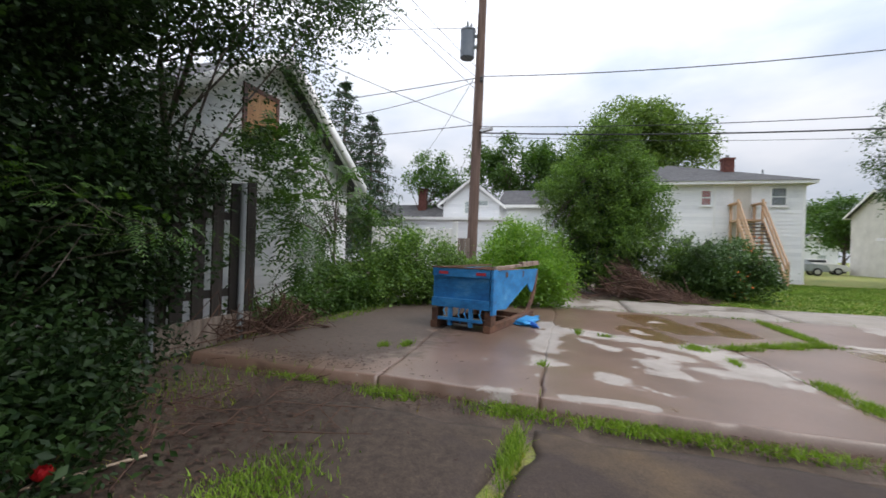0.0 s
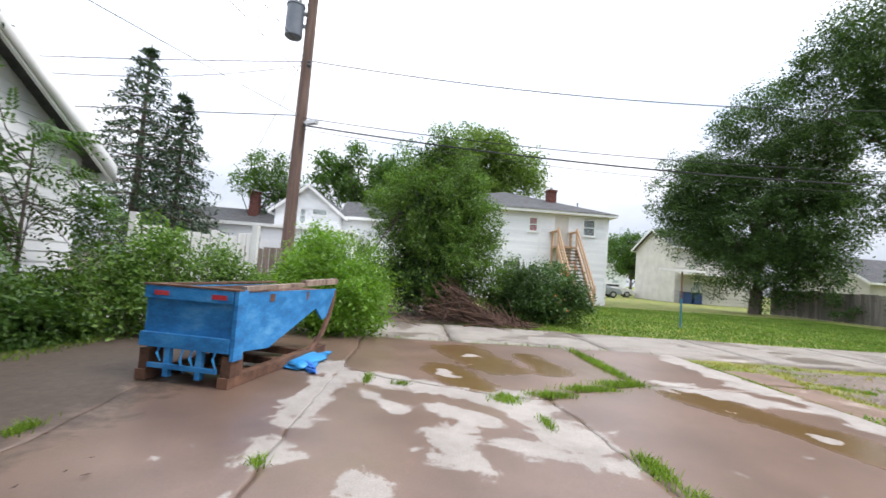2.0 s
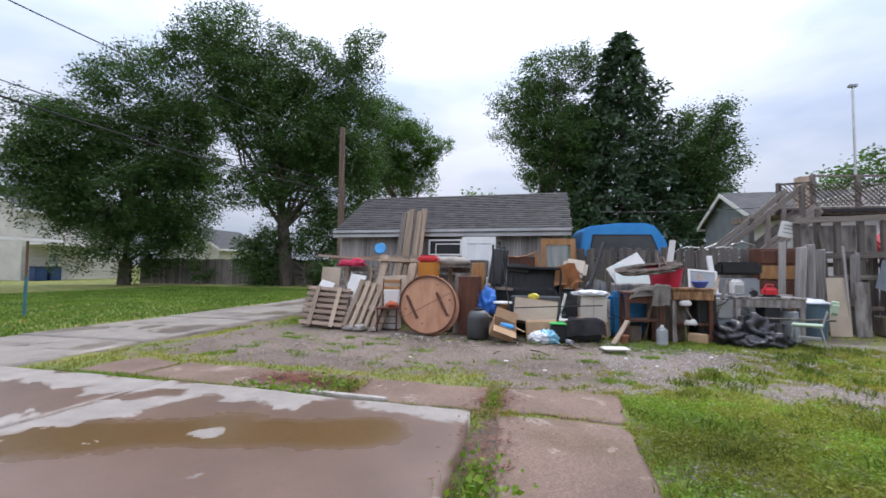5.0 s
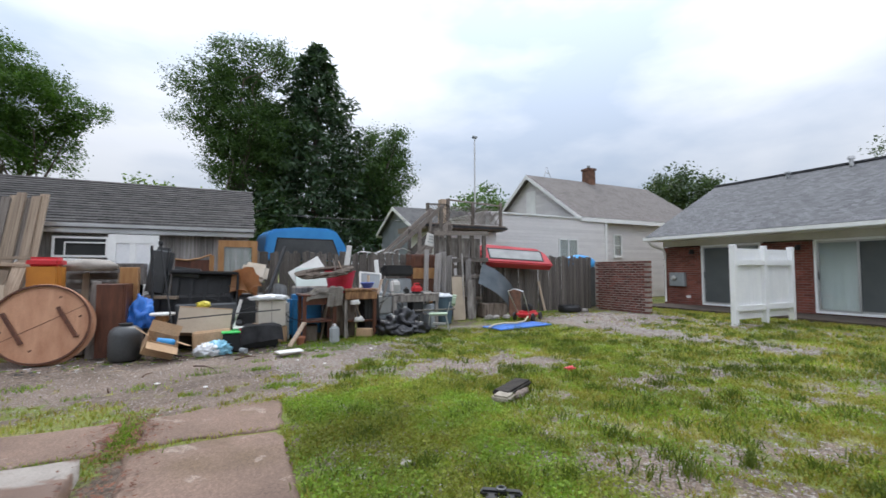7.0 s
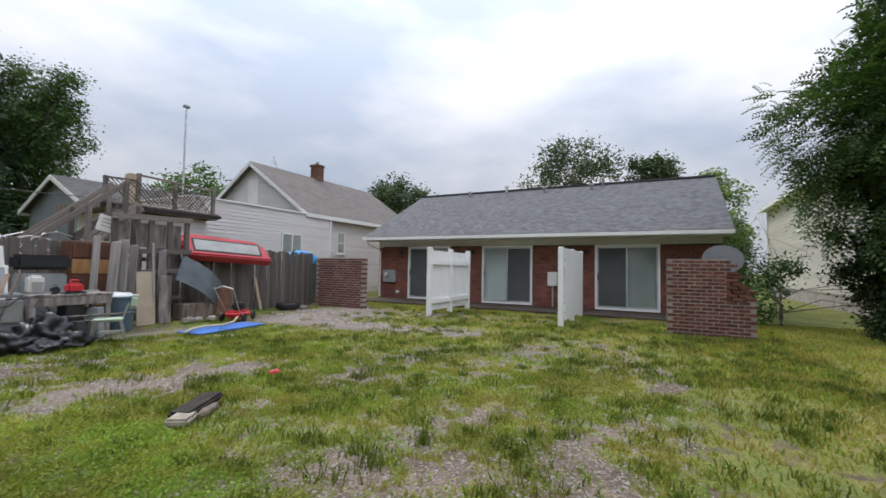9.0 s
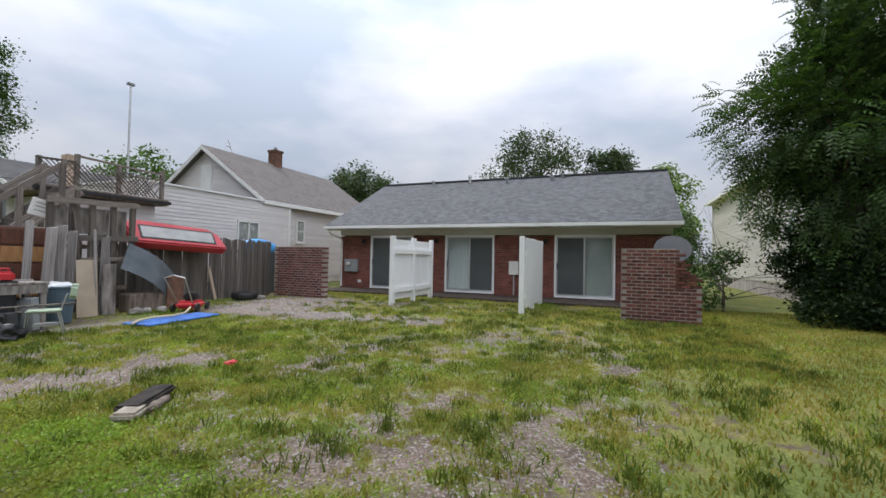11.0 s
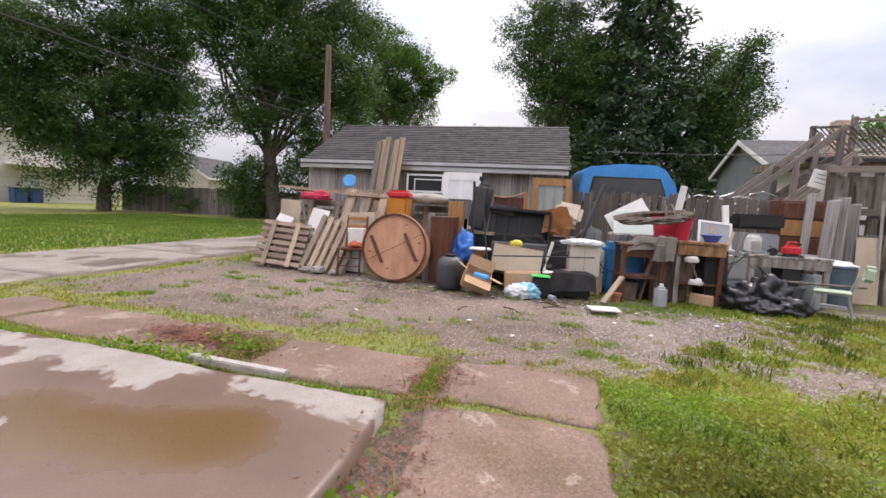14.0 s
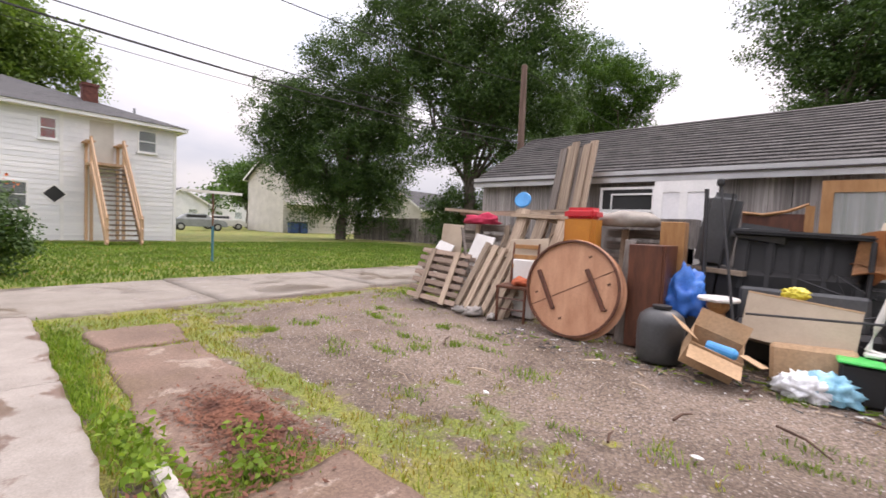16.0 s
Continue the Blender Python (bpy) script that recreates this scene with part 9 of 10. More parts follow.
part("liner_floor", softbox(0, 1.05, 0.1, 0.14, 0, 0.66, 0.015, 1), M_BLACKPLASTIC, ln)
for k in range(5):
    part("liner_rib", softbox(0.05 + 0.22 * k, 0.13 + 0.22 * k, 0.04, 0.1, 0.05, 0.60, 0.02, 2), M_BLACKPLASTIC, ln)
part("liner_lip", softbox(-0.02, 1.07, -0.12, 0.14, 0.64, 0.69, 0.02, 2), M_BLACKPLASTIC, ln)
part("liner_side", softbox(1.03, 1.07, -0.12, 0.14, 0, 0.64, 0.015, 1), M_BLACKPLASTIC, ln)
panel("dark_bin_box", "black box lying in front of the bed liner", "box", pose(0.98, 8.95, 0.4, -6, 0, 0), 0.95, 0.34, 0.2, M_GREYPLASTIC, 0.03)
panel("lower_scrap", "dark scrap under the bed liner", "scrap", pose(0.95, 8.9, 0, 0, 0, 0), 1.1, 0.42, 0.7, M_BLACKPLASTIC, 0.05)
arch = thing("curved_headboard", "dark wooden headboard with a curved pale edge", "headboard", pose(0.86, 10.0, 1.1))
bm = bmesh.new()
chain(bm, [(0.0, 0, 0.42), (0.2, 0, 0.40), (0.42, 0, 0.44), (0.6, 0, 0.52)], 0.02, 6)
part("edge_moulding", bm, M_ORANGEWOOD, arch)
part("board", boxes((0.0, 0.6, 0.01, 0.03, -1.1, 0.41)), M_REDBROWN, arch)
part("post", boxes((0.57, 0.65, -0.02, 0.06, -1.1, 0.5)), M_ORANGEWOOD, arch)

# orange door frame at the shed's corner
df = thing("door_frame", "orange varnished storm door frame leaning by the shed", "door frame", pose(1.56, 10.5, 0.0, -2, 0, 0))
part("stile", boxes((0, 0.11, 0, 0.045, 0, 1.94)), M_ORANGEWOOD, df)
part("stile", boxes((0.64, 0.75, 0, 0.045, 0, 1.94)), M_ORANGEWOOD, df)
part("top_rail", boxes((0.11, 0.64, 0, 0.045, 1.80, 1.94)), M_ORANGEWOOD, df)
part("mid_rail", boxes((0.11, 0.64, 0, 0.045, 0.75, 0.90)), M_ORANGEWOOD, df)
gp = part("pane", boxes((0.11, 0.64, 0.02, 0.025, 0.9, 1.8)), M_GLASS, df)
gp.visible_shadow = False

# seats, cushion, black pole
ar = thing("armchair", "broken tan leather armchair with a cream cushion", "armchair", pose(2.1, 9.55, 0.0, 0, 0, -8))
part("seat_base", softbox(-0.3, 0.35, -0.3, 0.3, 0.0, 0.86, 0.08, 3), M_GREYPLASTIC, ar)
M_LEATHER = surface("tan_leather", (0.34, 0.155, 0.06), (0.52, 0.27, 0.12), 3, 50, 0.5, 0.1)
for (w_, d_, curl), mm in (((0.46, 0.26, 0.20), pose(-0.02, -0.40, 0.86, 24, 6, 8)), ((0.26, 0.20, 0.24), pose(0.20, -0.36, 0.95, 40, -30, 20)), ((0.24, 0.18, 0.16), pose(-0.20, -0.32, 0.92, 16, 40, -10))):
    part("leather_shell", sheet(1, 1, 12, 8, lambda u, v: ((u - 0.5) * w_, v * d_, curl * (v - 0.25) ** 2 * 3 + 0.06 * math.sin(4 * u)), 0.03), M_LEATHER, ar, "torn tan leather shell", m=mm)
part("cushion", softbox(-0.24, 0.24, -0.1, 0.1, 0, 0.36, 0.07, 3), surface("cream_fabric", (0.58, 0.50, 0.40), (0.70, 0.62, 0.52), 3, 60, 0.9, 0.1), ar, "cream back cushion", m=pose(0.08, 0.15, 1.1, -18, 10, 0))
gc = thing("grey_fabric_heap", "grey crumpled fabric between the scrap", "fabric", pose(2.62, 9.35, 0.45))
M_GREYFABRIC = surface("grey_fabric", (0.20, 0.20, 0.20), (0.36, 0.36, 0.36), 5, 70, 0.9, 0.2)
for k in range(3):
    part("fabric_fold", drape(0.42 - 0.06 * k, 0.26, 0.42 - 0.08 * k, 0.10, 1.1 + 2 * k, 2.2), M_GREYFABRIC, gc, m=pose(0.03 * k, 0.05 * k, 0.30 + 0.14 * k, -14, 8 * k, 12 * k))
panel("fabric_base", "dark box under the grey fabric", "box", pose(2.4, 9.2, 0, 0, 0, 0), 0.5, 0.47, 0.4, M_BLACKPLASTIC, 0.04)
bp = thing("black_tube", "long black plastic tube stuck upright in the pile", "tube", group="")
bm = bmesh.new()
rod(bm, (2.38, 9.1, 0.7), (2.78, 9.6, 1.78), 0.035, n=10)
part("tube_pipe", bm, M_BLACKPLASTIC, bp)
bm = bmesh.new()
rod(bm, (0.70, 8.9, 0.0), (0.62, 9.1, 1.72), 0.022, n=8)
bp = thing("black_pole", "thin black upright pole in front of the car seat", "pole")
part("pole_shaft", bm, M_BLACKPLASTIC, bp)
bm = bmesh.new()
chain(bm, [(1.1, 8.36, 0.55), (1.8, 8.3, 0.60), (2.6, 8.5, 0.62)], 0.011, 6)
bp = thing("thin_rod", "thin dark metal rod lying across the scrap", "rod")
part("rod_bar", bm, M_BLACKPLASTIC, bp)

# white cabinet, white chair frame, black heap
wc = thing("white_cabinet", "dirty white cabinet lying on the pile", "cabinet", pose(2.16, 8.72, 0.0, 0, 0, 4))
part("cabinet_body", softbox(0.10, 0.56, 0, 0.4, 0.30, 0.77, 0.010, 1), surface("cream_laminate", (0.52, 0.47, 0.39), (0.64, 0.59, 0.51), 2.0, 40, 0.55, 0.05), wc)
part("door_gap", boxes((0.318, 0.324, -0.003, 0.001, 0.32, 0.75)), M_BROWNWOOD, wc)
foam = lump(0.33, 0.24, 0.06, 0.3, 6.0, 4, 3.3)
part("foam_slab", foam, M_VINYL, wc, "ragged slab of white foam", m=pose(0.30, 0.16, 0.775))
part("cabinet_base", softbox(0.05, 0.6, 0.05, 0.4, 0, 0.30, 0.02, 1), M_CARD, wc)
wf = thing("tubular_chair", "white plastic chair frame tipped over", "chair frame", pose(1.86, 8.42, 0.34))
bm = bmesh.new()
chain(bm, [(0.12, 0, 0.48), (0.06, 0, 0.24), (0.02, 0, 0.05), (0.1, -0.02, 0.02), (0.5, -0.05, 0.0)], 0.024, 8)
part("tube_frame", bm, M_WHITE, wf)
part("seat_strip", softbox(0.0, 0.5, -0.06, 0.04, -0.005, 0.03, 0.01, 1), M_WHITE, wf)
gt = thing("green_topped_crate", "bright green lid on a black crate", "crate", pose(1.82, 8.3, 0))
part("crate_body", softbox(-0.1, 0.16, -0.12, 0.14, 0, 0.30, 0.02, 1), M_BLACKPLASTIC, gt)
part("crate_lid", softbox(-0.12, 0.16, -0.14, 0.14, 0.302, 0.325, 0.008, 1), surface("bright_green_plastic", (0.03, 0.45, 0.08), (0.05, 0.60, 0.12), 3, 40, 0.4, 0.03), gt)
bl = thing("black_crate", "black plastic crate at the front of the pile", "crate", pose(2.26, 8.46, 0))
part("crate_body", softbox(-0.33, 0.30, -0.14, 0.20, 0.02, 0.36, 0.03, 2), M_BLACKPLASTIC, bl)
for cx_ in (-0.28, 0.25):
    part("crate_foot", boxes((cx_ - 0.03, cx_ + 0.03, -0.12, 0.16, 0, 0.02)), M_BLACKPLASTIC, bl)
bk = thing("grey_blanket", "dark grey felt blanket draped over the crate", "blanket", pose(2.30, 8.32, 0.385, 0, 0, -3))
part("felt", drape(0.64, 0.30, 0.27, 0.06, 1.3, 1.6), surface("dark_grey_felt", (0.045, 0.045, 0.048), (0.085, 0.085, 0.09), 5, 90, 0.95, 0.3), bk)
part("binding", boxes((-0.335, -0.315, -0.10, -0.085, -0.30, -0.02)), M_PINKCLOTH, bk, "maroon bound edge")
can_ = thing("tin_can", "small dented dark tin lying on the gravel", "tin", pose(2.02, 8.02, 0.045, 90, 0, 35))
part("tin_body", turned([(0.0, -0.06), (0.04, -0.06), (0.042, -0.055), (0.04, 0.05), (0.036, 0.06), (0.0, 0.05)], 16), M_STEEL, can_)
panel("white_board", "white laminate board lying on the ground", "board", pose(2.46, 7.74, 0.03, 90, 0, 10), 0.38, 0.24, 0.02, M_WHITE)
sv = thing("broken_plank", "broken plank leaning with a grey foot", "plank")
plank_between(ME_PAL[0], "plank", sv, (2.72, 8.15, 0.02), (3.0, 8.45, 0.38), 0.08, 0.03)
fp_ = thing("flower_pot", "small terracotta flower pot under the desk", "flower pot", pose(2.93, 8.42, 0))
part("pot", turned([(0.05, 0), (0.075, 0.11), (0.085, 0.112), (0.085, 0.14), (0.06, 0.14)], 16), surface("terracotta", (0.35, 0.13, 0.07), (0.45, 0.19, 0.11), 4, 50, 0.9, 0.1), fp_)

# teal bin, red-brown desk with rug, wreath and red tub
tn = thing("teal_bin", "blue plastic storage bin behind the desk", "storage bin", pose(3.05, 9.25, 0))
part("bin_body", softbox(-0.26, 0.36, -0.2, 0.25, 0.0, 0.84, 0.09, 4), surface("worn_blue_plastic", (0.015, 0.14, 0.34), (0.035, 0.24, 0.50), 4, 40, 0.55, 0.1), tn)
bp_ = thing("black_pole", "thin black metal pole with a knob leaning against the shed scrap", "pole")
bm = bmesh.new()
rod(bm, Vector((1.09, 8.26, 0.0)), Vector((0.79, 8.75, 1.73)), 0.013, 0.013, 8)
part("shaft", bm, M_BLACKPLASTIC, bp_)
part("knob", turned([(0, 0), (0.03, 0.005), (0.036, 0.03), (0.03, 0.07), (0, 0.075)], 12), M_BLACKPLASTIC, bp_, m=pose(0.79, 8.75, 1.71))
dk = thing("side_desk", "red-brown wooden side table with a lower shelf", "side table", pose(2.98, 8.5, 0, 0, 0, 3))
for x in (0.03, 0.57):
    for y in (0.03, 0.47):
        part("leg", boxes((x - 0.03, x + 0.03, y - 0.03, y + 0.03, 0, 0.83)), M_REDBROWN, dk)
part("top", softbox(-0.03, 0.63, -0.03, 0.53, 0.835, 0.87, 0.008, 1), M_REDBROWN, dk)
part("apron", boxes((0.06, 0.54, 0.01, 0.04, 0.68, 0.83)), M_REDBROWN, dk)
part("lower_shelf", boxes((0.03, 0.57, 0.03, 0.47, 0.36, 0.39)), M_REDBROWN, dk)
rugm = thing("folded_rug", "grey-beige folded rug hanging off the table", "rug", pose(3.36, 8.52, 0.89, 0, 0, -4))
for k, (w_, dp, dr, z_) in enumerate(((0.62, 0.42, 0.10, 0.0), (0.56, 0.38, 0.07, 0.035), (0.48, 0.34, 0.06, 0.07))):
    part("rug_fold", drape(w_, dp, dr, 0.05, 2.0 + 1.7 * k, 0.8), M_CLOTH, rugm, m=pose(0.03 * k, 0.02 * k, z_, 0, 0, 5 * k))
part("hanging_end", drape(0.26, 0.25, 0.34, 0.03, 0.6, 1.4), M_CLOTH, rugm, m=pose(0.20, -0.03, 0.095, 0, 4, -12))
rt = thing("red_tub", "red plastic tub on the pile", "tub", pose(3.78, 9.15, 0.86))
part("tub_body", turned([(0.22, 0), (0.29, 0.40), (0.31, 0.41), (0.31, 0.43), (0.28, 0.43), (0.21, 0.03), (0, 0.03)], 28), M_CRIMSON, rt, smooth=False)
panel("tub_base", "dark wooden box under the red tub", "box", pose(3.5, 8.98, 0, 0, 0, 0), 0.55, 0.855, 0.4, M_BROWNWOOD, 0.02)
wr = thing("twig_wreath", "large ring of bundled brown twigs resting on the tub", "wreath", Matrix.Translation((3.45, 8.95, 1.27)) @ Matrix.Rotation(radians(-7), 4, "Y") @ Matrix.Rotation(radians(10), 4, "X"))
bm = bmesh.new()
rw_ = np.random.default_rng(12)
for k in range(40):
    ph, r0 = rw_.uniform(0, 6.28), 0.40 + rw_.normal() * 0.04
    pts_ = [((r0 + 0.03 * math.sin(5 * a + ph)) * math.cos(a) * 1.1, (r0 + 0.03 * math.sin(5 * a + ph)) * math.sin(a) * 0.7, 0.035 * math.sin(3 * a + ph)) for a in np.linspace(ph, ph + 5.6, 22)]
    chain(bm, pts_, 0.017, 4)
tagged(part("ring", bm, M_BROWNWOOD, wr), kind="stuff")
gl = thing("glass_panel", "pale glass table panel leaning on the fence", "glass panel", pose(3.0, 9.6, 0.95, -35, 0, 0))
part("sheet_glass", softbox(0, 0.75, 0, 0.02, 0, 0.5, 0.006, 1), surface("frosted_green_glass", (0.42, 0.48, 0.44), (0.52, 0.58, 0.54), 2, 40, 0.2, 0.02), gl)
panel("white_offcut", "white triangular board behind the glass panel", "board", pose(3.1, 9.95, 0.9, -20, -30, 0), 0.7, 0.45, 0.02, M_WHITE)
panel("scrap_bed", "mixed scrap under the glass panel", "scrap", pose(2.95, 9.5, 0, 0, 0, 0), 1.2, 0.98, 0.5, M_OLDWOOD, 0.03)
tj = thing("grey_jug", "grey plastic jug on the grass by the table", "jug", pose(3.5, 8.32, 0))
part("jug_body", softbox(-0.08, 0.08, -0.07, 0.07, 0, 0.3, 0.03, 3), surface("grey_hdpe", (0.30, 0.32, 0.33), (0.40, 0.42, 0.43), 3, 40, 0.5, 0.03), tj)
part("jug_neck", turned([(0.03, 0), (0.03, 0.05), (0.0, 0.06)], 10), M_WHITE, tj, m=pose(0, 0, 0.29))

# wooden stand with shelf, blue bowl, grey bin, screens
sd = thing("wooden_stand", "orange-topped wooden work stand with a shelf", "stand", pose(3.78, 8.75, 0, 0, 0, -1))
for x in (0.03, 0.60):
    for y in (0.03, 0.40):
        part("leg", boxes((x - 0.03, x + 0.03, y - 0.03, y + 0.03, 0, 0.78)), M_REDBROWN if x > 0.3 else M_OLDWOOD, sd)
for k in range(6):
    part("top_board", softbox(0.0 + 0.108 * k, 0.105 + 0.108 * k, -0.04, 0.46, 0.90, 0.945, 0.008, 1), M_DRAWERWOOD, sd)
part("drawer_front", softbox(0.0, 0.64, -0.02, 0.0, 0.74, 0.895, 0.005, 1), M_DRAWERWOOD, sd)
part("shelf", boxes((0.03, 0.60, 0.03, 0.40, 0.30, 0.33)), M_REDBROWN, sd)
part("side_rail", boxes((0.0, 0.64, 0.37, 0.44, 0.74, 0.895)), M_REDBROWN, sd)
for k, (x, z) in enumerate(((0.2, 0.66), (0.28, 0.33))):
    r_ = thing("white_rag", "white rag hanging in the wooden stand", "rag", pose(3.78 + x, 8.72, z - 0.02))
    part("rag_cloth", lump(0.1, 0.03, 0.06, 0.4, 2.6, 3, 1.0 + k), M_WHITE, r_)
bw = thing("blue_bowl", "blue-violet plastic bowl on the stand", "bowl", pose(4.28, 8.95, 0.946))
part("bowl_body", turned([(0.08, 0), (0.13, 0.09), (0.15, 0.095), (0.15, 0.11), (0.12, 0.11), (0.07, 0.015), (0, 0.015)], 24), surface("violet_blue_plastic", (0.06, 0.10, 0.42), (0.10, 0.16, 0.55), 3, 40, 0.4, 0.02), bw)
gbn = thing("grey_tub", "grey plastic drawer beside the stand", "drawer", pose(4.62, 9.1, 0.40))
part("drawer_body", softbox(-0.18, 0.18, -0.15, 0.2, 0, 0.36, 0.03, 2), surface("mid_grey_plastic", (0.25, 0.25, 0.24), (0.35, 0.35, 0.34), 3, 40, 0.5, 0.03), gbn)
panel("grey_crate", "grey crate under the drawer", "crate", pose(4.44, 8.98, 0, 0, 0, 0), 0.42, 0.40, 0.4, M_STEEL, 0.02)


def frame_screen(name, label, m, w, h, material, mesh_m):
    f = thing(name, label, "screen frame", m)
    for s in ((0, w, 0, 0.03, h - 0.035, h), (0, w, 0, 0.03, 0, 0.035), (0, 0.035, 0, 0.03, 0.035, h - 0.035), (w - 0.035, w, 0, 0.03, 0.035, h - 0.035)):
        part("frame_bar", boxes(s), material, f)
    part("screen_mesh", boxes((0.035, w - 0.035, 0.012, 0.016, 0.035, h - 0.035)), mesh_m, f)


frame_screen("window_screen", "white framed window screen leaning back", pose(4.28, 9.5, 0.82, -22, 5, 0), 0.5, 0.5, M_WHITE, M_STEEL)
panel("screen_base", "grey box behind the stand", "box", pose(4.3, 9.4, 0, 0, 0, 0), 0.6, 0.82, 0.4, M_STEEL, 0.02)
panel("white_post", "white painted post leaning on the fence", "post", pose(4.78, 9.6, 0.2, -8, -4, 0), 0.09, 1.35, 0.06, M_TRIM)
panel("white_post", "long white board leaning on the fence", "post", pose(4.05, 10.8, 0.0, -4, 9, 0), 0.12, 1.95, 0.05, M_WHITE)

# workbench with gas can and odds
wb = thing("workbench", "weathered grey plank workbench with clutter", "workbench", pose(4.95, 9.3, 0, 0, 0, 2))
for k in range(4):
    part("top_plank", softbox(0, 1.15, 0.15 * k, 0.145 + 0.15 * k, 0.74, 0.78, 0.006, 1), M_OLDWOOD, wb)
part("apron", boxes((0.02, 1.13, 0.0, 0.03, 0.60, 0.735)), M_OLDWOOD, wb)
part("low_shelf", boxes((0.05, 1.1, 0.05, 0.55, 0.30, 0.33)), M_OLDWOOD, wb)
for x in (0.06, 1.08):
    for y in (0.05, 0.52):
        part("leg", boxes((x - 0.04, x + 0.04, y - 0.04, y + 0.04, 0, 0.735)), M_OLDWOOD, wb)
gc_ = thing("gas_can", "red plastic petrol can on the workbench", "petrol can", pose(5.56, 9.42, 0.79))
part("can_body", softbox(-0.12, 0.12, -0.08, 0.08, 0, 0.17, 0.04, 3), M_RED, gc_)
bm = bmesh.new()
chain(bm, [(-0.07, 0, 0.16), (-0.05, 0, 0.215), (0.05, 0, 0.215), (0.07, 0, 0.16)], 0.014, 6)
part("can_handle", bm, M_RED, gc_)
part("can_cap", turned([(0.028, 0), (0.028, 0.04)], 10), M_BLACKPLASTIC, gc_, m=pose(0.09, 0, 0.165))
ap_ = thing("small_appliance", "white and grey kitchen appliance on the workbench", "appliance", pose(5.14, 9.68, 0.785))
part("housing", softbox(-0.1, 0.1, -0.1, 0.1, 0, 0.30, 0.04, 3), M_WHITE, ap_)
part("front_plate", softbox(-0.07, 0.07, -0.11, -0.10, 0.05, 0.2, 0.004, 1), M_ALU, ap_)
wh_ = thing("rubber_tyre", "small black wheel lying on the workbench", "wheel", pose(5.3, 9.4, 0.84, 90, 0, 0))
part("tyre", turned([(0.04, -0.02), (0.065, -0.02), (0.07, 0), (0.065, 0.02), (0.04, 0.02)], 16), M_BLACKPLASTIC, wh_)
for k, (x, y, z, l, a) in enumerate(((5.0, 9.35, 0.80, 0.5, 10), (5.35, 9.6, 0.80, 0.6, -14), (5.1, 9.75, 0.80, 0.45, 40))):
    o = thing("metal_scrap", "thin metal rails lying on the workbench", "scrap", pose(x, y, z, 0, 0, a), "bench clutter")
    part("rail", boxes((0, l, -0.015, 0.015, 0, 0.03)), M_ALU if k % 2 else M_STEEL, o)
gr = thing("dark_hood", "dark open grill hood behind the workbench", "grill", pose(5.05, 10.15, 0.0))
part("hood", softbox(0, 0.75, 0, 0.35, 1.16, 1.42, 0.05, 2), M_BLACKPLASTIC, gr)
part("cart", softbox(0.05, 0.7, 0.02, 0.35, 0, 1.1, 0.03, 2), M_STEEL, gr)
rc = thing("red_brown_dresser", "red-brown chest of drawers behind the bench", "chest of drawers", pose(5.98, 10.75, 0))
part("carcass", softbox(0, 0.72, 0.02, 0.4, 0, 1.72, 0.01, 1), M_REDBROWN, rc)
for k in range(5):
    d_ = part("drawer", softbox(0.04, 0.68, -0.005, 0.018, 0.12 + 0.32 * k, 0.40 + 0.32 * k, 0.006, 1), M_ORANGEWOOD if k % 2 else M_REDBROWN, rc)
    part("knob", turned([(0.015, 0), (0.02, 0.02), (0.0, 0.03)], 8), M_BLACKPLASTIC, d_, m=pose(0.36, -0.005, 0.26 + 0.32 * k, 90, 0, 0))

# bin bags, school chair, rubbish can
bg = thing("bin_bags", "pile of shiny black rubbish bags", "rubbish bags", pose(4.9, 8.75, 0))
for k, (x, y, rx, ry, rz) in enumerate(((-0.22, 0.0, 0.28, 0.25, 0.22), (0.12, 0.1, 0.34, 0.28, 0.30), (0.36, -0.08, 0.24, 0.2, 0.16), (0.0, -0.2, 0.22, 0.16, 0.12))):
    part("bag", lump(rx, ry, rz, 0.42, 2.4, 4, 2.0 + k), M_BLACKBAG, bg, m=pose(x, y, 0))
sc = thing("school_chair", "old pale green school chair with chromed legs", "chair", pose(5.78, 8.75, 0, 0, 0, 62))
M_MINT = surface("pale_green_plastic", (0.36, 0.45, 0.33), (0.45, 0.55, 0.42), 3, 40, 0.45, 0.03)
part("seat", softbox(-0.2, 0.2, -0.2, 0.2, 0.37, 0.395, 0.012, 2), M_MINT, sc)
part("backrest", softbox(-0.19, 0.19, -0.01, 0.01, 0.56, 0.78, 0.05, 3), M_MINT, sc, m=pose(0, -0.24, 0, 8, 0, 0))
for x in (-0.17, 0.17):
    bm = bmesh.new()
    chain(bm, [(x, 0.22, 0), (x, 0.18, 0.36), (x, -0.18, 0.36), (x, -0.25, 0.62)], 0.011, 6)
    part("side_tube", bm, M_ALU, sc)
    bm = bmesh.new()
    rod(bm, (x, -0.16, 0.36), (x, -0.24, 0.0), 0.011, n=6)
    part("rear_leg", bm, M_ALU, sc)
part("book_rack", boxes((-0.17, 0.17, -0.17, 0.12, 0.16, 0.175)), M_ALU, sc)
sp_ = panel("loose_plank", "grey plank lying on the chair and bench", "plank", pose(5.3, 9.0, 0.42, 78, 0, -4), 0.95, 0.10, 0.025, M_OLDWOOD)
rcn = thing("rubbish_can", "dark blue-grey rubbish can with a bag in it", "bin", pose(6.52, 10.0, 0))
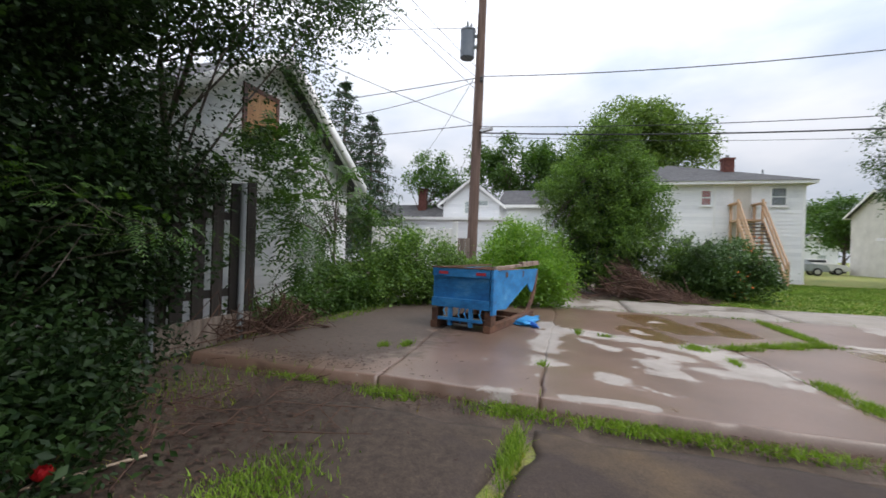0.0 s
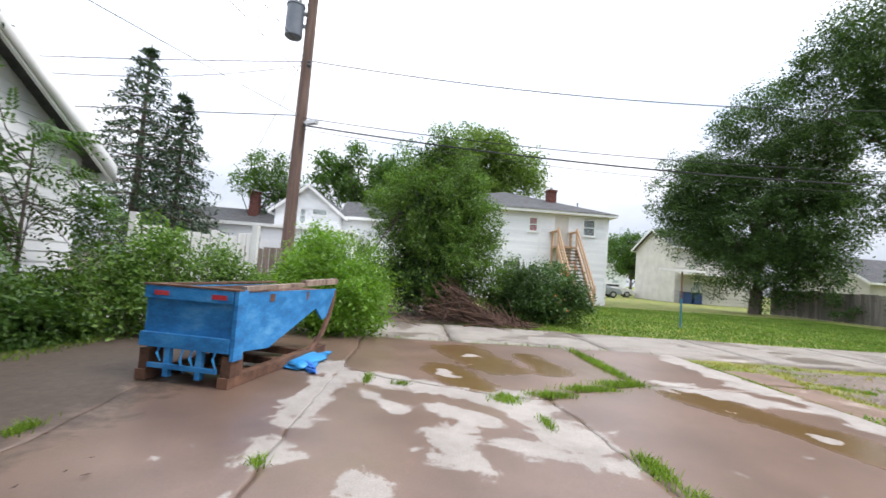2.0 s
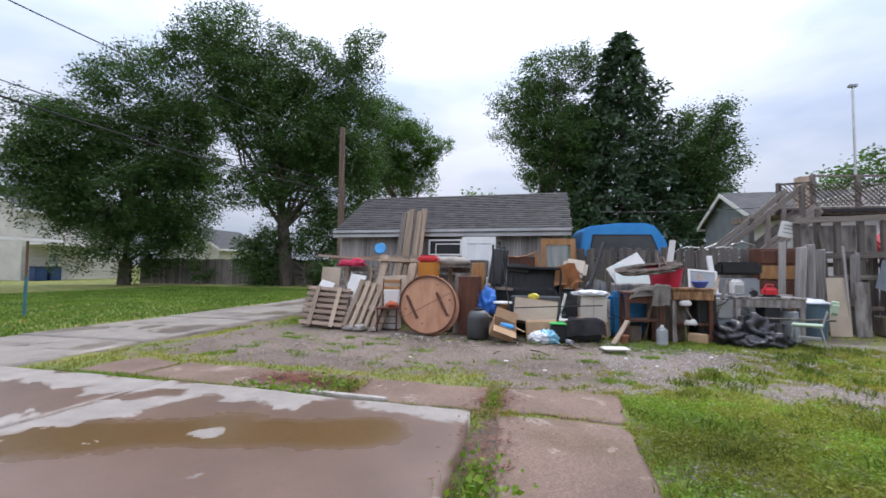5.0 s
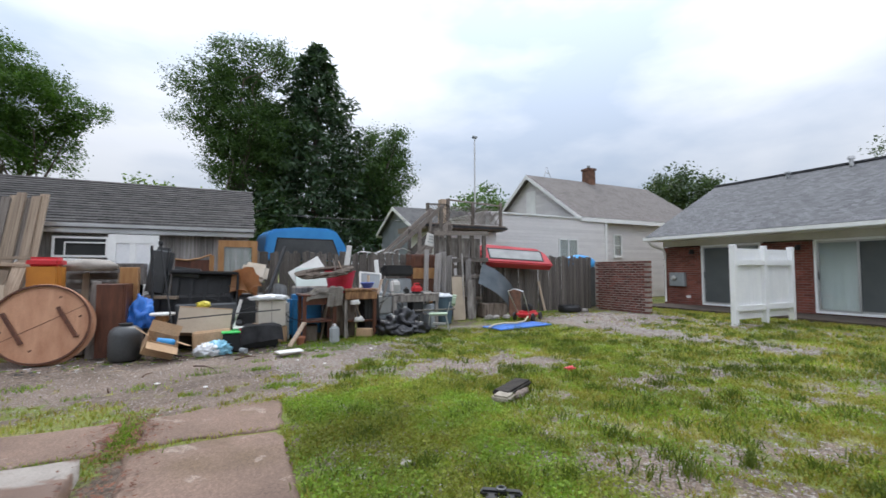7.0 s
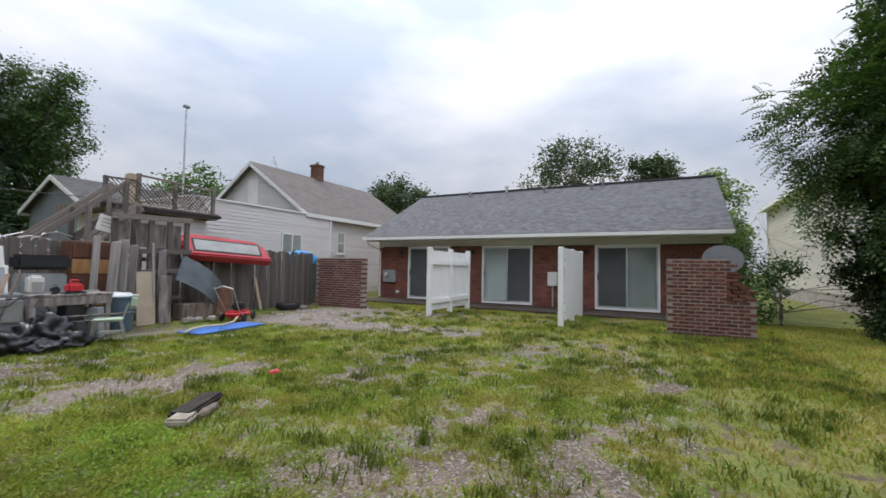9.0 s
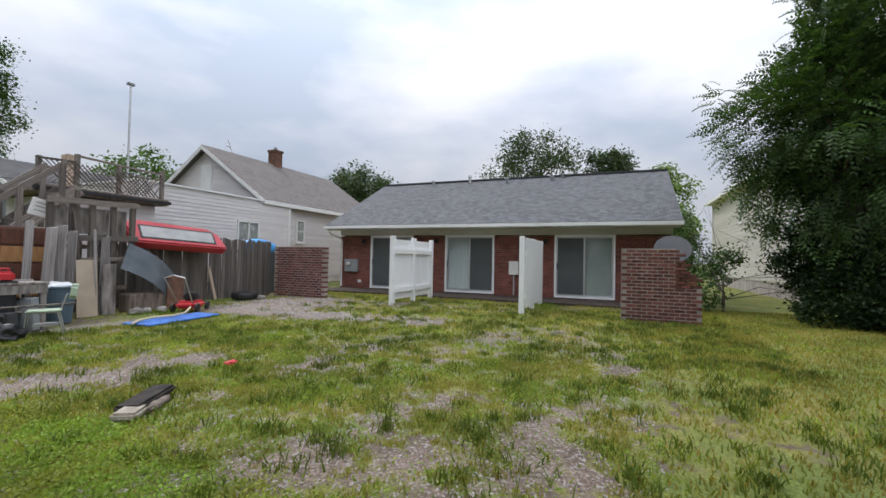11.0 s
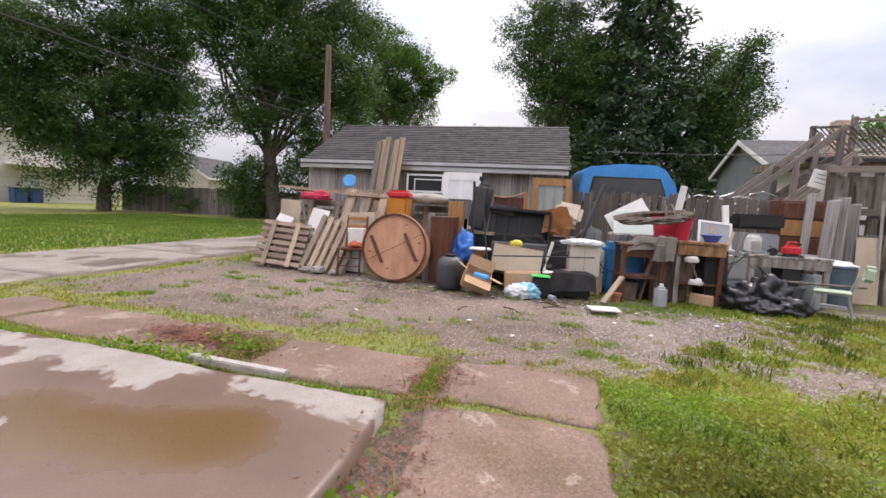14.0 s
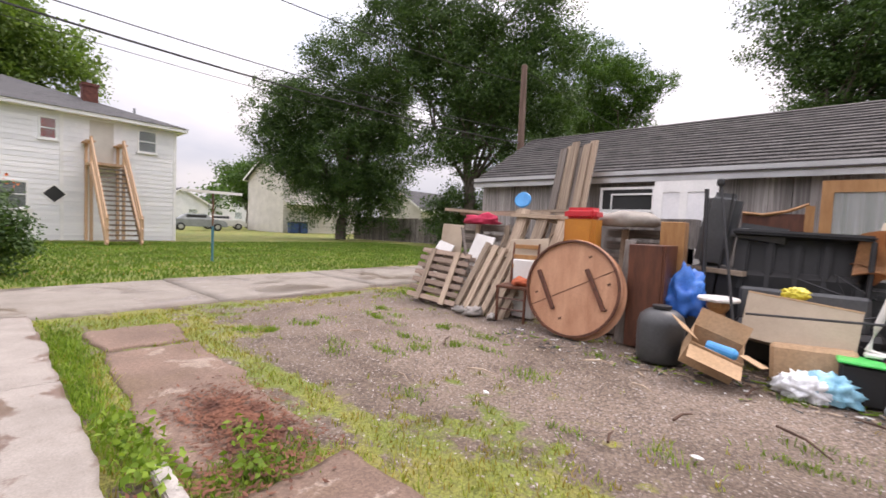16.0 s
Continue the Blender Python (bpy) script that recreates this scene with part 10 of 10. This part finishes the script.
part("can_body", turned([(0.20, 0), (0.25, 0.62), (0.27, 0.63), (0.27, 0.66), (0.24, 0.66), (0.19, 0.04), (0, 0.04)], 24), surface("slate_blue_plastic", (0.06, 0.10, 0.13), (0.10, 0.15, 0.19), 3, 40, 0.5, 0.03), rcn)
part("bag_top", lump(0.24, 0.24, 0.09, 0.4, 2.6, 3, 8.1), M_WHITEBAG, rcn, m=pose(0, 0, 0.60))

# broken fence bay, plywood, tall frame, deck and stairs behind
bf = thing("broken_fence", "broken grey fence boards standing at odd angles", "fence")
for x0, x1, y, h, w in ((6.25, 6.32, 10.5, 1.85, 0.12), (6.5, 6.62, 10.42, 1.75, 0.2), (6.72, 6.78, 10.44, 1.8, 0.16), (6.92, 6.98, 10.5, 1.7, 0.15), (7.36, 7.30, 10.4, 1.75, 0.13), (7.55, 7.62, 10.6, 1.6, 0.15), (7.75, 7.7, 10.7, 1.65, 0.15)):
    plank_between(ME_SHED[int(x0 * 10) % 4], "board", bf, (x0, y, 0), (x1, y + 0.05, h), w, 0.025)
part("rail", boxes((6.2, 8.0, 10.56, 10.60, 0.5, 0.58)), M_BROWNWOOD, bf)
panel("plywood_sheet", "stained pale plywood offcut leaning on the fence", "plywood", pose(6.98, 10.32, 0, -5, 0, 0), 0.36, 1.13, 0.02, M_TAN)
panel("plywood_sheet", "grey plywood offcut leaning on the fence", "plywood", pose(7.42, 10.36, 0, -5, 2, 0), 0.26, 1.05, 0.02, M_OLDWOOD)
tf = thing("timber_frame", "rough timber post frame behind the fence", "timber frame")
for x, h in ((6.78, 2.35), (7.15, 2.32), (7.5, 2.3), (7.9, 2.33), (8.3, 2.3)):
    plank_between(ME_PALG[0], "post", tf, (x, 10.95, 0), (x, 10.95, h), 0.09, 0.09)
for z, w in ((2.30, 0.12), (1.55, 0.12), (1.1, 0.09)):
    plank_between(ME_PALG[1], "rail", tf, (6.7, 10.88, z), (8.4, 10.88, z + 0.05), w, 0.04, math.pi / 2)
plank_between(ME_PALG[2], "brace", tf, (7.35, 10.84, 0.0), (7.15, 10.9, 2.1), 0.13, 0.04)
for x in (6.95, 7.32, 7.7, 8.05):
    part("lattice_scrap", boxes((x - 0.14, x + 0.14, 10.98, 11.0, 1.66, 2.2)), M_OLDWOOD, tf)

deck = thing("roof_deck", "grey weathered roof deck with broken lattice railing", "deck")
part("support_wall", boxes((7.9, 10.3, 13.3, 15.5, 0, 2.65)), M_GREY_SIDING, deck)
clapboards(deck, LAP13G, "x", 13.3, -1, lambda z: (7.9, 10.3), 0.2, 2.6, 0.13)
part("deck_edge", boxes((7.4, 10.5, 13.0, 15.6, 2.68, 2.85)), M_BROWNWOOD, deck)
part("roof_membrane", boxes((7.35, 10.55, 12.95, 13.0, 2.72, 2.80)), M_BLACKPLASTIC, deck, "black rubber roof edge")
for x, h in ((7.5, 3.5), (8.25, 3.7), (9.2, 3.65), (10.35, 3.7)):
    plank_between(ME_PALG[0], "rail_post", deck, (x, 13.1, 2.85), (x, 13.1, h), 0.09, 0.09)
plank_between(ME_PALG[1], "top_rail", deck, (8.2, 13.1, 3.66), (10.4, 13.1, 3.58), 0.09, 0.04, 0)
plank_between(ME_PALG[1], "top_rail", deck, (7.45, 13.1, 3.46), (8.25, 13.1, 3.5), 0.09, 0.04, 0)
for k in range(28):
    x = 7.5 + 0.105 * k
    for sgn in (-1, 1):
        if (k * 7 + (sgn > 0) * 3) % 9 == 0:
            continue
        a, b = (x, 13.06 + 0.01 * sgn, 2.88), (x + sgn * 0.55, 13.06 + 0.01 * sgn, 3.46)
        if b[0] < 7.45 or b[0] > 10.45:
            continue
        plank_between(ME_PALG[k % 3], "lattice_slat", deck, a, b, 0.045, 0.01)
for k in range(4):
    plank_between(ME_PALG[k % 3], "loose_slat", deck, (9.3 + 0.25 * k, 13.0, 2.9), (9.75 + 0.22 * k, 13.0, 3.45 + 0.06 * (k % 2)), 0.05, 0.012)
part("chimney_stub", boxes((8.75, 9.05, 14.6, 14.9, 2.85, 3.95)), M_PALLET, deck)
for yy in (12.15, 12.95):
    plank_between(ME_PALG[0], "stringer", deck, (7.85, yy, 2.72), (5.9, yy, 0.9), 0.05, 0.27)
    plank_between(ME_PALG[1], "handrail", deck, (7.6, yy, 3.3), (5.6, yy, 1.5), 0.04, 0.12)
    for t in (0.1, 0.5, 0.9):
        plank_between(ME_PALG[2], "baluster_post", deck, (7.7 - 1.8 * t, yy, 2.0 - 1.7 * t), (7.7 - 1.8 * t, yy, 3.4 - 1.62 * t), 0.09, 0.09)
for k in range(11):
    t = (k + 0.5) / 11
    plank_between(ME_PALG[k % 3], "tread", deck, (7.85 - 1.95 * t, 12.15, 2.75 - 1.82 * t), (7.85 - 1.95 * t, 12.95, 2.75 - 1.82 * t), 0.24, 0.035, math.pi / 2)
for x in (6.1, 7.8):
    plank_between(ME_PALG[0], "stair_post", deck, (x, 12.15, 0), (x, 12.15, 1.2 if x < 7 else 2.7), 0.1, 0.1)
jk = thing("metal_frame_heap", "heap of bent white metal frames behind the fence", "metal frames", pose(5.4, 11.9, 0))
for k in range(16):
    a = np.array([rb.uniform(-0.9, 0.6), rb.uniform(-0.2, 0.4), rb.uniform(1.3, 1.9)])
    b = a + np.array([rb.uniform(0.3, 1.1), rb.uniform(-0.2, 0.2), rb.uniform(-0.25, 0.5)])
    bm = bmesh.new()
    chain(bm, [a, (a + b) / 2 + np.array([0, 0, 0.08]), b], 0.013, 5)
    part("bent_tube", bm, M_ALU, jk)
part("scrap_base", lump(0.95, 0.4, 0.75, 0.3, 2, 3, 6.6), M_OLDWOOD, jk)
sg = thing("small_sign", "small white sign board with grey lettering bars", "sign", pose(6.62, 11.0, 1.95, 0, 14, 0))
part("sign_board", softbox(-0.17, 0.17, -0.01, 0.01, 0, 0.34, 0.01, 1), M_WHITE, sg)
for z in (0.1, 0.18, 0.25):
    part("text_bar", boxes((-0.10, 0.10, -0.014, -0.011, z, z + 0.018)), M_STEEL, sg)

# blue truck cap behind the fence, red cap and windscreen on it
M_CAPBLUE = surface("bright_blue_gelcoat", (0.03, 0.22, 0.55), (0.05, 0.30, 0.66), 2, 40, 0.35, 0.02)
cp = thing("truck_cap", "blue pickup truck cap with dark windows behind the fence", "truck cap", pose(2.5, 11.65, 0, 0, 0, 8))
bm = bmesh.new()
prof = [(0.0, 1.55), (0.06, 2.18), (0.22, 2.32), (0.9, 2.40), (1.6, 2.40), (1.82, 2.32), (2.08, 1.95), (2.12, 1.55)]
ends = [[bm.verts.new((x, y, z)) for x, z in prof] for y in (0.0, 1.2)]
for k in range(8):
    bm.faces.new((ends[0][k], ends[0][(k + 1) % 8], ends[1][(k + 1) % 8], ends[1][k]))
bm.faces.new(ends[0][::-1])
bm.faces.new(ends[1])
bmesh.ops.recalc_face_normals(bm, faces=bm.faces[:])
bmesh.ops.bevel(bm, geom=bm.edges[:], offset=0.03, segments=2, affect="EDGES")
part("shell", bm, M_CAPBLUE, cp)
for nm, grow, dy, mt_ in (("side_window", 0.0, -0.02, M_GREYPLASTIC), ("window_seal", 0.035, -0.012, M_BLACKPLASTIC)):
    bm = bmesh.new()
    outline = ((0.24 - grow, 1.60 - grow), (1.90 + grow, 1.60 - grow), (1.68 + grow, 2.08 + grow), (0.34 - grow, 2.08 + grow))
    w0 = [bm.verts.new((x, dy, z)) for x, z in outline]
    w1 = [bm.verts.new((x, 0.0, z)) for x, z in outline]
    bm.faces.new(w0)
    bm.faces.new(w1[::-1])
    for k in range(4):
        bm.faces.new((w0[k], w1[k], w1[(k + 1) % 4], w0[(k + 1) % 4]))
    bmesh.ops.recalc_face_normals(bm, faces=bm.faces[:])
    part(nm, bm, mt_, cp)
for xs in (0.1, 1.8):
    part("stand_timber", boxes((xs, xs + 0.15, 0.1, 0.25, 0, 1.56)), M_BROWNWOOD, cp)
rh_ = thing("red_hatch", "red fibreglass truck cap panel with a long window on the fence", "truck cap", Matrix.Translation((8.2, 10.95, 1.57)) @ Matrix.Rotation(radians(-9), 4, "Z") @ Matrix.Rotation(radians(3), 4, "Y") @ Matrix.Rotation(radians(-38), 4, "X") @ Matrix.Diagonal((1.14, 1, 1.05, 1)))
bm = bmesh.new()
prof = [(0.14, 0.0), (2.1, 0.0), (1.98, 0.44), (1.75, 0.62), (0.2, 0.66), (0.0, 0.5)]
a = [bm.verts.new((x, 0, z)) for x, z in prof]
b = [bm.verts.new((x, 0.28, z)) for x, z in prof]
bm.faces.new(a)
bm.faces.new(b[::-1])
for k in range(6):
    bm.faces.new((a[k], b[k], b[(k + 1) % 6], a[(k + 1) % 6]))
bmesh.ops.recalc_face_normals(bm, faces=bm.faces[:])
bmesh.ops.bevel(bm, geom=bm.edges[:], offset=0.035, segments=2, affect="EDGES")
part("shell", bm, M_REDPAINT, rh_)
part("long_window", softbox(0.3, 1.8, -0.014, 0.0, 0.14, 0.46, 0.006, 1), surface("dusty_window", (0.30, 0.30, 0.29), (0.42, 0.42, 0.40), 2, 30, 0.25, 0.02), rh_)
part("window_gasket", boxes((0.26, 1.84, -0.006, -0.001, 0.10, 0.50)), M_BLACKPLASTIC, rh_)
pane_ = thing("windscreen", "grey curved windscreen leaning on the scrap", "windscreen", Matrix.Translation((7.85, 10.35, 1.0)) @ Matrix.Rotation(radians(35), 4, "Y") @ Matrix.Rotation(radians(-30), 4, "X"))
part("curved_glass", sheet(1, 1, 10, 8, lambda u, v: (1.3 * u, 0.14 * (2 * u - 1) ** 2, 0.78 * v), 0.014), surface("grey_glass", (0.13, 0.16, 0.18), (0.20, 0.23, 0.25), 2, 30, 0.12, 0.0), pane_)
sb = thing("scrap_barrow", "rusty brown cabinet and rubble below the red cap", "scrap", pose(8.55, 10.45, 0))
part("cabinet_panel", softbox(0, 0.4, 0, 0.03, 0, 0.78, 0.008, 1), M_RUST, sb, m=pose(0.2, -0.1, 0, -8, 6, 0))
part("box", softbox(-0.55, 0.2, 0, 0.4, 0, 0.38, 0.02, 1), M_BROWNWOOD, sb)
for k, (x, y, s) in enumerate(((7.9, 10.05, 0.10), (8.15, 10.1, 0.08), (8.4, 10.0, 0.09), (9.0, 10.3, 0.07), (11.7, 10.5, 0.08), (-2.2, 8.5, 0.07), (-1.95, 8.5, 0.09), (-1.65, 8.5, 0.06))):
    stn = thing("rubble_stone", "grey broken concrete lump", "rubble", pose(x, y, 0, 0, 0, 40 * k), "rubble")
    part("lump_body", lump(s * 1.4, s, s * 0.8, 0.6, 3.2, 3, k * 1.3), M_STONE, stn)

# mower, blue mat and hose, bits on the grass
mw = thing("lawn_mower", "red lawn mower lying on its handle", "lawn mower", pose(8.75, 9.55, 0, 0, 0, 30))
part("mower_deck", softbox(-0.28, 0.28, -0.22, 0.22, 0.08, 0.24, 0.06, 3), M_RED, mw)
part("engine", softbox(-0.12, 0.14, -0.12, 0.12, 0.24, 0.42, 0.04, 2), M_BLACKPLASTIC, mw)
for x in (-0.25, 0.25):
    for y in (-0.25, 0.25):
        part("wheel", turned([(0.05, -0.025), (0.10, -0.02), (0.105, 0), (0.10, 0.02), (0.05, 0.025)], 16), M_BLACKPLASTIC, mw, m=pose(x, y, 0.105, 90, 0, 0))
bm = bmesh.new()
chain(bm, [(-0.25, -0.15, 0.2), (-0.75, -0.2, 0.78), (-0.8, 0.0, 0.84), (-0.75, 0.2, 0.78), (-0.25, 0.15, 0.2)], 0.014, 6)
part("handle", bm, M_ALU, mw)
mat_ = thing("blue_mat", "flat blue plastic sheet on the grass", "plastic sheet", pose(7.75, 8.55, 0.015, 0, 0, 8))
part("sheet_body", softbox(-0.85, 0.75, -0.3, 0.3, 0, 0.035, 0.012, 1), M_BLUETARP, mat_)
hose = thing("hose", "pale yellow hose lying over the blue sheet", "hose", pose(7.5, 8.5, 0.07))
bm = bmesh.new()
chain(bm, [(-0.7, -0.15, 0), (-0.45, 0.05, 0.02), (-0.15, 0.12, 0.03), (0.2, 0.1, 0.02), (0.55, 0.25, 0.03), (0.8, 0.45, 0.1)], 0.02, 8)
part("hose_tube", bm, surface("straw_hose", (0.5, 0.42, 0.25), (0.6, 0.52, 0.33), 3, 40, 0.5, 0.02), hose)
tyr = thing("old_tyre", "old black tyre lying by the fence", "tyre", pose(11.3, 10.75, 0.1))
part("tyre", turned([(0.18, -0.1), (0.32, -0.1), (0.35, -0.04), (0.35, 0.04), (0.32, 0.1), (0.18, 0.1), (0.16, 0)], 28), M_BLACKPLASTIC, tyr)
ff = thing("fence_offcut", "pale board leaning against the fence", "board")
plank_between(ME_PAL[1], "plank", ff, (10.6, 11.05, 0), (10.5, 11.25, 0.95), 0.13, 0.025)
dbs = thing("broken_slab_piece", "broken dark-topped concrete slab in the grass", "concrete piece", pose(4.42, 4.3, 0.0, 0, 0, 32))
part("concrete_chunk", softbox(-0.30, 0.02, -0.10, 0.08, -0.01, 0.055, 0.02, 2), surface("dirty_pale_concrete", (0.22, 0.19, 0.15), (0.42, 0.38, 0.31), 9, 60, 0.9, 0.5), dbs, m=pose(0, 0, 0, 2, 4, 8))
part("charred_board", softbox(-0.1, 0.42, -0.11, 0.10, 0.0, 0.06, 0.02, 2), M_BLACKWOOD, dbs, m=pose(0, 0.02, 0.012, -3, -3, -6))
part("rotten_edge", lump(0.2, 0.05, 0.035, 0.35, 2.4, 3, 1.0), M_BROWNWOOD, dbs, m=pose(0.1, -0.12, 0.0))
orb = thing("orange_scrap", "bright orange-red plastic scrap on the grass", "plastic scrap", pose(5.8, 4.85, 0.0))
part("scrap_piece", lump(0.09, 0.05, 0.035, 0.4, 2.0, 3, 2.0), M_RED, orb)
wst = thing("pale_stone", "pale flat stone in the grass", "stone", pose(2.92, 3.3, 0))
part("stone_body", lump(0.06, 0.035, 0.02, 0.35, 1.9, 2, 2.0), M_STONE, wst)
bps = thing("black_plastic_fitting", "black plastic fitting lying in the grass", "plastic fitting", pose(3.22, 2.64, 0.0, 0, 0, -35))
part("fitting_bar", softbox(-0.12, 0.12, 0.02, 0.075, 0.01, 0.05, 0.012, 2), M_BLACKPLASTIC, bps)
for s in (-1, 1):
    part("fitting_leg", softbox(-0.03, 0.03, -0.09, 0.018, 0, 0.045, 0.012, 2), M_BLACKPLASTIC, bps, m=pose(s * 0.055, 0, 0, 0, 0, -8 * s))
part("fitting_boss", turned([(0.03, 0.05), (0.03, 0.062), (0.018, 0.064), (0.018, 0.052)], 12), M_GREYPLASTIC, bps, m=pose(0, 0.045, 0))
for k, (x, y, a, l) in enumerate(((1.9, 7.4, 20, 0.3), (0.5, 7.3, -30, 0.22), (0.9, 6.8, 70, 0.2), (-0.6, 6.6, 10, 0.25), (2.2, -3.3, 40, 0.9), (2.6, -2.9, -25, 0.7), (2.1, 7.6, 160, 0.35), (3.2, 6.9, 80, 0.12), (-1.2, 7.0, 120, 0.3), (-2.2, 6.6, 35, 0.2), (1.4, 7.2, -50, 0.4), (0.0, 7.6, 15, 0.25), (1.2, 7.7, 75, 0.3), (-0.9, 6.1, -20, 0.18), (2.6, 7.7, 130, 0.28), (-2.8, 7.4, 60, 0.24), (0.7, 6.2, 100, 0.15))):
    tw = thing("fallen_stick", "short dry stick lying on the ground", "stick", pose(x, y, 0.03, 0, 0, a), "fallen sticks")
    bm = bmesh.new()
    chain(bm, [(0, 0, 0), (l * 0.5, 0.04 * l, 0.015), (l, -0.03 * l, 0.005)], [0.010, 0.008, 0.004], 5)
    part("stick_wood", bm, M_PALLET if k % 2 else M_TWIG, tw)
for k, (x, y) in enumerate(((1.1, 6.4), (3.0, 6.6), (2.7, 7.0), (-0.2, 6.3), (3.9, 7.4), (1.6, 6.0))):
    lt = thing("paper_scrap", "small white litter scrap on the gravel", "litter", pose(x, y, 0.02, 0, 0, 50 * k), "litter")
    part("scrap_sheet", lump(0.032, 0.02, 0.008, 0.4, 2.0, 2, k), M_WHITE, lt)

# loose odds and ends wedged between the larger scrap
rj = np.random.default_rng(77)
for k in range(44):
    x = rj.uniform(-3.0, 6.2)
    y = rj.uniform(8.8, 9.7) + (0.5 if x > 4.6 else 0)
    z = rj.uniform(0.35, 1.05) if -0.2 < x < 4.5 else rj.uniform(0.2, 0.8)
    a, L = rj.uniform(-0.6, 0.6), rj.uniform(0.5, 1.3)
    if 0.3 < x < 2.8:
        continue
    s_ = thing("scrap_lath", "thin weathered lath wedged in the scrap pile", "lath", group="laths in the scrap pile")
    plank_between((ME_PAL, ME_PALG)[k % 2][k % 3], "lath", s_, (x, y, 0.0), (x + L * math.sin(a), y + 0.15, z + L * 0.45), rj.uniform(0.03, 0.08), 0.02)
JUNK = (M_BLACKPLASTIC, M_CARD, M_GREYPLASTIC, M_WHITE, M_BROWNWOOD, M_STEEL, M_BLACKPLASTIC, M_REDBROWN)
for k in range(40):
    x = rj.uniform(-2.2, 6.3)
    y = rj.uniform(8.75, 9.5) + (0.5 if x > 4.6 else 0)
    w, d, h = rj.uniform(0.12, 0.4), rj.uniform(0.12, 0.3), rj.uniform(0.15, 0.85)
    b_ = thing("scrap_box", "small dented box stacked in the scrap pile", "box", pose(x, y, 0, rj.uniform(-4, 4), rj.uniform(-4, 4), rj.uniform(-40, 40)), "boxes in the scrap pile")
    part("box_body", softbox(-w / 2, w / 2, -d / 2, d / 2, 0, h, 0.015, 1), JUNK[k % 8], b_)
for k in range(10):
    x, y, z = rj.uniform(0.4, 5.8), rj.uniform(8.5, 9.2), rj.uniform(0.3, 0.9)
    c_ = thing("tangled_cord", "thin tangled black cord hanging in the scrap", "cord", group="cords in the scrap")
    bm = bmesh.new()
    pts_ = [(x, y + 0.3, z)]
    for q in range(7):
        pts_.append((pts_[-1][0] + rj.normal() * 0.16, pts_[-1][1] - 0.03, max(0.02, pts_[-1][2] + rj.normal() * 0.12 - 0.04)))
    chain(bm, pts_, 0.008, 5)
    part("cord_line", bm, M_CABLE, c_)
deb = np.random.default_rng(91)
for nm, lab, mat, num, size in (("wood_chips", "splintered wood chips scattered before the scrap pile", M_PALLET, 260, 0.035), ("paper_bits", "torn pale paper and plastic bits before the scrap pile", M_WHITE, 90, 0.022),
                                ("green_clippings", "cut green stems scattered before the scrap pile", M_LUSH, 130, 0.045), ("dark_bits", "dark plastic bits before the scrap pile", M_GREYPLASTIC, 120, 0.03)):
    x, y = deb.uniform(-1.2, 5.6, num), 7.98 + deb.normal(size=num) * 0.17 + 0.35 * (deb.random(num) < 0.15)
    a, l, w = deb.uniform(0, math.tau, num), size * deb.uniform(0.4, 1.5, num), size * deb.uniform(0.08, 0.3, num)
    z = ground_height(x, y) + 0.008
    ca, sa = np.cos(a), np.sin(a)
    low = [np.c_[x + ca * l * p - sa * w * q, y + sa * l * p + ca * w * q, z + 0.006 * deb.random(num)] for p, q in ((-1, -1), (1, -0.7), (0.9, 1), (-0.8, 0.8))]
    v = np.stack(low + [p + np.array([0, 0, 0.008]) for p in low], 1).reshape(-1, 3)
    i = np.arange(num)[:, None] * 8
    f = np.concatenate([np.c_[i + q[0], i + q[1], i + q[2], i + q[3]] for q in ((4, 5, 6, 7), (0, 1, 5, 4), (1, 2, 6, 5), (2, 3, 7, 6), (3, 0, 4, 7))])
    tagged(new(nm, raw_mesh(nm, v, f, mat)), lab, "debris", kind="stuff")
